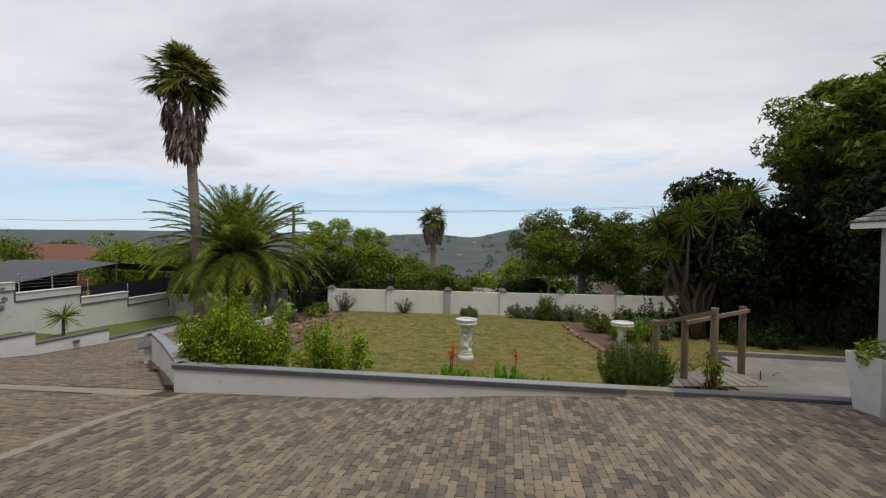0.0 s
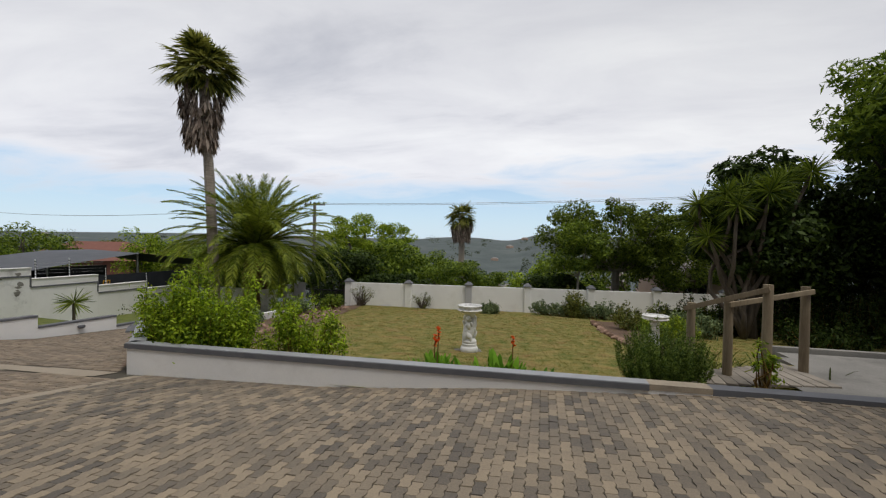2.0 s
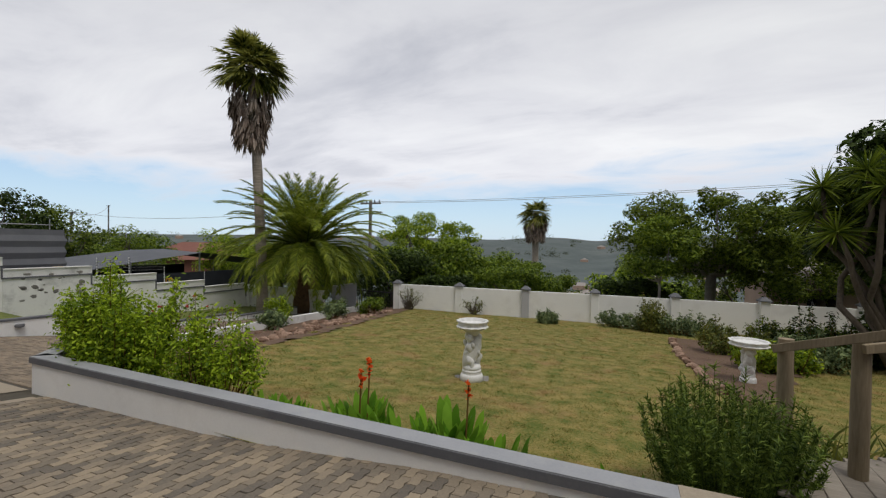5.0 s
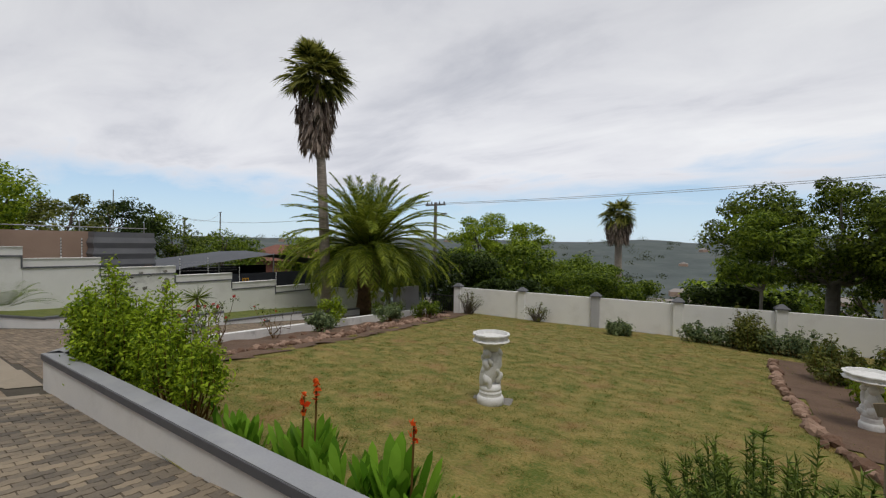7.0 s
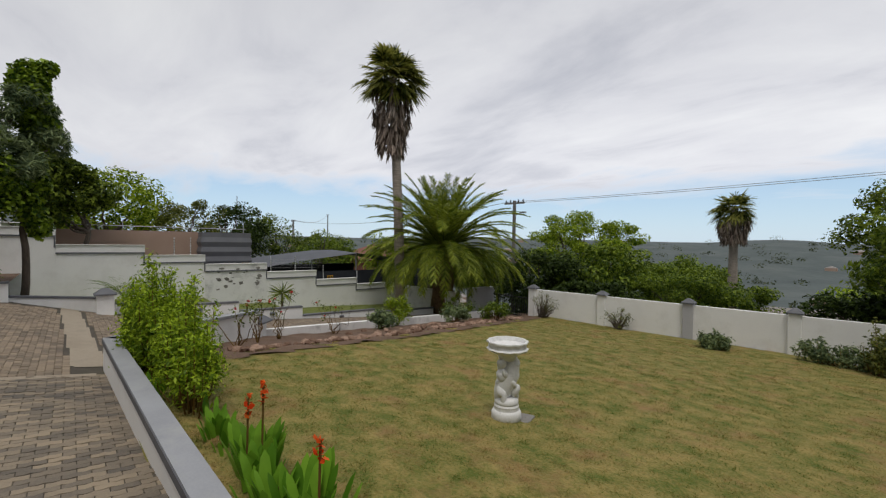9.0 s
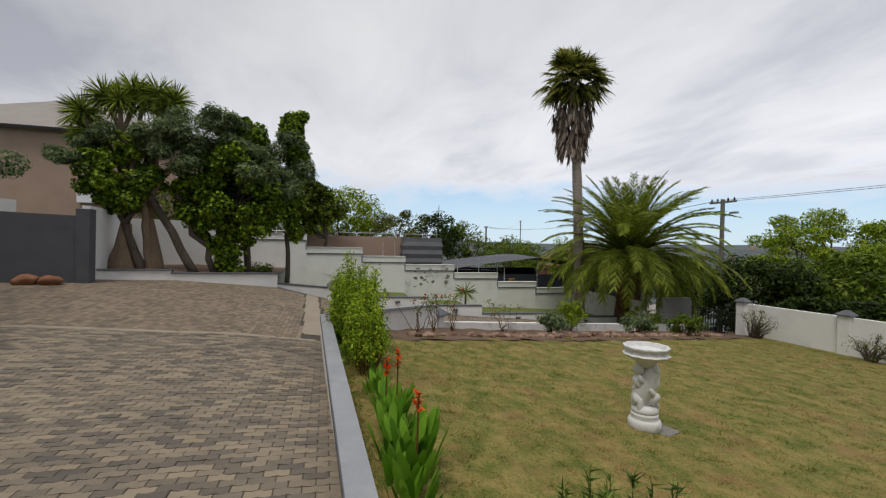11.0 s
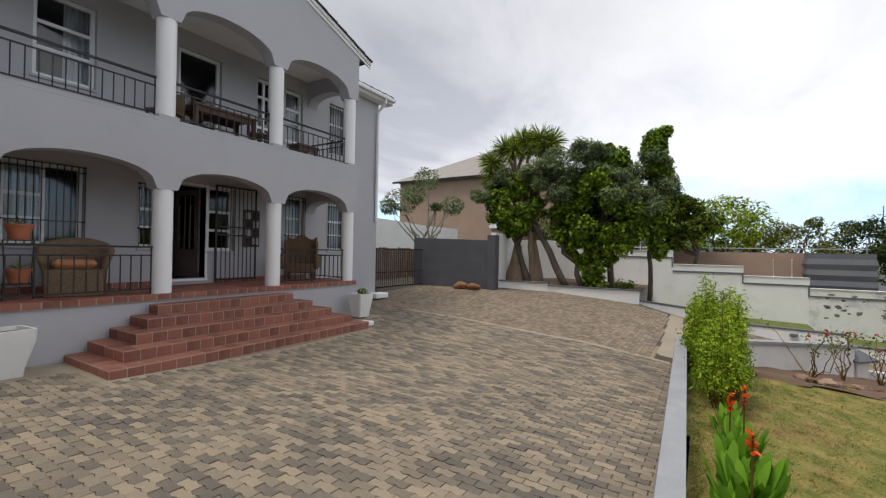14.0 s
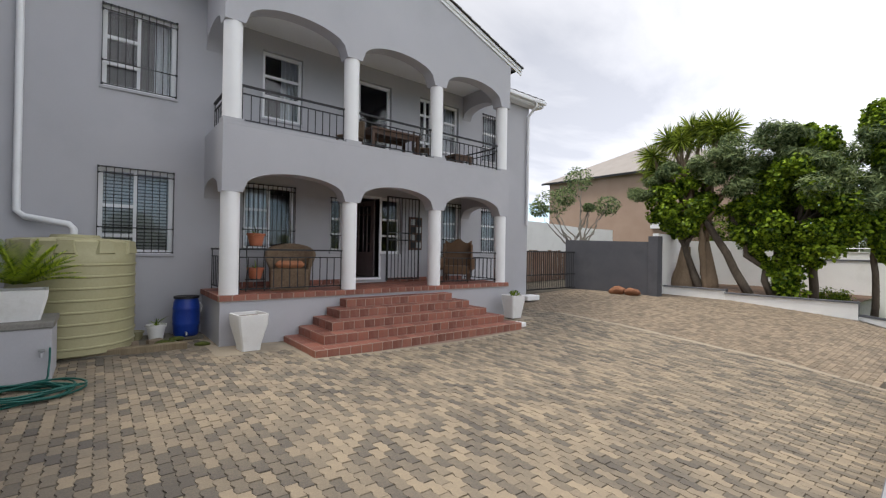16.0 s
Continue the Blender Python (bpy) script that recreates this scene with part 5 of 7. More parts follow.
def date_palm(x, y, z, trunk_h, trunk_r, frond, count, name="date_palm", label="broad date palm with arching fronds and a stout trunk"):
    t = empty(name, (x, y, z), label, "palm tree")
    g = Mesh()
    g.tube([(0, 0, -0.2 + (trunk_h + 0.2) * i / 8) for i in range(9)], [trunk_r * (1 + 0.08 * math.sin(i * 1.7)) for i in range(9)], 12)
    part("trunk", g, BOOT_BARK, t, smooth="all")
    boots = []
    for k in range(190):
        a, h = k * 2.39996, trunk_h * (0.05 + 0.95 * k / 190)
        o = np.array((trunk_r * 0.9 * math.cos(a), trunk_r * 0.9 * math.sin(a), h))
        boots.append(blades(o[None], unit(np.array([[math.cos(a) * 0.7, math.sin(a) * 0.7, 0.9]])), 0.3, 0.085, 0.1, 2))
    part("trunk_sheath", merge(*boots), BOOT_BARK, t, "cut brown leaf bases")
    out, ribs = [], Mesh()
    grid_s = np.linspace(0, 1, 14)
    for k in range(count):
        u = (k + 0.5) / count
        a = k * 2.39996
        el = math.radians(86 - 92 * u ** 0.9 + rng.normal(0, 5))
        ln = frond * rng.uniform(0.88, 1.1) * (0.82 + 0.22 * math.sin(math.pi * min(1, u * 1.1)))
        h = np.array((math.cos(a), math.sin(a), 0))
        drop = math.radians(18 + 78 * u ** 0.6) * rng.uniform(0.8, 1.2)
        path = [np.array((0, 0, trunk_h)) + h * 0.1]
        for q in grid_s[:-1]:
            e = el - drop * (q + 0.5 / 13) ** 1.5
            path.append(path[-1] + (h * math.cos(e) + np.array((0, 0, math.sin(e)))) * ln / 13)
        ribs.tube([Vector(p) for p in path], [0.034 * (1 - 0.85 * i / 13) for i in range(14)], 4)
        m = 120
        s = np.linspace(0.12, 0.99, m)
        P = np.stack([np.interp(s, grid_s, [q[i] for q in path]) for i in range(3)], 1)
        T = unit(np.gradient(P, axis=0))
        S = unit(np.cross(T, np.tile(np.array((-h[1], h[0], 0.0)), (m, 1))))
        W = np.tile(np.array((-h[1], h[0], 0.0)), (m, 1))
        size = 0.125 * frond * (np.sin(np.pi * (0.12 + 0.84 * s)) ** 0.5 + 0.04)
        for sd in (-1, 1):
            dd = unit(T * 0.95 + W * sd * 0.7 + S * -0.18 * np.sign(S[:, 2:]) * -1 + rng.normal(0, 0.09, (m, 3)))
            out.append(blades(P, dd, size * rng.uniform(0.85, 1.12, m), 0.021 * frond / 4.5, 0.22, 2, T + rng.normal(0, 0.45, (m, 3))))
    part("frond_rib", ribs, LEAF_OLIVE, t, smooth="all")
    part("foliage", merge(*out), LEAF_PALM, t)
    return t


def bush(name, x, y, z, size, count, small, per, leaf, mat, label, twigs=14, bark=STALK, aspect=0.5, flat=0.9, low=0.15, category="shrub"):
    t = empty(name, (x, y, z), label, category)
    sx, sy, sz = size
    clumps = []
    for _ in range(count):
        d = rng.normal(size=3)
        d /= np.linalg.norm(d)
        r = rng.uniform(0.3, 1.22) ** 0.7
        s = small * rng.uniform(0.5, 1.4)
        clumps.append((d[0] * r * sx, d[1] * r * sy, sz * (1 + low) / 2 + d[2] * r * sz * (1 - low) / 2, s, s, s * flat))
    g = Mesh()
    for k in range(twigs):
        c = clumps[int(rng.integers(len(clumps)))]
        limb(g, (rng.normal(0, 0.12 * sx), rng.normal(0, 0.12 * sy), -0.05), c[:3], 0.018, 0.004, 0.3, 5)
    part("stem", g, bark, t)
    part("foliage", clump_leaves(clumps, per, leaf, aspect, 0.2, 0.6), mat, t)
    return t


def shoot_shrub(name, x, y, z, size, shoots, leaf, mat, label, per=90, category="shrub", bare=0.3):
    """A shrub of many upright shoots with leaves along their upper part."""
    t = empty(name, (x, y, z), label, category)
    sx, sy, sz = size
    g, C, N = Mesh(), [], []
    for k in range(shoots):
        a, q = rng.uniform(0, 2 * math.pi), math.sqrt(rng.uniform(0, 1))
        lump = 0.8 + 0.24 * math.sin(5.1 * q * math.cos(a) + x) * math.sin(3.7 * q * math.sin(a) + y + 1.0)
        tip = np.array((1.08 * sx * q * math.cos(a), 1.08 * sy * q * math.sin(a), sz * lump * rng.uniform(0.55, 1.25) * (1 - 0.2 * q * q)))
        base = np.array((tip[0] * rng.uniform(0.35, 0.8), tip[1] * 0.5, 0.0))
        mid_ = (base + tip) / 2 + np.array((tip[0] * 0.12 + rng.normal(0, 0.04), tip[1] * 0.12, 0))
        g.tube([Vector(base), Vector(mid_), Vector(tip)], [0.012, 0.008, 0.003], 4, False)
        u = rng.uniform(bare, 1.0, (per, 1)) ** 0.8
        P = base * (1 - u) ** 2 + 2 * mid_ * u * (1 - u) + tip * u * u
        r = rng.normal(0, 0.055 + 0.02 * sz, (per, 3)) * (1.25 - 0.6 * u)
        C.append(P + r)
        N.append(unit(r * 6 + rng.normal(0, 0.5, (per, 3)) + (0, 0, 0.5)))
    part("stem", g, STALK, t)
    part("foliage", leaf_quads(np.concatenate(C), np.concatenate(N), leaf, 0.42, 0.1), mat, t)
    return t


# the palms
fan_palm(-14.75, 18.7, -2.0, 13.6, 1.75, 2.9, 0.26, leaves=100, detail=18, lean=(-0.7, -0.2))
date_palm(-14.4, 21.2, -2.0, 3.15, 0.6, 4.75, 140)
fan_palm(-8.6, 49, -9, 15.8, 1.9, 1.9, 0.42, leaves=90, detail=10, label="distant fan palm with a pale grey trunk")

# trees behind the far wall
tree("spreading_tree", 4.6, 29, -2.6, 2.8, (0, 0, 4.9), (4.6, 3.2, 2.1), 130, 0.74, 340, 0.16, LEAF_DARK, "wide dark green tree with open spreading limbs", PALE_BARK, 0.24, 2, 0.6)
tree("spreading_tree", 8.6, 27.5, -2.4, 2.2, (0, 0, 3.3), (3.2, 2.6, 1.7), 70, 0.7, 420, 0.15, LEAF_DARK, "dark spreading tree behind the garden wall", BARK, 0.2, 2, 0.6)
tree("young_tree", 2.35, 25.4, -2.1, 2.1, (0, 0, 3.6), (1.35, 1.3, 1.5), 30, 0.55, 260, 0.22, LEAF_MID, "slender young tree with a pale trunk", PALE_BARK, 0.08, 1, 0.5, aspect=0.3)
tree("round_tree", -13.5, 33, -4.5, 2.6, (0, 0, 5.6), (4.3, 3.2, 2.5), 100, 0.72, 350, 0.17, LEAF_BRIGHT, "bright green feathery tree beyond the wall", BARK, 0.22, 2, 0.55)
tree("round_tree", -10.5, 29.5, -3.0, 1.5, (0, 0, 2.6), (3.2, 2.2, 1.9), 42, 0.8, 300, 0.24, LEAF_MID, "green tree behind the gate", BARK, 0.2, 2, 0.6)
tree("round_tree", -5.2, 29, -3.0, 1.0, (0, 0, 1.9), (2.6, 1.8, 1.6), 50, 0.6, 380, 0.14, LEAF_MID, "olive green bushy tree over the wall", BARK, 0.14, 2, 0.6)
tree("round_tree", -3.4, 30, -3.0, 1.0, (0, 0, 1.5), (1.8, 1.5, 1.4), 34, 0.55, 360, 0.14, LEAF_MID, "olive green bushy tree over the wall", BARK, 0.14, 2, 0.6)
tree("hedge_tree", -12.2, 27.2, -3.2, 0.6, (0, 0, 2.2), (3.2, 1.4, 2.2), 60, 0.7, 260, 0.2, LEAF_SHADED, "dark shrubby tree behind the garden gate", BARK, 0.12, 2, 0.7)
tree("hedge_tree", -8.4, 26.0, -2.8, 0.6, (0, 0, 1.5), (2.0, 0.9, 1.2), 36, 0.55, 260, 0.2, LEAF_SHADED, "dark shrubby tree behind the garden wall", BARK, 0.12, 2, 0.7)
tree("hedge_tree", 1.5, 27.0, -2.8, 0.6, (0, 0, 1.6), (2.4, 1.0, 1.3), 36, 0.6, 260, 0.2, LEAF_SHADED, "dark shrubby tree behind the garden wall", BARK, 0.12, 2, 0.7)
# dark trees at the garden's right, shade put into the deep leaf colour
tree("large_tree", 13.3, 17.6, -1.2, 4.0, (0.2, 0, 7.2), (3.5, 3.2, 3.1), 110, 0.85, 360, 0.3, LEAF_MID, "tall dark feathery tree shading the lawn", BARK, 0.3, 2, 0.45, aspect=0.25)
tree("large_tree", 7.4, 17.6, -1.3, 2.2, (0, 0, 3.45), (1.6, 1.3, 1.5), 60, 0.55, 420, 0.16, LEAF_SHADED, "dense dark tree grown through with yucca", BARK, 0.16, 2, 0.7)
# filler shrubs, near-black to stand for the corner's shade
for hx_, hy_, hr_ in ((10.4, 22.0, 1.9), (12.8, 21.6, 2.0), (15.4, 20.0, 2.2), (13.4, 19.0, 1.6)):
    tree("hedge_tree", hx_, hy_, -1.9, 0.6, (0, 0, 1.9), (hr_, 1.0, 1.7), 50, 0.6, 200, 0.22, LEAF_SHADED, "dense shade-dark filler shrub in the garden corner", BARK, 0.12, 2, 0.8)
tree("large_tree", 8.6, 19.0, -1.3, 2.4, (0, 0, 4.0), (2.6, 2.4, 2.2), 55, 0.9, 420, 0.24, LEAF_SHADED, "dense dark garden tree", BARK, 0.2, 3, 0.7)
tree("large_tree", 13.6, 15.5, -1.0, 2.2, (0, 0, 4.4), (3.0, 3.2, 3.2), 65, 1.0, 420, 0.26, LEAF_SHADED, "dense dark garden tree", BARK, 0.26, 3, 0.7)
tree("large_tree", 15.0, 20.5, -1.3, 2.0, (0, 0, 5.0), (3.6, 3.0, 4.2), 70, 1.2, 380, 0.3, LEAF_SHADED, "dense dark garden tree", BARK, 0.26, 3, 0.7)
yt = empty("yucca_tree", (6.9, 17.0, -1.2), "branching yucca tree with spiky leaf heads", "tree")
heads = [(-1.35, 0.2, 4.3), (-0.7, -0.3, 4.6), (0.0, 0.2, 4.8), (0.67, -0.2, 4.9), (1.2, 0.3, 5.1), (1.8, 0.1, 5.3), (-1.4, 0.4, 3.7), (-1.2, -0.3, 3.2), (-0.5, -0.6, 4.2), (0.4, -0.5, 4.6)]
g = Mesh()
for hx in heads:
    limb(g, (0, 0, -0.1), hx, 0.08, 0.05, 0.3)
part("trunk", g, BARK, yt, smooth="all")
for hx in heads:
    part("leaf_head", rosette(hx, 150, 0.7, 0.03, -0.8, 0.14), LEAF_DARK, yt)

# trees in the raised bed by the gate
def headed_tree(name, x, y, z, forks, heads, per, leaf, aspect, mat, label, bark, r):
    """A tree of bare limbs that end in rounded leaf heads (dx, dy, dz, radius)."""
    t = empty(name, (x, y, z), label, "tree")
    g, clumps = Mesh(), []
    for fx_, fy_, fz_ in forks:
        limb(g, (fx_ * 0.3, fy_ * 0.3, -0.2), (fx_, fy_, fz_), r, r * 0.7, 0.15)
    for hx, hy, hz, q in heads:
        f = min(forks, key=lambda p: abs(p[1] - hy) + abs(p[0] - hx))
        limb(g, f, (hx, hy, hz), r * 0.55, r * 0.2, 0.25)
        for _ in range(9):
            d_ = rng.normal(size=3)
            d_ /= np.linalg.norm(d_)
            e = q * rng.uniform(0.34, 0.5)
            clumps.append((hx + d_[0] * q * 0.62, hy + d_[1] * q * 0.62, hz + d_[2] * q * 0.5, e, e, e * 0.75))
    part("trunk", g, bark, t, smooth="all")
    part("crown", clump_leaves(clumps, per, leaf, aspect, 0.3, 0.7, 0.5), mat, t)
    return t


headed_tree("cussonia_tree", -13.9, 0.9, 0.35, [(0.1, -0.3, 2.4)], [(0.3, -2.3, 4.1, 0.85), (0.3, 0.3, 4.9, 1.0), (0.2, 1.2, 5.0, 1.1), (0.0, 2.0, 5.6, 0.85), (0.5, 0.9, 4.1, 0.9), (0.2, -1.4, 4.6, 0.6)], 380, 0.23, 0.16, LEAF_GREYGREEN, "grey green cabbage tree with rounded leaf heads", SWOLLEN_BARK, 0.15)
headed_tree("cussonia_tree", -14.3, 3.2, 0.3, [(0.1, 0.3, 2.4)], [(0.6, 1.0, 3.9, 1.1), (0.5, 1.8, 3.4, 0.85), (-0.2, 2.0, 4.8, 0.95), (0.2, 0.4, 5.0, 0.85), (-0.3, 2.6, 3.8, 0.85)], 380, 0.23, 0.16, LEAF_GREYGREEN, "grey green cabbage tree with rounded leaf heads", BARK, 0.14)
tree("ivy_tree", -14.1, 3.0, 0.3, 2.0, (0.0, 0.4, 2.95), (1.0, 1.95, 1.85), 190, 0.34, 270, 0.14, LEAF_IVY, "dense ivy covered tree mass with dark inside", BARK, 0.22, 1, 0.85, aspect=0.75,
     extra=[(0.15 + 0.1 * math.sin(3 * k), 0.3 + 0.12 * math.cos(2 * k), 0.15 + 0.22 * k, 0.4, 0.46, 0.28) for k in range(9)] + [(0.2, -1.3 + 0.2 * k, 2.4 - 0.27 * k, 0.2, 0.2, 0.2) for k in range(8)])
tree("ivy_tree", -13.9, 0.6, 0.4, 1.6, (0.1, -0.6, 3.2), (0.8, 1.2, 1.25), 80, 0.32, 270, 0.14, LEAF_IVY, "bright green creeper over leaning trunks", BARK, 0.17, 1, 0.85, lean=(0, -0.6), aspect=0.75)
tree("ivy_tree", -14.4, 3.9, 0.3, 3.0, (0.0, -0.2, 5.0), (0.5, 0.7, 0.7), 26, 0.34, 380, 0.16, LEAF_IVY, "ivy covered tree top with bright green tips", BARK, 0.14, 1, 0.9, aspect=0.75, limbs=5)
tree("creeper_column", -14.6, 5.3, -0.2, 3.0, (0, 0.25, 5.8), (0.28, 0.36, 1.2), 18, 0.36, 330, 0.16, LEAF_IVY, "upright stem covered with bright creeper", BARK, 0.1, 1, 1.0, aspect=0.7, limbs=4, extra=[(0.1 * math.sin(k), 0.2 + 0.12 * math.cos(k * 2), 2.0 + 0.42 * k, 0.3, 0.32, 0.34) for k in range(10)])
g = Mesh()
for a_, b_, r_ in (((-13.7, 2.3, 0.2), (-13.8, 0.6, 3.2), 0.16), ((-13.8, 2.9, 0.2), (-13.9, 1.5, 3.4), 0.12)):
    limb(g, a_, b_, r_, r_ * 0.7, 0.15)
solid("leaning_trunk", g, BARK, "dark leaning trunks under the ivy", "tree", smooth="all")
tree("cussonia_tree", -19.3, 6.0, -0.5, 2.2, (0, 0, 3.9), (0.8, 1.5, 1.3), 30, 0.5, 380, 0.2, LEAF_DARK, "dark green bushy tree behind the boundary wall", BARK, 0.12, 2, 0.8, aspect=0.4)
yb = empty("yucca_tree", (-14.0, 0.5, 0.3), "tall yucca with swollen tan trunk and spiky heads", "tree")
heads = [(0, -1.2, 6.1), (-0.2, -0.4, 6.4), (-0.1, 0.4, 6.4), (-0.2, 0.9, 6.2), (0.1, -1.8, 5.5), (-0.1, -1.7, 4.9), (-0.2, 0.6, 6.0), (0.1, -0.7, 6.0), (-0.3, -0.1, 6.2)]
g = Mesh()
g.tube([(0, -0.6, -0.2), (0, -0.6, 0.3), (0, -0.58, 0.9), (0, -0.5, 1.7)], [0.5, 0.46, 0.26, 0.17], 14)
g.tube([(-0.1, 0.35, -0.2), (-0.1, 0.33, 0.4), (-0.1, 0.3, 1.0), (0, 0.2, 1.9)], [0.34, 0.3, 0.2, 0.14], 12)
for i, hx in enumerate(heads):
    limb(g, (0, -0.5, 1.65) if i % 2 else (0, 0.2, 1.85), hx, 0.12, 0.07, 0.2)
part("trunk", g, SWOLLEN_BARK, yb, smooth="all")
for hx in heads:
    part("leaf_head", rosette(hx, 240, 0.8, 0.036, -0.9, 0.14), LEAF_YUCCA, yb)
tree("umbrella_tree", -14.5, -4.6, 0.3, 1.6, (0, 0, 3.6), (0.1, 0.1, 0.1), 1, 0.3, 600, 0.17, LEAF_GREYGREEN, "small multi-stemmed tree with rounded leaf heads", PALE_BARK, 0.09, 2, 0.7, aspect=0.35,
     extra=[(1.0, -1.6, 3.9, 0.95, 0.95, 0.7), (0.7, -1.0, 4.2, 0.6, 0.6, 0.5), (0.3, -0.5, 5.05, 0.7, 0.7, 0.6), (-0.4, 0.63, 3.7, 0.6, 0.6, 0.5), (1.3, -2.2, 3.6, 0.5, 0.5, 0.4)])

# hedge shrubs, cannas, rosemary and bed plants
shoot_shrub("hedge_shrub", -5.0, 7.32, -0.45, (1.1, 0.4, 1.5), 95, 0.066, LEAF_HEDGE, "tall leafy bright green shrub behind the planter wall", 260)
shoot_shrub("hedge_shrub", -3.15, 7.4, -0.45, (0.7, 0.34, 1.2), 46, 0.062, LEAF_HEDGE, "open leafy shrub with bare lower twigs", 130, bare=0.45)


def canna(x, y, z, stems, height, flowers, label="green canna clump with orange red flowers"):
    t = empty("canna_plant", (x, y, z), label, "plant")
    o, d, L = [], [], []
    for k in range(stems * 3):
        a = rng.uniform(0, 2 * math.pi)
        q = rng.uniform(0, 0.28)
        o.append((q * math.cos(a) * 1.4, q * math.sin(a) * 0.6, rng.uniform(0, height * 0.25)))
        d.append((math.cos(a) * 0.3, math.sin(a) * 0.3, 1.0))
        L.append(height * rng.uniform(0.55, 0.95))
    part("foliage", blades(np.array(o), unit(np.array(d)), np.array(L), np.array(L) * 0.19, np.full(len(L), 0.22), 5), LEAF_CANNA, t)
    for k in range(flowers):
        fx_, fy_ = rng.normal(0, 0.16), rng.normal(0, 0.08)
        hz = height * rng.uniform(1.15, 1.5)
        part("flower_stalk", Mesh().tube([(fx_, fy_, 0), (fx_ + 0.02, fy_, hz * 0.6), (fx_ + 0.03, fy_, hz)], 0.009, 5), STALK, t)
        c = [(fx_ + 0.03, fy_, hz - 0.06 * j, 0.035, 0.035, 0.04) for j in range(3)]
        part("flower", clump_leaves(c, 8, 0.06, 0.6, 0.2, 0.4), PETAL_RED, t)
    return t


for x, y, s, h, fl in ((-2.1, 7.55, 9, 0.38, 0), (-1.75, 7.55, 8, 0.34, 0), (-1.0, 7.6, 16, 0.55, 2), (-0.45, 7.5, 10, 0.5, 0), (0.0, 7.6, 16, 0.62, 1), (0.35, 7.5, 9, 0.5, 0), (1.1, 7.6, 8, 0.28, 0), (1.5, 7.65, 9, 0.3, 0), (-3.9, 7.25, 7, 0.3, 0)):
    canna(x, y - 0.12, float(lawn_z(x, y)) - 0.01, s, h, fl, "green canna clump with orange red flowers" if fl else "low green canna leaves behind the wall")


def rosemary(x, y, z, r, h, n):
    t = empty("rosemary_bush", (x, y, z), "upright dark green rosemary bush", "shrub")
    o, d, st = [], [], Mesh()
    for k in range(n):
        a, q = rng.uniform(0, 2 * math.pi), math.sqrt(rng.uniform(0, 1))
        tip = np.array((r * q * math.cos(a), r * 0.75 * q * math.sin(a), h * rng.uniform(0.55, 1.08) * (1 - 0.3 * q * q)))
        base = np.array((tip[0] * 0.35, tip[1] * 0.35, 0))
        mid = (base + tip) / 2 + np.array((tip[0] * 0.18, tip[1] * 0.18, -0.03))
        st.tube([Vector(base), Vector(mid), Vector(tip)], [0.005, 0.003, 0.002], 3, False)
        m = 120
        u = rng.uniform(0.12, 1, m)[:, None]
        P = base * (1 - u) ** 2 + 2 * mid * u * (1 - u) + tip * u * u
        o.append(P)
        d.append(unit(rng.normal(size=(m, 3)) * (1, 1, 0.5) + (0, 0, 0.9)))
    part("stem", st, LEAF_ROSEMARY, t)
    part("foliage", blades(np.concatenate(o), np.concatenate(d), 0.06, 0.014, 0.0, 1, rng.normal(size=(len(o) * m, 3))), LEAF_ROSEMARY, t)


rosemary(2.2, 7.85, -0.5, 0.68, 1.1, 250)
strap = empty("strappy_plant", (3.15, 8.7, -0.5), "clump of strappy arching green and yellow leaves", "plant")
d = sphere_dirs(260, 0.3)
part("foliage", blades(rng.normal(0, 0.28, (260, 3)) * (1.6, 0.6, 0.1), d, rng.uniform(0.7, 1.15, 260), 0.02, 0.42, 6, rng.normal(size=(260, 3))), LEAF_OLIVE, strap)
bush("leafy_weed", 3.3, 7.55, -0.3, (0.2, 0.15, 0.8), 9, 0.1, 34, 0.085, LEAF_BRIGHT, "tall leafy weed by the ramp post", 8, aspect=0.3)

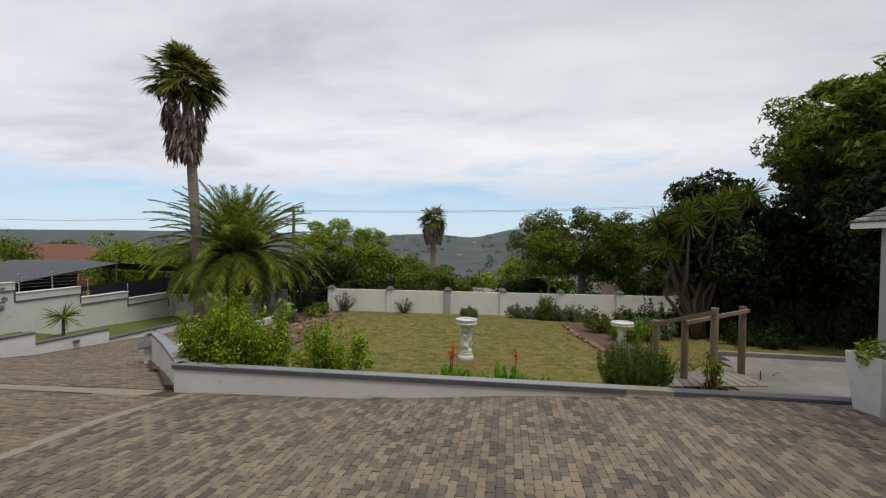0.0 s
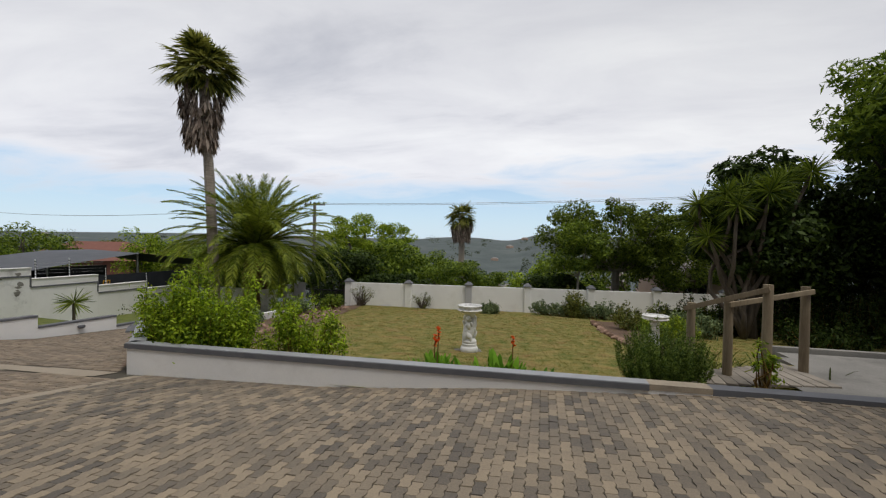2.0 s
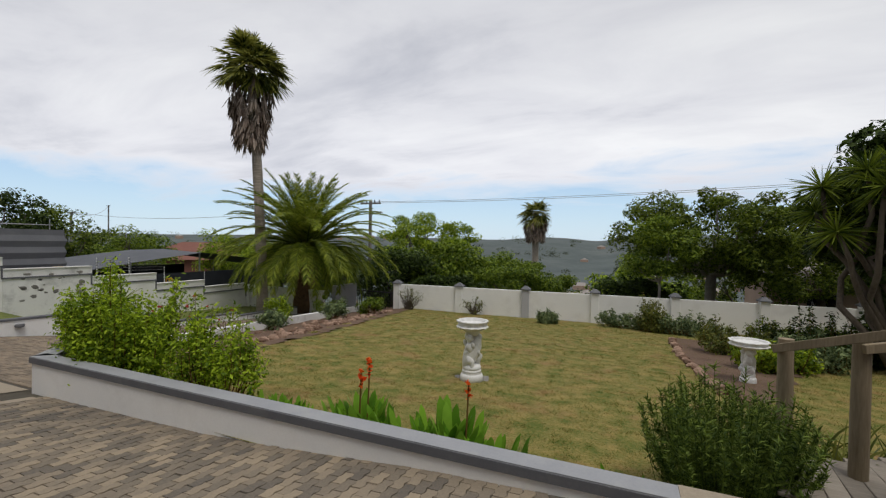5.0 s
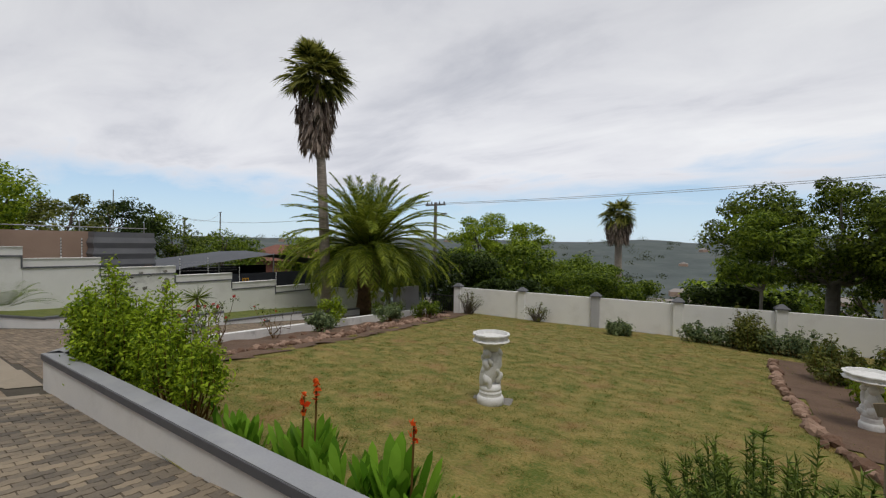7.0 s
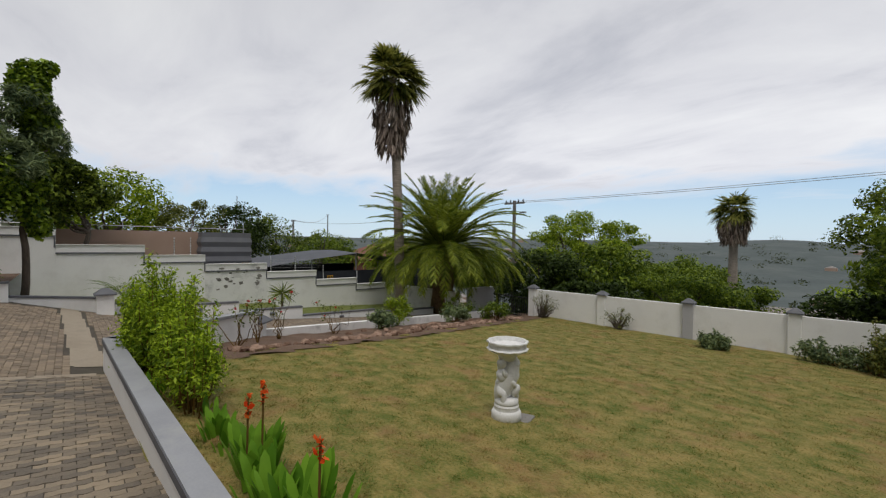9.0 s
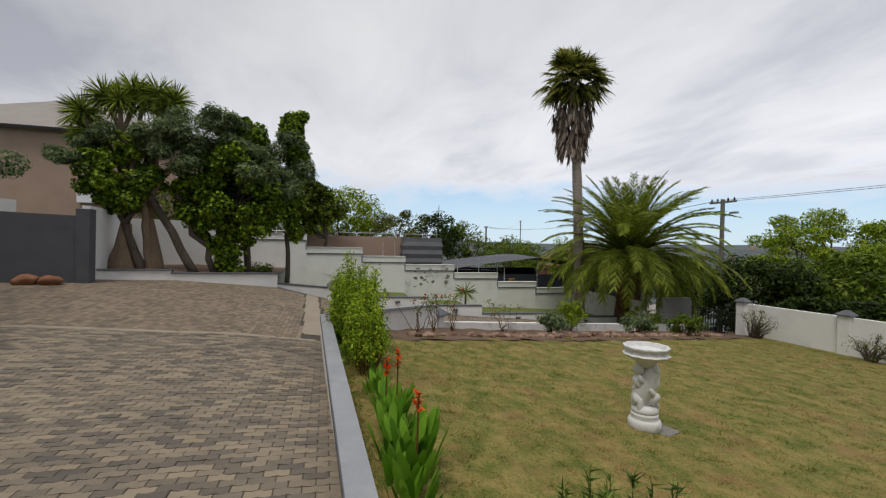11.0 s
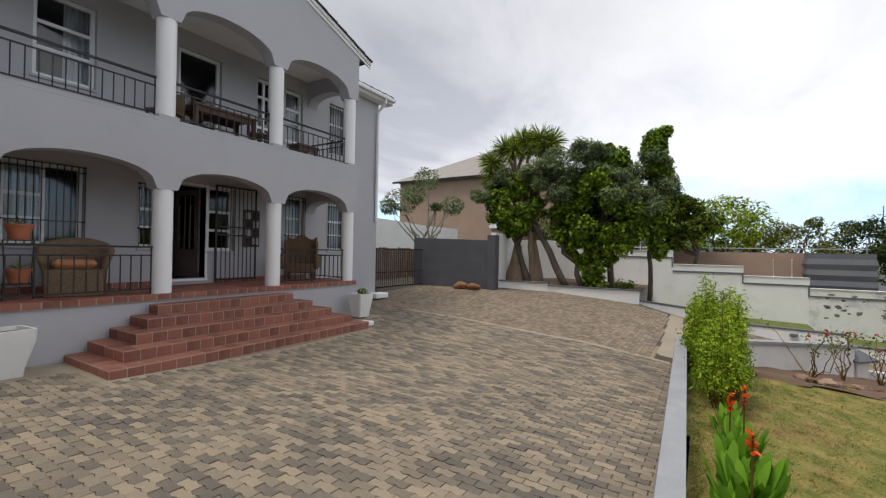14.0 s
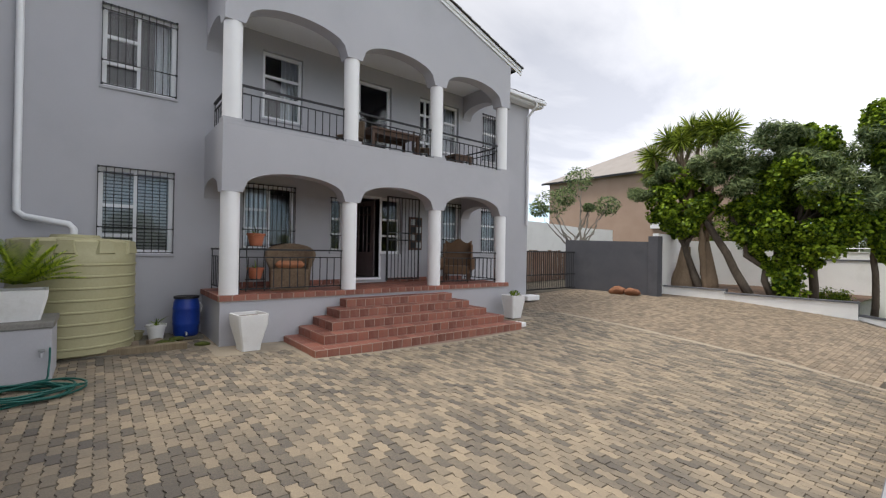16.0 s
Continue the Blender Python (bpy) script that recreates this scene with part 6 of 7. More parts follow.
# the right-hand bed; near-black shrubs stand in for shade under the trees
for x, y, s, mat, lab in ((4.3, 15.5, (0.7, 0.6, 0.75), LEAF_BRIGHT, "rounded bright green garden shrub"), (4.0, 17.8, (1.0, 0.7, 0.85), LEAF_OLIVE, "loose olive garden shrub"), (5.2, 16.4, (0.7, 0.6, 0.9), LEAF_GREYGREEN, "white flowering garden shrub"),
                          (5.7, 19.0, (1.2, 0.8, 1.1), LEAF_MID, "rounded green garden shrub"), (6.9, 18.6, (0.9, 0.7, 0.9), LEAF_MID, "leafy mid green garden shrub"), (3.2, 22.2, (1.2, 0.5, 0.8), LEAF_GREYGREEN, "grey green shrub against the garden wall"),
                          (1.2, 22.9, (1.3, 0.45, 0.7), LEAF_GREYGREEN, "grey green shrub against the garden wall"), (2.0, 22.3, (0.5, 0.5, 1.3), LEAF_OLIVE, "tall feathery shrub against the garden wall"), (-1.95, 22.0, (0.4, 0.4, 0.5), LEAF_GREYGREEN, "small round lavender bush"), (8.5, 16.0, (1.2, 0.8, 0.7), LEAF_SHADED, "low shade-dark filler shrub under the trees"), (9.8, 17.4, (1.3, 0.9, 1.5), LEAF_SHADED, "shade-dark filler shrub under the trees"), (7.6, 18.4, (1.3, 0.9, 1.6), LEAF_SHADED, "shade-dark filler shrub under the trees"), (11.6, 16.6, (1.4, 1.0, 1.7), LEAF_SHADED, "shade-dark filler shrub under the trees"), (10.8, 18.8, (1.5, 1.0, 2.0), LEAF_SHADED, "shade-dark filler shrub under the trees"), (13.4, 17.0, (1.4, 1.0, 1.8), LEAF_SHADED, "shade-dark filler shrub under the trees"), (5.9, 18.0, (1.2, 0.8, 1.4), LEAF_SHADED, "shade-dark filler shrub under the trees")):
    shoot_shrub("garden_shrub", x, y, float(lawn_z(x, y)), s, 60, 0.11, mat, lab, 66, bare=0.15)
for (x, y, s) in ((-8.9, 22.4, 0.9), (-5.6, 22.9, 0.6)):
    bush("bare_shrub", x, y, float(lawn_z(x, y)), (s * 0.8, 0.4, s * 1.35), 16, 0.22, 45, 0.06, LEAF_OLIVE, "twiggy half bare shrub against the wall", 60, BARK)
# left bed plants
for x, y, s, mat, lab in ((-8.9, 19.2, (0.55, 0.5, 0.75), LEAF_MID, "rounded green shrub at the lawn's edge"), (-9.9, 17.9, (0.5, 0.5, 0.7), LEAF_GREYGREEN, "loose grey green rose bush"), (-11.8, 19.6, (0.9, 0.7, 0.9), LEAF_MID, "green shrub at the date palm's foot"),
                          (-10.6, 15.6, (0.5, 0.5, 1.0), LEAF_BRIGHT, "light green leafy sapling"), (-9.2, 14.0, (0.35, 0.35, 0.6), LEAF_GREYGREEN, "thin rose bush in the soil bed")):
    bush("bed_shrub", x, y, float(bed_z(x, y)), s, 16, 0.24, 150, 0.09, mat, lab, 16)
for x, y, h in ((-7.6, 9.6, 1.0), (-8.2, 10.3, 1.15), (-7.1, 9.0, 0.9), (-8.9, 12.2, 0.9)):
    r = empty("rose_bush", (x, y, float(bed_z(x, y))), "sparse rose bush with dark pink blooms", "rose bush")
    g, tips = Mesh(), []
    for k in range(7):
        tip = (rng.normal(0, 0.3), rng.normal(0, 0.3), h * rng.uniform(0.6, 1.05))
        limb(g, (0, 0, -0.05), tip, 0.012, 0.004, 0.4, 5)
        tips.append((*tip, 0.16, 0.16, 0.16))
    part("stem", g, STALK, r)
    part("foliage", clump_leaves(tips, 22, 0.055, 0.6, 0.1), LEAF_DARK, r)
    for a, b, c, *_ in tips[:3]:
        part("bloom", clump_leaves([(a, b, c + 0.05, 0.03, 0.03, 0.03)], 14, 0.045, 0.8, 0.2), PETAL_PINK, r)
yp = empty("spiky_plant", (-16.0, 13.3, -1.5), "small spiky green yucca in the grass bank", "plant")
part("foliage", rosette((0, 0, 0.75), 90, 0.62, 0.03, -0.8, 0.08), LEAF_YUCCA, yp)
part("stem", Mesh().tube([(0, 0, -0.1), (0, 0, 0.75)], 0.05, 8), BARK, yp)
fern = empty("fern_plant", (-15.0, 7.7, -0.42), "dark arching fern behind the kerb wall", "plant")
fronds = []
for k in range(26):
    a_, e_ = k * 2.4, rng.uniform(0.35, 1.1)
    q = np.array((math.cos(a_) * math.cos(e_), math.sin(a_) * math.cos(e_), math.sin(e_)))
    side_ = np.array((-math.sin(a_), math.cos(a_), 0.0))
    u_ = np.linspace(0.08, 1, 34)[:, None]
    P_ = q * u_ * rng.uniform(1.1, 1.6) - np.array((0, 0, 0.55)) * u_ ** 2.2
    for sd in (-1, 1):
        fronds.append(blades(P_, unit(np.tile(side_ * sd + q * 0.45, (34, 1))), 0.24 * np.sin(np.pi * (0.12 + 0.86 * u_[:, 0])) + 0.01, 0.026, 0.15, 1))
part("foliage", merge(*fronds), LEAF_MID, fern)
bush("bed_shrub", -14.8, 4.2, 0.0, (0.5, 0.5, 0.5), 12, 0.22, 160, 0.09, LEAF_MID, "low green plants at the raised bed's end", 8)


# ---- things in the garden and forecourt ----
def birdbath(name, x, y, z, h, r, label, girth=1.0):
    t = empty(name, (x, y, z), label, "birdbath")
    thin = lambda p: [(a * girth, b) for a, b in p]
    scallop = lambda a, zz: 0.075 * abs(math.sin(a * 6)) if zz > h * 0.87 else 0.0
    part("base", Mesh().lathe(thin([(0.18, 0), (0.195, 0.03), (0.195, 0.1), (0.18, 0.13), (0.165, 0.14), (0.16, 0.17), (0.165, 0.19), (0.15, 0.22)]), 28), STONEWARE, t, smooth=True)
    g = Mesh()
    bm = bmesh.new()
    lumps = [(0, 0, h * 0.5, 0.13 * girth, 0.13 * girth, h * 0.32)]
    for k in range(3):
        a = k * 2.094 + 0.5
        c, s = math.cos(a), math.sin(a)
        q = 0.108 * girth
        lumps += [(c * q, s * q, h * 0.72, 0.062, 0.062, 0.066), (c * q * 0.85, s * q * 0.85, h * 0.55, 0.065, 0.065, 0.11), (c * q, s * q, h * 0.38, 0.06, 0.06, 0.09),
                  (math.cos(a + 0.5) * q * 1.1, math.sin(a + 0.5) * q * 1.1, h * 0.6, 0.035, 0.035, 0.08), (math.cos(a + 0.4) * q * 1.05, math.sin(a + 0.4) * q * 1.05, h * 0.3, 0.045, 0.045, 0.1),
                  (math.cos(a - 0.5) * q * 1.05, math.sin(a - 0.5) * q * 1.05, h * 0.47, 0.04, 0.04, 0.07)]
    for lx, ly, lz, sx, sy, sz in lumps:
        bmesh.ops.create_icosphere(bm, subdivisions=3, radius=1, matrix=Matrix.LocRotScale((lx, ly, lz), Euler((rng.normal(0, 0.3), rng.normal(0, 0.3), 0)), (sx, sy, sz)))
    for v in bm.verts:
        v.co += v.normal * 0.008 * noise.noise(v.co * 18)
    bm.verts.index_update()
    g.add([v.co for v in bm.verts], [[v.index for v in f.verts] for f in bm.faces])
    bm.free()
    g.lathe(thin([(0.15, 0.2), (0.16, 0.25), (0.13, 0.3)]), 20)
    g.lathe(thin([(0.11, h * 0.76), (0.125, h * 0.82), (0.15, h * 0.86)]), 20)
    part("pedestal", g, STONEWARE, t, "carved white pedestal of plain rounded figures", smooth="all")
    part("bowl", Mesh().lathe([(r * 0.45, h * 0.82), (r * 0.7, h * 0.845), (r * 0.95, h * 0.885), (r, h * 0.9), (r * 0.9, h * 0.915), (r * 0.88, h * 0.945), (r * 0.93, h * 0.97), (r * 0.99, h * 0.985), (r * 0.98, h), (r * 0.88, h), (r * 0.82, h * 0.95), (r * 0.5, h * 0.92), (0.01, h * 0.915)], 60, wave=scallop), STONEWARE, t, "scalloped white bowl", smooth=True)
    return t


birdbath("birdbath", -1.0, 10.65, float(lawn_z(-1, 10.65)) - 0.01, 1.04, 0.26, "white cast stone birdbath on a carved pedestal")
solid("paving_slab", Mesh().box(-0.3, -0.3, -0.05, 0.3, 0.3, 0.015, None, 0.01), CONCRETE, "square concrete slab under the birdbath", "slab", m=pose(-1.0, 10.65, float(lawn_z(-1, 10.65)) - 0.02, 0, 0, 20))
birdbath("birdbath", 3.5, 13.75, float(lawn_z(3.5, 13.75)) - 0.02, 0.84, 0.32, "white cast stone birdbath in the flower bed", 0.72)


def stone(sx, sy, sz, seed, cuts=2):
    bm = bmesh.new()
    bmesh.ops.create_icosphere(bm, subdivisions=cuts, radius=1)
    for v in bm.verts:
        k = 1 + 0.28 * noise.noise(v.co * 1.3 + Vector((seed * 7.1, 0, 0))) + 0.08 * noise.noise(v.co * 4 + Vector((seed, 3, 0)))
        v.co = Vector((v.co.x * sx, v.co.y * sy, max(v.co.z, -0.7) * sz)) * k
    bm.verts.index_update()
    g = Mesh().add([v.co for v in bm.verts], [[v.index for v in f.verts] for f in bm.faces])
    bm.free()
    return g


for k, (x, y, s) in enumerate(((-10.85, -1.15, 0.25), (-10.95, -0.62, 0.24))):
    solid("boulder", stone(s, s * 1.15, s * 0.72, k + 3, 3), BOULDER, "rounded rusty brown boulder by the raised bed", "boulder", group="boulders by the gate", smooth="all", m=pose(x, y, float(paved(x, y)) + s * 0.45, 0, 0, 40 * k))
edging = empty("stone_edging", (-7, 13, -1), "row of rough pinkish stones edging the lawn", "stones", kind="structure")
stones = [to_data("stone", stone(0.16, 0.12, 0.1, 20 + k, 1), EDGE_STONE) for k in range(7)]
for k in range(260):
    u = rng.uniform(0, 1)
    y = 8.6 + u * 12.8
    wide = 0.25 if y < 12 else 0.75
    x = float(left_edge(y)) - 0.12 - abs(rng.normal(0, wide))
    ob = new("stone", stones[k % 7])
    ob.parent = edging
    s = rng.uniform(0.4, 0.95)
    ob.matrix_basis = edging.matrix_basis.inverted() @ pose(x, y, float(bed_z(x, y)) + 0.04, rng.normal(0, 15), rng.normal(0, 15), rng.uniform(0, 360)) @ Matrix.Diagonal((s, s, s, 1))
edging2 = empty("stone_edging", (2.8, 16, -1), "curved row of rough stones edging the flower bed", "stones", kind="structure")
for k in range(64):
    y = 11.2 + k * 0.14
    x = float(np.interp(y, [11, 12.6, 16, 20], [3.3, 2.85, 2.6, 2.55])) + rng.normal(0, 0.04)
    ob = new("stone", stones[k % 7])
    ob.parent = edging2
    s = rng.uniform(0.5, 0.95)
    ob.matrix_basis = edging2.matrix_basis.inverted() @ pose(x, y, float(lawn_z(x, y)) + 0.04, rng.normal(0, 15), rng.normal(0, 15), rng.uniform(0, 360)) @ Matrix.Diagonal((s, s, s, 1))
solid("flower_bed_soil", patch(2.6, 8.5, 12.0, 20.5, 0.3, lambda x, y: lawn_z(x, y) + 0.015, lambda x, y: (x > np.interp(y, [11, 12.6, 16, 20], [3.4, 2.95, 2.7, 2.65])) & (x < 3.4 + 0.33 * (y - 11.5))), SOIL, "brown soil of the flower bed", "soil", "structure", smooth="all")

# ramp with timber handrails
ramp = empty("timber_ramp", (3.4, 8, -0.2), "weathered timber ramp with plank deck", "ramp")
rd = Vector((0.985, 0.17, 0))
for k in range(12):
    o = Vector((2.55, 7.6, 0)) + rd * (0.148 * k)
    w = 0.55 + 0.05 * k
    m = Matrix.Translation(o + Vector((0.07, w / 2, -0.135 + 0.002 * k))) @ Matrix.Rotation(radians(-8 + 1.5 * k), 4, "Z")
    part("deck_board", local(Mesh().box(-0.07, -w / 2, -0.03, 0.07, w / 2, 0, m, 0.004), ramp), DECKING, ramp)
part("joist", local(Mesh().box(2.52, 7.53, -0.42, 4.3, 7.58, -0.17, Matrix.Rotation(radians(0), 4, "Z")), ramp), TIMBER, ramp)
posts = [((2.72, 8.35), 1.01), ((3.12, 8.1), 1.12), ((3.43, 7.72), 1.36), ((4.27, 8.55), 1.29)]
rails = empty("handrail", (3.4, 8, -0.2), "weathered timber handrail posts and rails", "handrail")
for (x, y), h in posts:
    part("post", local(Mesh().tube([(x, y, -0.5), (x, y, h * 0.5 - 0.15), (x, y, h - 0.17)], [0.062, 0.06, 0.057], 12), rails), TIMBER, rails, "round weathered timber post", True)
for a, b in ((0, 2), (1, 3)):
    (ax, ay), ha = posts[a]
    (bx, by), hb = posts[b]
    p, q = Vector((ax, ay, ha - 0.24)), Vector((bx, by, hb - 0.24))
    d = q - p
    m = Matrix.Translation(p) @ d.to_track_quat("X", "Z").to_matrix().to_4x4()
    part("rail", local(Mesh().box(-0.06, -0.1, -0.035, d.length + 0.05, -0.064, 0.035, m, 0.004), rails), TIMBER, rails, "sawn timber rail")


def tapered_pot(name, m, w0, w1, h, label, mat=CERAMIC):
    t = empty(name, m, label, "planter pot")
    g = Mesh()
    rings = [(w0, 0), (w0 * 1.12, h * 0.25), (w1 * 0.97, h * 0.75), (w1, h), (w1 - 0.03, h), (w1 - 0.035, h - 0.06)]
    for w, z in rings:
        c = w * 0.12
        for sx, sy in ((1, 1), (-1, 1), (-1, -1), (1, -1)):
            pts = [(sx * w, sy * (w - c), z), (sx * (w - c), sy * w, z)]
            g.v += pts if sx * sy > 0 else pts[::-1]
    for i in range(len(rings) - 1):
        g.f += [(8 * i + j, 8 * i + (j + 1) % 8, 8 * i + 8 + (j + 1) % 8, 8 * i + 8 + j) for j in range(8)]
    g.f.append(tuple(reversed(range(8))))
    part("pot", g, mat, t, smooth=True)
    part("soil", Mesh().box(-w1 + 0.04, -w1 + 0.04, h - 0.07, w1 - 0.04, w1 - 0.04, h - 0.05), SOIL, t)
    return t


tapered_pot("white_planter", pose(2.45, -0.05, -0.04, 0, 0, 6), 0.135, 0.235, 0.64, "empty tall white tapered planter pot by the porch")
pp = tapered_pot("white_planter", pose(-3.78, 0.0, 0.02, 0, 0, -5), 0.15, 0.22, 0.56, "white tapered planter pot with a small plant")
part("plant", clump_leaves([(0, 0.05, 0.62, 0.13, 0.13, 0.08)], 60, 0.08), LEAF_MID, pp)
pp = tapered_pot("white_planter", pose(5.15, 6.75, -0.1, 0, 0, 12), 0.2, 0.28, 0.85, "tall white tapered planter with trailing green plant")
part("plant", clump_leaves([(0, 0, 0.92, 0.25, 0.25, 0.16), (-0.2, 0.0, 0.82, 0.14, 0.16, 0.16)], 170, 0.075), LEAF_BRIGHT, pp)

# water tank, drum, pots and plinth beside the porch
tank = empty("water_tank", (4.62, -1.18, 0.1), "ribbed olive cream plastic rainwater tank", "water tank")
prof = [(0.7, 0.0), (0.735, 0.02)]
for k in range(8):
    z = 0.1 + k * 0.165
    prof += [(0.735, z), (0.748, z + 0.012), (0.748, z + 0.028), (0.735, z + 0.04)]
prof += [(0.735, 1.42), (0.72, 1.44), (0.72, 1.6), (0.66, 1.64), (0.3, 1.66), (0.28, 1.7), (0.05, 1.71)]
part("tank_body", Mesh().lathe(prof, 48), TANK_PLASTIC, tank, smooth=True)
for k in range(10):
    a = 2 * math.pi * k / 10 + 0.2
    m = Matrix.Rotation(a, 4, "Z")
    part("shoulder_rib", Mesh().add([m @ Vector(p) for p in ((0.715, -0.13, 1.42), (0.75, -0.1, 1.44), (0.75, 0.1, 1.44), (0.715, 0.13, 1.42), (0.6, -0.13, 1.64), (0.73, -0.08, 1.62), (0.73, 0.08, 1.62), (0.6, 0.13, 1.64))],
                                    [(0, 1, 5, 4), (1, 2, 6, 5), (2, 3, 7, 6), (4, 5, 6, 7), (0, 3, 2, 1), (0, 4, 7, 3)]), TANK_PLASTIC, tank)
solid("tank_plinth", Mesh().box(3.3, -1.9, -0.2, 5.6, -0.55, 0.09, None, 0.02), MOSSY, "low weathered concrete and paver plinth", "plinth", "structure")
for k in range(11):
    solid("loose_brick", Mesh().box(-0.11, -0.055, 0, 0.11, 0.055, 0.07, None, 0.006), EDGE_STONE if k % 3 else DECKING, "weathered loose brick along the tank plinth", "brick", group="bricks by the tank", m=pose(3.25 + 0.225 * k, -0.46, -0.05, 0, 0, rng.normal(0, 4)))
drum = empty("blue_drum", (3.12, -1.5, 0.09), "blue plastic drum with black lid and tap", "drum")
part("drum_body", Mesh().lathe([(0.17, 0.0), (0.19, 0.02), (0.2, 0.1), (0.208, 0.2), (0.215, 0.22), (0.208, 0.24), (0.212, 0.34), (0.208, 0.46), (0.215, 0.48), (0.208, 0.5), (0.195, 0.6), (0.18, 0.64), (0.18, 0.66)], 32), BLUE_PLASTIC, drum, smooth=True)
part("lid", Mesh().lathe([(0.195, 0.655), (0.2, 0.66), (0.2, 0.69), (0.185, 0.695), (0.17, 0.685), (0.02, 0.685)], 32), IRON, drum, "black clamp ring lid", smooth=True)
part("tap", Mesh().tube([(0.03, 0.2, 0.08), (0.03, 0.27, 0.08), (0.03, 0.28, 0.04)], 0.018, 8), STEEL, drum, smooth=True)
part("handle", Mesh().tube([(-0.2, 0.03, 0.58), (-0.24, 0.04, 0.5), (-0.215, 0.05, 0.4)], 0.009, 6), TRIM_WHITE, drum, smooth=True)
solid("drum_stand", Mesh().box(-0.24, -0.2, -0.1, 0.24, 0.2, 0.0, None, 0.01), MOSSY, "rough mossy brick stand under the drum", "stand", m=pose(3.12, -1.48, 0.09))


def round_pot(name, x, y, z, r, h, mat, label, plant=None, kind=LEAF_MID):
    t = empty(name, (x, y, z), label, "plant pot")
    part("pot", Mesh().lathe([(r * 0.7, 0), (r * 0.95, h * 0.82), (r * 1.05, h * 0.83), (r * 1.08, h), (r * 0.98, h), (r * 0.9, h * 0.88), (0.01, h * 0.88)], 24), mat, t, smooth=True)
    if plant:
        d = sphere_dirs(plant, 0.2)
        part("plant", blades(np.zeros((plant, 3)) + (0, 0, h * 0.9), d, r * rng.uniform(1.3, 2.6, plant), 0.016, 0.4, 4), kind, t)
    return t


round_pot("plant_pot", 3.58, -1.3, 0.09, 0.14, 0.26, CERAMIC, "white round pot with a small palm seedling", 16)
round_pot("plant_pot", 3.85, -1.5, 0.09, 0.12, 0.14, TANK_PLASTIC, "shallow green plastic bowl")
box = solid("block_plinth", Mesh().box(4.76, -0.35, -0.3, 5.85, 0.5, 0.68, None, 0.01), GREY_PAINT, "grey painted masonry block with a stone top", "plinth", "structure")
part("slab_top", Mesh().box(4.74, -0.37, 0.681, 5.87, 0.52, 0.75, None, 0.008), CONCRETE, box, "grey stone top")
cp = tapered_pot("cycad_planter", pose(5.08, 0.1, 0.75, 0, 0, 4), 0.19, 0.26, 0.36, "white square planter with a dark green cycad")
d = sphere_dirs(46, 0.3, 0.97)
cyc = []
for q in d:
    s = np.linspace(0.08, 1, 22)[:, None]
    P = np.array((0, 0, 0.4)) + q * s * 0.72 - np.array((0, 0, 0.14)) * s * s
    S = np.cross(q, (0, 0, 1.0))
    S /= np.linalg.norm(S)
    for sd in (-1, 1):
        cyc.append(blades(P, unit(np.tile(q * 0.6 + S * sd + np.array((0, 0, 0.25)), (22, 1))), 0.14 * np.sin(np.pi * (0.15 + 0.8 * s[:, 0])), 0.026, 0.1, 1))
part("cycad_leaves", merge(*cyc), LEAF_BRIGHT, cp)
hose = empty("garden_hose", (5.0, 1.05, float(paved(5.0, 1.05))), "coiled green garden hose on the paving", "hose")
pts = []
for k in range(260):
    a = k * 0.22
    r = 0.36 + 0.07 * math.sin(k * 0.37) + 0.03 * math.sin(k * 0.11)
    pts.append((r * 1.25 * math.cos(a), r * 0.75 * math.sin(a), 0.015 + 0.09 * k / 260 + 0.012 * math.sin(k * 0.9)))
part("hose_coil", Mesh().tube(pts, 0.011, 6), HOSE_GREEN, hose, smooth="all")
part("hose_tail", Mesh().tube([(-0.2, -0.35, 0.04), (-0.22, -0.45, 0.1), (-0.23, -0.49, 0.3), (-0.23, -0.49, 0.42)], 0.011, 6), HOSE_GREEN, hose, smooth="all")
tap = empty("garden_tap", (4.84, 0.52, 0.4), "brass and steel garden tap on the block", "tap")
part("spout", Mesh().tube([(0, 0, 0), (0, 0.06, 0), (0, 0.07, -0.04)], 0.014, 8), STEEL, tap, smooth=True)
part("tap_handle", Mesh().box(-0.03, 0.03, 0.02, 0.03, 0.045, 0.05), STEEL, tap)

# sleeper kerb and loose pavers by the tank
slp = solid("timber_sleeper", Mesh().box(-0.85, -0.07, -0.06, 0.85, 0.07, 0.13, None, 0.012), TIMBER, "weathered grey timber sleeper on the paving", "sleeper", m=pose(4.08, -0.62, 0.02, 0, 0, -1.5))
for x, y, rz in ((3.95, -0.98, 12), (4.2, -0.86, -8), (4.5, -0.84, 4), (3.62, -1.0, 20)):
    solid("loose_brick", Mesh().box(-0.11, -0.055, 0.0, 0.11, 0.055, 0.07, None, 0.006), PAVER_RED, "loose worn brick beside the tank", "brick", group="loose bricks by the tank", m=pose(x, y, 0.088, 0, 0, rz))

for x_, y_, r_ in ((3.5, -0.9, 0.16), (3.0, -0.72, 0.12), (3.3, -1.15, 0.12)):
    solid("moss_cushion", stone(r_, r_ * 0.7, 0.05, x_ * 3, 2), MOSS, "low green moss cushion on damp bricks", "moss", smooth="all", m=pose(x_, y_, 0.1 if y_ < -0.85 else float(paved(x_, y_)) + 0.01))

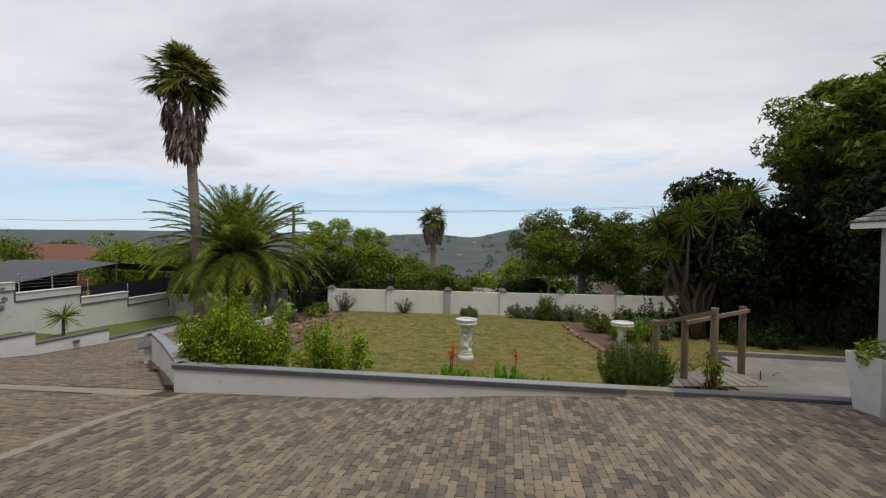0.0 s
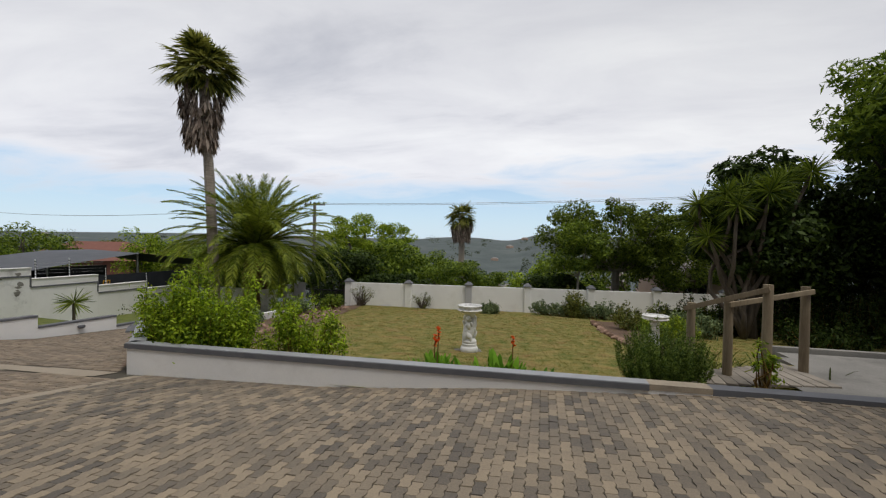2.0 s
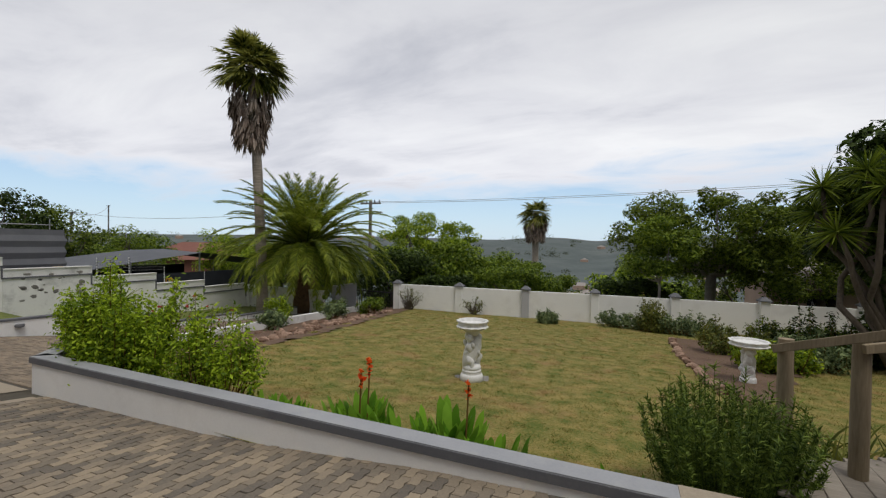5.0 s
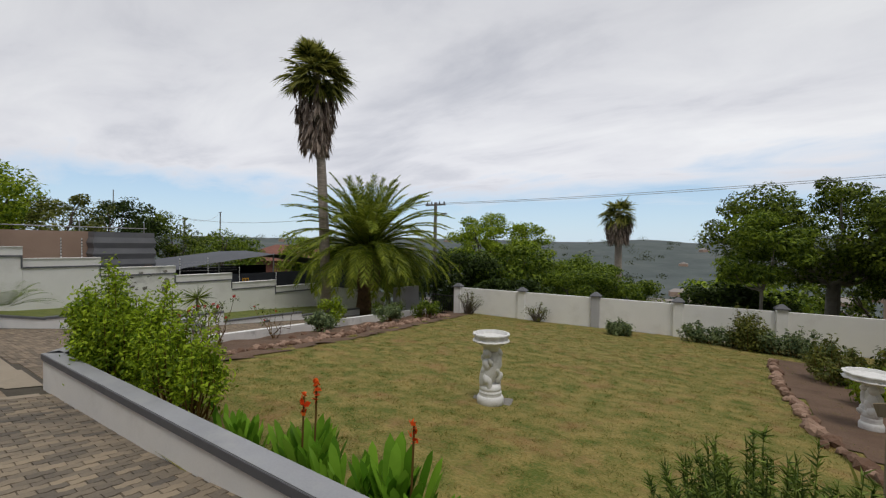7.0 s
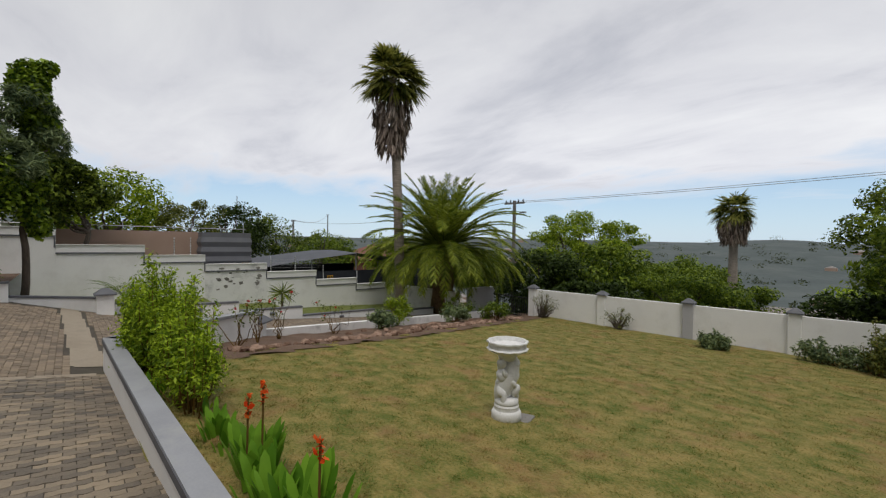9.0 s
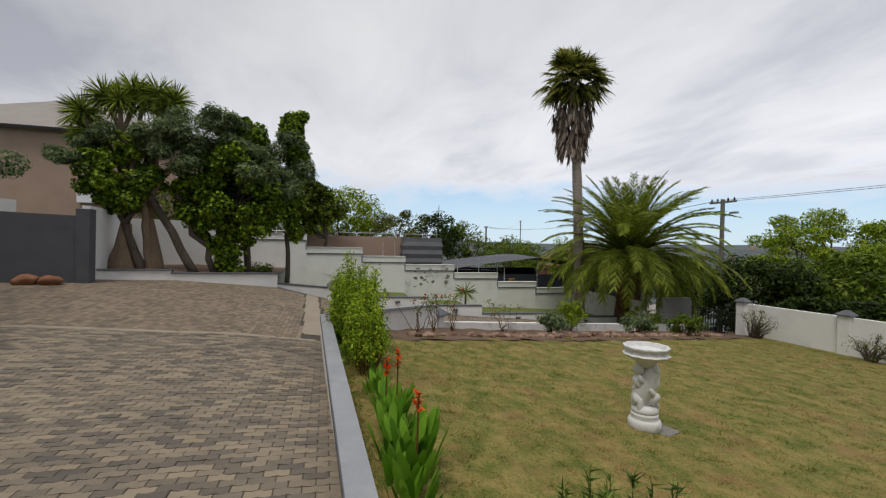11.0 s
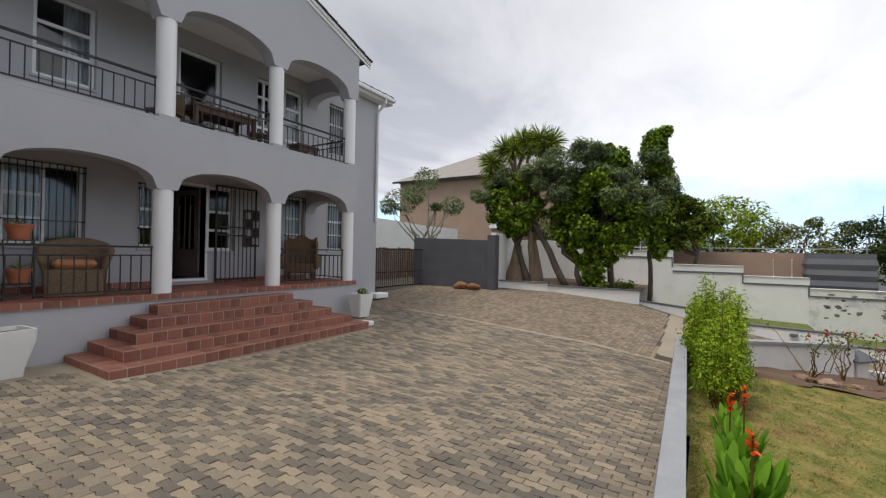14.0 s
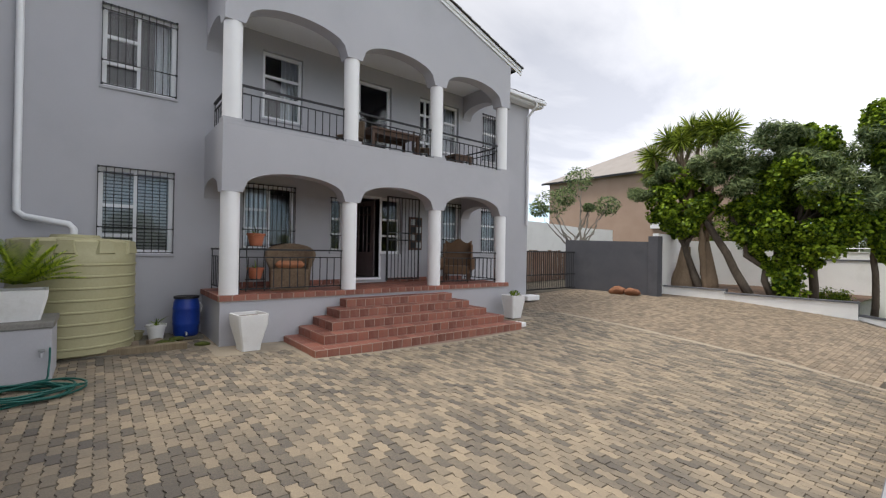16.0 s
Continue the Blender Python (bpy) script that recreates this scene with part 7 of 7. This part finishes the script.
# porch and balcony furniture
def armchair(name, m, label, mat, wing_back):
    c = empty(name, m, label, "armchair")
    q = 1.0 if wing_back else 0.82
    part("seat", Mesh().box(-0.34 * q, -0.32, 0.2, 0.34 * q, 0.3, 0.42, None, 0.03), mat, c)
    for s in (-1, 1) if wing_back else ():
        part("armrest", Mesh().box(s * 0.4 * q - 0.06, -0.34, 0.12 if not wing_back else 0.3, s * 0.4 * q + 0.06, 0.32, 0.64, None, 0.045), mat, c)
    if wing_back:
        g = Mesh()
        xs = np.linspace(-0.36, 0.36, 13)
        for x in xs:
            h = 1.08 + 0.06 * math.cos(x * 14)
            g.v += [(x, -0.34, 0.3), (x, -0.26, 0.3), (x, -0.36, h), (x, -0.45, h)]
        g.f += [(4 * i + a, 4 * i + b, 4 * i + 4 + b, 4 * i + 4 + a) for i in range(12) for a, b in ((0, 1), (1, 2), (2, 3), (3, 0))] + [(0, 3, 2, 1), (48, 49, 50, 51)]
        part("backrest", g, mat, c, smooth=True)
        for s in (-1, 1):
            part("wing", Mesh().box(s * 0.36 - 0.035, -0.36, 0.6, s * 0.36 + 0.035, -0.1, 1.0, None, 0.03), mat, c)
            for yy in (-0.3, 0.26):
                part("leg", Mesh().tube([(s * 0.3, yy, 0), (s * 0.31, yy, 0.12), (s * 0.3, yy, 0.3)], [0.02, 0.03, 0.035], 8), DARK_WOOD, c, smooth=True)
    else:
        g = Mesh()
        n = 25
        for i in range(n):
            u = 2 * i / (n - 1) - 1
            a = math.pi * (1.5 + 0.62 * u)
            h = 0.9 - 0.26 * abs(u) ** 1.8
            for r, z in ((0.36, 0.02), (0.38, 0.4), (0.45, h - 0.1), (0.47, h - 0.03), (0.44, h), (0.39, h - 0.02), (0.34, h - 0.12), (0.32, 0.4), (0.32, 0.02)):
                g.v.append((r * 1.02 * math.cos(a), r * 0.95 * math.sin(a) + 0.02, z))
        g.f = [(9 * i + j, 9 * i + 9 + j, 9 * i + 9 + (j + 1) % 9, 9 * i + (j + 1) % 9) for i in range(n - 1) for j in range(9)] + [tuple(range(9)), tuple(range(9 * n - 1, 9 * n - 10, -1))]
        part("backrest", g, mat, c, smooth="all")
        part("skirt", Mesh().box(-0.34, -0.1, 0.0, 0.34, 0.36, 0.4, None, 0.02), mat, c)
        part("cushion", Mesh().box(-0.26, -0.24, 0.425, 0.26, 0.33, 0.55, None, 0.05), CUSHION, c, "orange cotton cushion")
    return c


armchair("wicker_armchair", pose(1.42, -1.15, FLOOR, 0, 0, -20), "brown wicker tub chair with orange cushion", WICKER, False)
armchair("wing_chair", pose(-3.02, -1.3, FLOOR, 0, 0, -46), "worn brown wingback chair on the porch", UPHOLSTERY, True)
stand = empty("plant_stand", (2.12, -0.95, FLOOR), "black wire plant stand with clay pots", "plant stand")
for s in (-1, 1):
    part("leg", Mesh().tube([(0.16 * s, 0, 0), (0.14 * s, 0, 0.4), (0.16 * s, 0, 0.82)], 0.009, 6), IRON, stand)
for z in (0.22, 0.82):
    part("ring_shelf", Mesh().lathe([(0.0, z), (0.17, z), (0.17, z + 0.012), (0.0, z + 0.012)], 20), IRON, stand)
round_pot("clay_pot", 2.12, -0.95, FLOOR + 0.835, 0.15, 0.22, CLAY_POT, "orange clay pot with a flowering plant", 14)
round_pot("clay_pot", 2.12, -0.95, FLOOR + 0.235, 0.14, 0.2, CLAY_POT, "orange clay pot with a trailing plant", 14)
round_pot("clay_pot", 2.35, -1.75, FLOOR, 0.13, 0.4, DARK_GREY, "tall dark pot with green strappy plant", 18)


def slat_table(name, x, y, z, w, d, h, label):
    t = empty(name, (x, y, z), label, "table")
    for k in range(5):
        part("slat", Mesh().box(-w / 2, -d / 2 + k * d / 5 + 0.005, h - 0.04, w / 2, -d / 2 + (k + 1) * d / 5 - 0.005, h), DARK_WOOD, t)
    for sx in (-1, 1):
        for sy in (-1, 1):
            part("leg", Mesh().box(sx * (w / 2 - 0.06) - 0.03, sy * (d / 2 - 0.06) - 0.03, 0, sx * (w / 2 - 0.06) + 0.03, sy * (d / 2 - 0.06) + 0.03, h - 0.04), DARK_WOOD, t)
    for sy in (-1, 1):
        part("apron", Mesh().box(-w / 2 + 0.1, sy * (d / 2 - 0.06) - 0.012, h - 0.14, w / 2 - 0.1, sy * (d / 2 - 0.06) + 0.012, h - 0.041), DARK_WOOD, t)
    return t


BF = BALC - 0.08
slat_table("balcony_table", -0.85, -1.25, BF, 1.3, 0.7, 0.66, "dark slatted wooden balcony table")
slat_table("side_table", -2.95, -1.2, BF, 0.6, 0.45, 0.45, "small dark wooden side table on the balcony")


def patio_chair(x, y, rz, label):
    c = empty("balcony_chair", pose(x, y, BF, 0, 0, rz), label, "chair", group="chairs on the balcony")
    part("seat", Mesh().box(-0.22, -0.22, 0.4, 0.22, 0.22, 0.44, None, 0.01), WICKER, c)
    part("backrest", Mesh().box(-0.22, -0.24, 0.45, 0.22, -0.2, 0.82, None, 0.01), WICKER, c)
    for sx in (-1, 1):
        for sy in (-1, 1):
            part("leg", Mesh().box(sx * 0.19 - 0.02, sy * 0.19 - 0.02, 0, sx * 0.19 + 0.02, sy * 0.19 + 0.02, 0.4), DARK_WOOD, c)


patio_chair(0.12, -1.3, -60, "brown woven balcony chair by the table")
patio_chair(-1.75, -1.2, 60, "brown woven balcony chair by the table")

# gate, rusty sheet fence behind
gate = empty("driveway_gate", (-9.2, -3, 0.15), "black iron driveway gate with vertical bars", "gate")
gz0, gz1 = 0.25, 1.72
part("gate_frame", local(Mesh().box(-10.9, -3.02, gz0, -7.3, -2.98, gz0 + 0.05).box(-10.9, -3.02, gz1 - 0.05, -7.3, -2.98, gz1).box(-10.9, -3.02, gz0 + 0.55, -7.3, -2.98, gz0 + 0.59)
                         .box(-10.9, -3.03, gz0 - 0.1, -10.85, -2.97, gz1 + 0.05).box(-7.35, -3.03, gz0 + 0.051, -7.3, -2.97, gz1 - 0.051), gate), IRON, gate)
for i in range(1, 30):
    x = -10.87 + i * 0.12
    part("gate_bar", local(Mesh().box(x - 0.009, -3.009, gz0 + 0.051, x + 0.009, -2.991, gz1 - 0.051), gate), IRON, gate)
fence = empty("rusty_fence", (-10, -6, 0.3), "fence of upright rusty corrugated sheets", "fence")
for i in range(36):
    x = -15.0 + i * 0.2
    h = 1.75 + rng.normal(0, 0.03)
    part("sheet", local(Mesh().box(x, -6.03 + 0.03 * (i % 2), 0.1, x + 0.19, -6.0 + 0.03 * (i % 2), h), fence), RUST, fence)


# ---- beyond the walls ----
tanw = solid("neighbour_wall", Mesh().box(-20.4, 1.0, -2, -20.2, 13.1, 1.86), TAN, "tan plastered neighbour wall with a pipe rail", "wall", "structure")
part("pipe_rail", Mesh().tube([(-20.3, 1.0, 2.05), (-20.3, 13.0, 2.05)], 0.02, 6), STEEL, tanw)
for y in (1.5, 5.2, 8.0, 10.6, 12.9):
    part("rail_post", Mesh().tube([(-20.3, y, 1.85), (-20.3, y, 2.3)], 0.02, 6), STEEL, tanw)
gt = empty("grey_tank", (-19.7, 11.9, -0.6), "dark grey ribbed square plastic tank", "water tank")
g = Mesh()
rings = []
for k in range(12):
    z = 2.45 * k / 11
    w = (1.12 if k % 2 else 1.06) - (0.06 if k == 11 else 0)
    g.v += [(sx * (w - 0.67), sy * w, z) for sx, sy in ((1, -1), (1, 1), (-1, 1), (-1, -1))]
for k in range(11):
    g.f += [(4 * k + j, 4 * k + (j + 1) % 4, 4 * k + 4 + (j + 1) % 4, 4 * k + 4 + j) for j in range(4)]
g.f += [(44, 45, 46, 47), (3, 2, 1, 0)]
part("tank_body", g, TANK_DARK, gt)


def sign(x, y, z, label):
    s = empty("warning_sign", (x, y, z), label, "sign")
    part("plate", Mesh().box(-0.01, -0.17, -0.11, 0.0, 0.17, 0.11), YELLOW_SIGN, s)
    for yy in (-0.08, 0.08):
        part("mark", Mesh().box(0.001, yy - 0.05, -0.06, 0.004, yy + 0.05, 0.06), IRON, s)
    return s


sign(-19.22, 12.7, 0.3, "small yellow warning sign on the tank")
fence2 = empty("electric_fence", (-18.3, 10, 0), "electric fence posts with thin wires above the wall", "fence")
for y, z in ((9.6, 0.83), (10.2, 0.83), (13.6, 0.0), (14.8, 0.0), (16.3, -0.48), (18.3, -0.83), (4.5, 1.86)):
    part("post", local(Mesh().tube([(-18.32, y, z), (-18.35, y, z + 0.75)], 0.018, 6), fence2), TRIM_WHITE, fence2)
    for k in range(6):
        part("insulator", local(Mesh().box(-18.36, y - 0.02, z + 0.1 + 0.11 * k, -18.3, y + 0.02, z + 0.13 + 0.11 * k), fence2), IRON, fence2)
for k in range(4):
    part("wire", local(Mesh().tube([(-18.34, 13.6, 0.2 + 0.13 * k), (-18.34, 16.2, 0.15 + 0.13 * k)], 0.004, 4), fence2), STEEL, fence2)

# carport with shade cloth and dark netting
carport = empty("carport", (-22.5, 17.5, -2.5), "carport with grey shade cloth roof and dark netting", "carport")
cl = lambda g: local(g, carport)
g = Mesh()
n = 10
for i in range(n + 1):
    for j in range(n + 1):
        u, v = i / n, j / n
        x, y = -26 + 6.5 * u, 13.4 + 11.2 * v
        ridge = 1 - abs(2 * v - 1)
        g.v.append((x, y, 0.08 + 0.9 * ridge ** 0.8 * (1 - 0.15 * abs(2 * u - 1)) - 0.1 * math.sin(math.pi * u) * (1 - ridge)))
g.f = [(i * (n + 1) + j, (i + 1) * (n + 1) + j, (i + 1) * (n + 1) + j + 1, i * (n + 1) + j + 1) for i in range(n) for j in range(n)]
part("shade_roof", cl(g), SHADE_CLOTH, carport, smooth="all")
for y in (13.6, 19.0, 24.4):
    for x in (-25.8, -19.7):
        part("post", cl(Mesh().tube([(x, y, -3.2), (x, y, 0.1 if y != 19 else 0.9)], 0.04, 8)), STEEL, carport)
part("netting", cl(Mesh().box(-19.6, 15.9, -2.5, -19.57, 24.4, -0.15)), BLACK_NET, carport, "dark shade netting")
part("back_netting", cl(Mesh().box(-26.0, 13.6, -2.5, -25.97, 22.4, -0.1)), BLACK_NET, carport)
sign(-19.54, 17.3, -0.5, "small yellow warning sign on dark netting")


def house_far(x, y, z, w, d, h, roof_h, wall_mat, roof_mat, label, rot=0.0, windows=3):
    t = empty("house", pose(x, y, z, 0, 0, rot), label, "house")
    part("wall", Mesh().box(-w / 2, -d / 2, -3, w / 2, d / 2, h), wall_mat, t)
    e = 0.5
    r = max(0.0, (w - d) / 2)
    a, b = (w / 2 + e, d / 2 + e)
    g = Mesh().add([(-a, -b, h + 0.01), (a, -b, h + 0.01), (a, b, h + 0.01), (-a, b, h + 0.01), (-r, 0, h + roof_h), (r, 0, h + roof_h)], [(0, 1, 5, 4), (2, 3, 4, 5), (1, 2, 5), (3, 0, 4), (3, 2, 1, 0)])
    part("roof", g, roof_mat, t)
    part("fascia", Mesh().box(-a, b, h - 0.14, a, b + 0.03, h + 0.02).box(a, -b, h - 0.14, a + 0.03, b, h + 0.02), IRON, t)
    for k in range(windows):
        xx = -w / 2 + w * (k + 0.5) / windows
        for s in (-1, 1):
            p = part("window", Mesh().box(xx - 0.6, s * d / 2 - 0.03, h - 1.9, xx + 0.6, s * d / 2 + 0.03, h - 0.7), BLACK_NET, t)
            part("pane", Mesh().box(xx - 0.55, s * d / 2 + s * 0.031, h - 1.85, xx + 0.55, s * d / 2 + s * 0.034, h - 0.75), GLASS, p)
    return t


tan_house = house_far(-32.5, -9.2, 0.5, 12, 14, 7.2, 3.6, TAN, ROOF_PALE, "tall tan neighbour house with hipped roof", 0, 0)
part("air_unit", Mesh().box(6.0, 2.0, 3.0, 6.35, 3.1, 3.6, None, 0.02), COLUMN, tan_house, "white air conditioning unit")
house_far(-58, 47, -4, 16, 10, 2.6, 2.4, ROOF_RED, ROOF_RED, "low house with red brown tiled roof", 35, 0)
house_far(-4.5, 52, -8.5, 12, 8, 3.4, 1.6, TAN, ROOF_PALE, "neighbour house with faded green brown roof", 8, 0)
house_far(11.5, 33, -3.5, 8, 6, 3.6, 1.3, TAN, ROOF_PALE, "pale neighbour house among the trees", 0, 2)

# power poles and lines
def power_pole(x, y, z, top, r, name="power_pole", lamp=True):
    t = empty(name, (x, y, z), "grey timber power pole with crossarm", "power pole")
    part("pole", Mesh().tube([(0, 0, -1), (0, 0, top - z)], [r, r * 0.75], 10), POLE_WOOD, t, smooth=True)
    part("crossarm", Mesh().box(-0.75, -0.05, top - z - 0.2, 0.75, 0.05, top - z - 0.1), POLE_WOOD, t)
    for k in (-0.65, -0.3, 0.3, 0.65):
        part("insulator", Mesh().lathe([(0.03, top - z - 0.1), (0.05, top - z - 0.04), (0.02, top - z + 0.06)], 8, (k, 0, 0)), IRON, t)
    if lamp:
        part("street_lamp", Mesh().tube([(0, 0, top - z - 0.9), (0.5, 0, top - z - 0.75)], 0.025, 6).box(0.45, -0.08, top - z - 0.78, 0.85, 0.08, top - z - 0.68), STEEL, t)
    return t


power_pole(-14.1, 26.6, -3.5, 4.15, 0.13)
power_pole(-58, 30.5, -6, 4.4, 0.16, lamp=False)
power_pole(-120, 66, -10, 9.5, 0.2, lamp=False)


def cable(a, b, sag, r, label):
    a, b = Vector(a), Vector(b)
    solid("overhead_cable", Mesh().tube([a + (b - a) * i / 20 - Vector((0, 0, sag * 4 * (i / 20) * (1 - i / 20))) for i in range(21)], r, 5), CABLE, label, "cable", group="overhead cables")


for dz, dx in ((0.0, 0.0), (-0.08, 0.4)):
    cable((-14.1 + dx, 26.6, 4.1 + dz), (40, 30, 7.2 + dz), 0.9, 0.012, "thin grey overhead cable from the pole")
cable((-14.5, 26.6, 4.1), (-58, 30.5, 4.4), 0.9, 0.018, "thin grey overhead cable between poles")
cable((-58, 30.5, 4.4), (-120, 66, 9.4), 1.2, 0.03, "thin grey overhead cable between poles")
mast = empty("radio_mast", (-62, 24, 2), "thin distant radio mast", "mast")
part("pole", Mesh().tube([(0, 0, -4), (0, 0, 5.6)], 0.06, 6), STEEL, mast)

# bottom gate by the garden wall
bg = empty("garden_gate", (-11, 23.5, -2), "black iron garden gate and railing", "gate")
for i in range(20):
    x = -12.6 + i * 0.14
    part("bar", local(Mesh().box(x - 0.012, 23.3, -2.4, x + 0.012, 23.33, -1.15), bg), IRON, bg)
part("top_rail", local(Mesh().box(-12.7, 23.29, -1.15, -9.95, 23.34, -1.1).box(-12.7, 23.29, -2.05, -9.95, 23.34, -2.0), bg), IRON, bg)
solid("wall_return", Mesh().box(-13.0, 21.6, -3.0, -12.75, 23.4, -0.75), GREY_PAINT, "pale plastered wall end by the garden gate", "wall", "structure")

# trees of the neighbourhood
NEIGHBOURS = [(-21.5, 27, -3.5, 5.2, 2.0, LEAF_MID), (-25, 29, -4, 5.4, 2.2, LEAF_OLIVE), (-19, 29.5, -4, 5.0, 2.0, LEAF_DARK), (-26.5, 26, -3.5, 5.6, 2.2, LEAF_BRIGHT), (-10, 40, -6, 6.6, 2.6, LEAF_MID), (-24, 8.0, -0.8, 5.6, 2.3, LEAF_BRIGHT), (-25, 4.6, -0.8, 5.4, 2.2, LEAF_DARK), (-26, -2.5, 0.0, 5.4, 2.6, LEAF_DARK), (-28, 11.6, -2, 6.0, 2.2, LEAF_OLIVE), (-32, 15.5, -2, 6.2, 2.6, LEAF_SHADED), (-34, 19, -2.5, 6.0, 2.4, LEAF_DARK), (-38, 26, -4, 6.2, 3.0, LEAF_MID),
              (-30, 33, -5, 6.4, 3.2, LEAF_MID), (-24, 34, -5, 5.6, 2.8, LEAF_MID), (-50, 30, -5, 7.2, 3.4, LEAF_DARK), (-60, 60, -8, 8.5, 4.0, LEAF_MID),
              (-44, 55, -8, 8.0, 4.0, LEAF_DARK), (-75, 62, -9, 10, 5, LEAF_OLIVE), (3, 46, -8, 8.5, 4.2, LEAF_MID), (-16, 60, -10, 9.5, 5, LEAF_MID), (-25, 72, -12, 11, 6, LEAF_DARK), (10, 50, -8, 9.5, 5, LEAF_DARK), (17, 40, -5, 8.5, 4.5, LEAF_SHADED), (22, 30, -3, 9, 4.5, LEAF_SHADED), (19, 22, -2, 10, 3.8, LEAF_SHADED), (0.5, 70, -14, 12, 6, LEAF_BRIGHT)]
for x, y, z, h, r, mat in NEIGHBOURS:
    tree("neighbour_tree", x, y, z, h * 0.4, (0, 0, h * 0.68), (r, r, h * 0.34), 40, r * 0.28, 170, r * 0.085, mat, "leafy neighbourhood tree beyond the walls", BARK, 0.16, 2, 0.7, limbs=5)
date_palm(-27, 9.5, -2, 4.0, 0.22, 1.9, 34, "neighbour_palm", "small wind-blown palm beyond the wall")

# far woods and town in the valley, too many to count
pos, woods = [], []
for k in range(900):
    a = rng.uniform(-1.45, 0.6)
    d = math.exp(rng.uniform(math.log(90), math.log(1300)))
    x, y = d * math.sin(a), d * math.cos(a) + 8
    z = float(terrain(x, y))
    s = rng.uniform(2.5, 5.0) * (1 + d / 900)
    woods.append((x, y, z + s * 0.4, s * 1.3, s * 1.3, s * 0.8))
mid = []
for k in range(420):
    a, d = rng.uniform(-1.4, 0.6), rng.uniform(48, 260)
    x, y = d * math.sin(a), d * math.cos(a) + 10
    s = rng.uniform(2.0, 4.2)
    mid.append((x, y, float(terrain(x, y)) + s * 0.5, s * 1.2, s * 1.2, s * 0.9))
solid("valley_woods", clump_leaves(mid, 110, 1.0, 0.6, 0.5), LEAF_DARK, "scattered dark trees down the valley slope", "woods", "stuff")
# these woods get their haze from the leaf colour
solid("far_woods", clump_leaves(woods, 56, 2.6, 0.7, 0.5), HAZE_LEAF, "far haze-tinted woods across the valley", "woods", "stuff")
g = Mesh()
roofs = Mesh()
for k in range(130):
    a = rng.choice([rng.uniform(-1.4, -0.5), rng.uniform(-0.12, 0.22)])
    d = math.exp(rng.uniform(math.log(260), math.log(1250)))
    x, y = d * math.sin(a), d * math.cos(a) + 8
    z = float(terrain(x, y))
    w, dd, h = rng.uniform(5, 9), rng.uniform(4, 7), rng.uniform(3, 5)
    m = pose(x, y, z, 0, 0, rng.uniform(0, 180))
    g.box(-w, -dd, -2, w, dd, h, m)
    roofs.add([m @ Vector(p) for p in ((-w, -dd, h + 0.1), (w, -dd, h + 0.1), (w, dd, h + 0.1), (-w, dd, h + 0.1), (-w * 0.5, 0, h + 3), (w * 0.5, 0, h + 3))], [(0, 1, 5, 4), (2, 3, 4, 5), (1, 2, 5), (3, 0, 4)])
town = solid("far_town", g, TAN, "scattered far houses across the valley", "town", "stuff")
part("roofs", roofs, ROOF_PALE, town, kind="stuff")

# grass blades over the lawn
tufts, per_tuft = 17000, 13
tx, ty = rng.uniform(-9, 8, tufts), 7.1 + 15.6 * rng.uniform(0, 1, tufts) ** 1.7
keep = (ty > front(tx) + 0.22) & (tx > left_edge(ty) - 0.05) & (ty < back_wall(tx) - 0.1)
tx, ty = tx[keep], ty[keep]
reach = 0.03 + 0.003 * (ty - 7)
gx = np.repeat(tx, per_tuft) + rng.normal(0, 1, len(tx) * per_tuft) * np.repeat(reach, per_tuft)
gy = np.repeat(ty, per_tuft) + rng.normal(0, 1, len(tx) * per_tuft) * np.repeat(reach, per_tuft)
tall = np.repeat(rng.uniform(0.5, 1.25, len(tx)), per_tuft)
o = np.stack([gx, gy, lawn_z(gx, gy) - 0.005], 1)
d = unit(rng.normal(0, 0.6, o.shape) * (1, 1, 0.1) + (0, 0, 1.0))
part("grass", blades(o, d, rng.uniform(0.04, 0.09, len(o)) * tall, 0.008 + 0.0004 * (gy - 7), 0.45, 1, rng.normal(size=o.shape)), GRASS, lawn, kind="stuff")
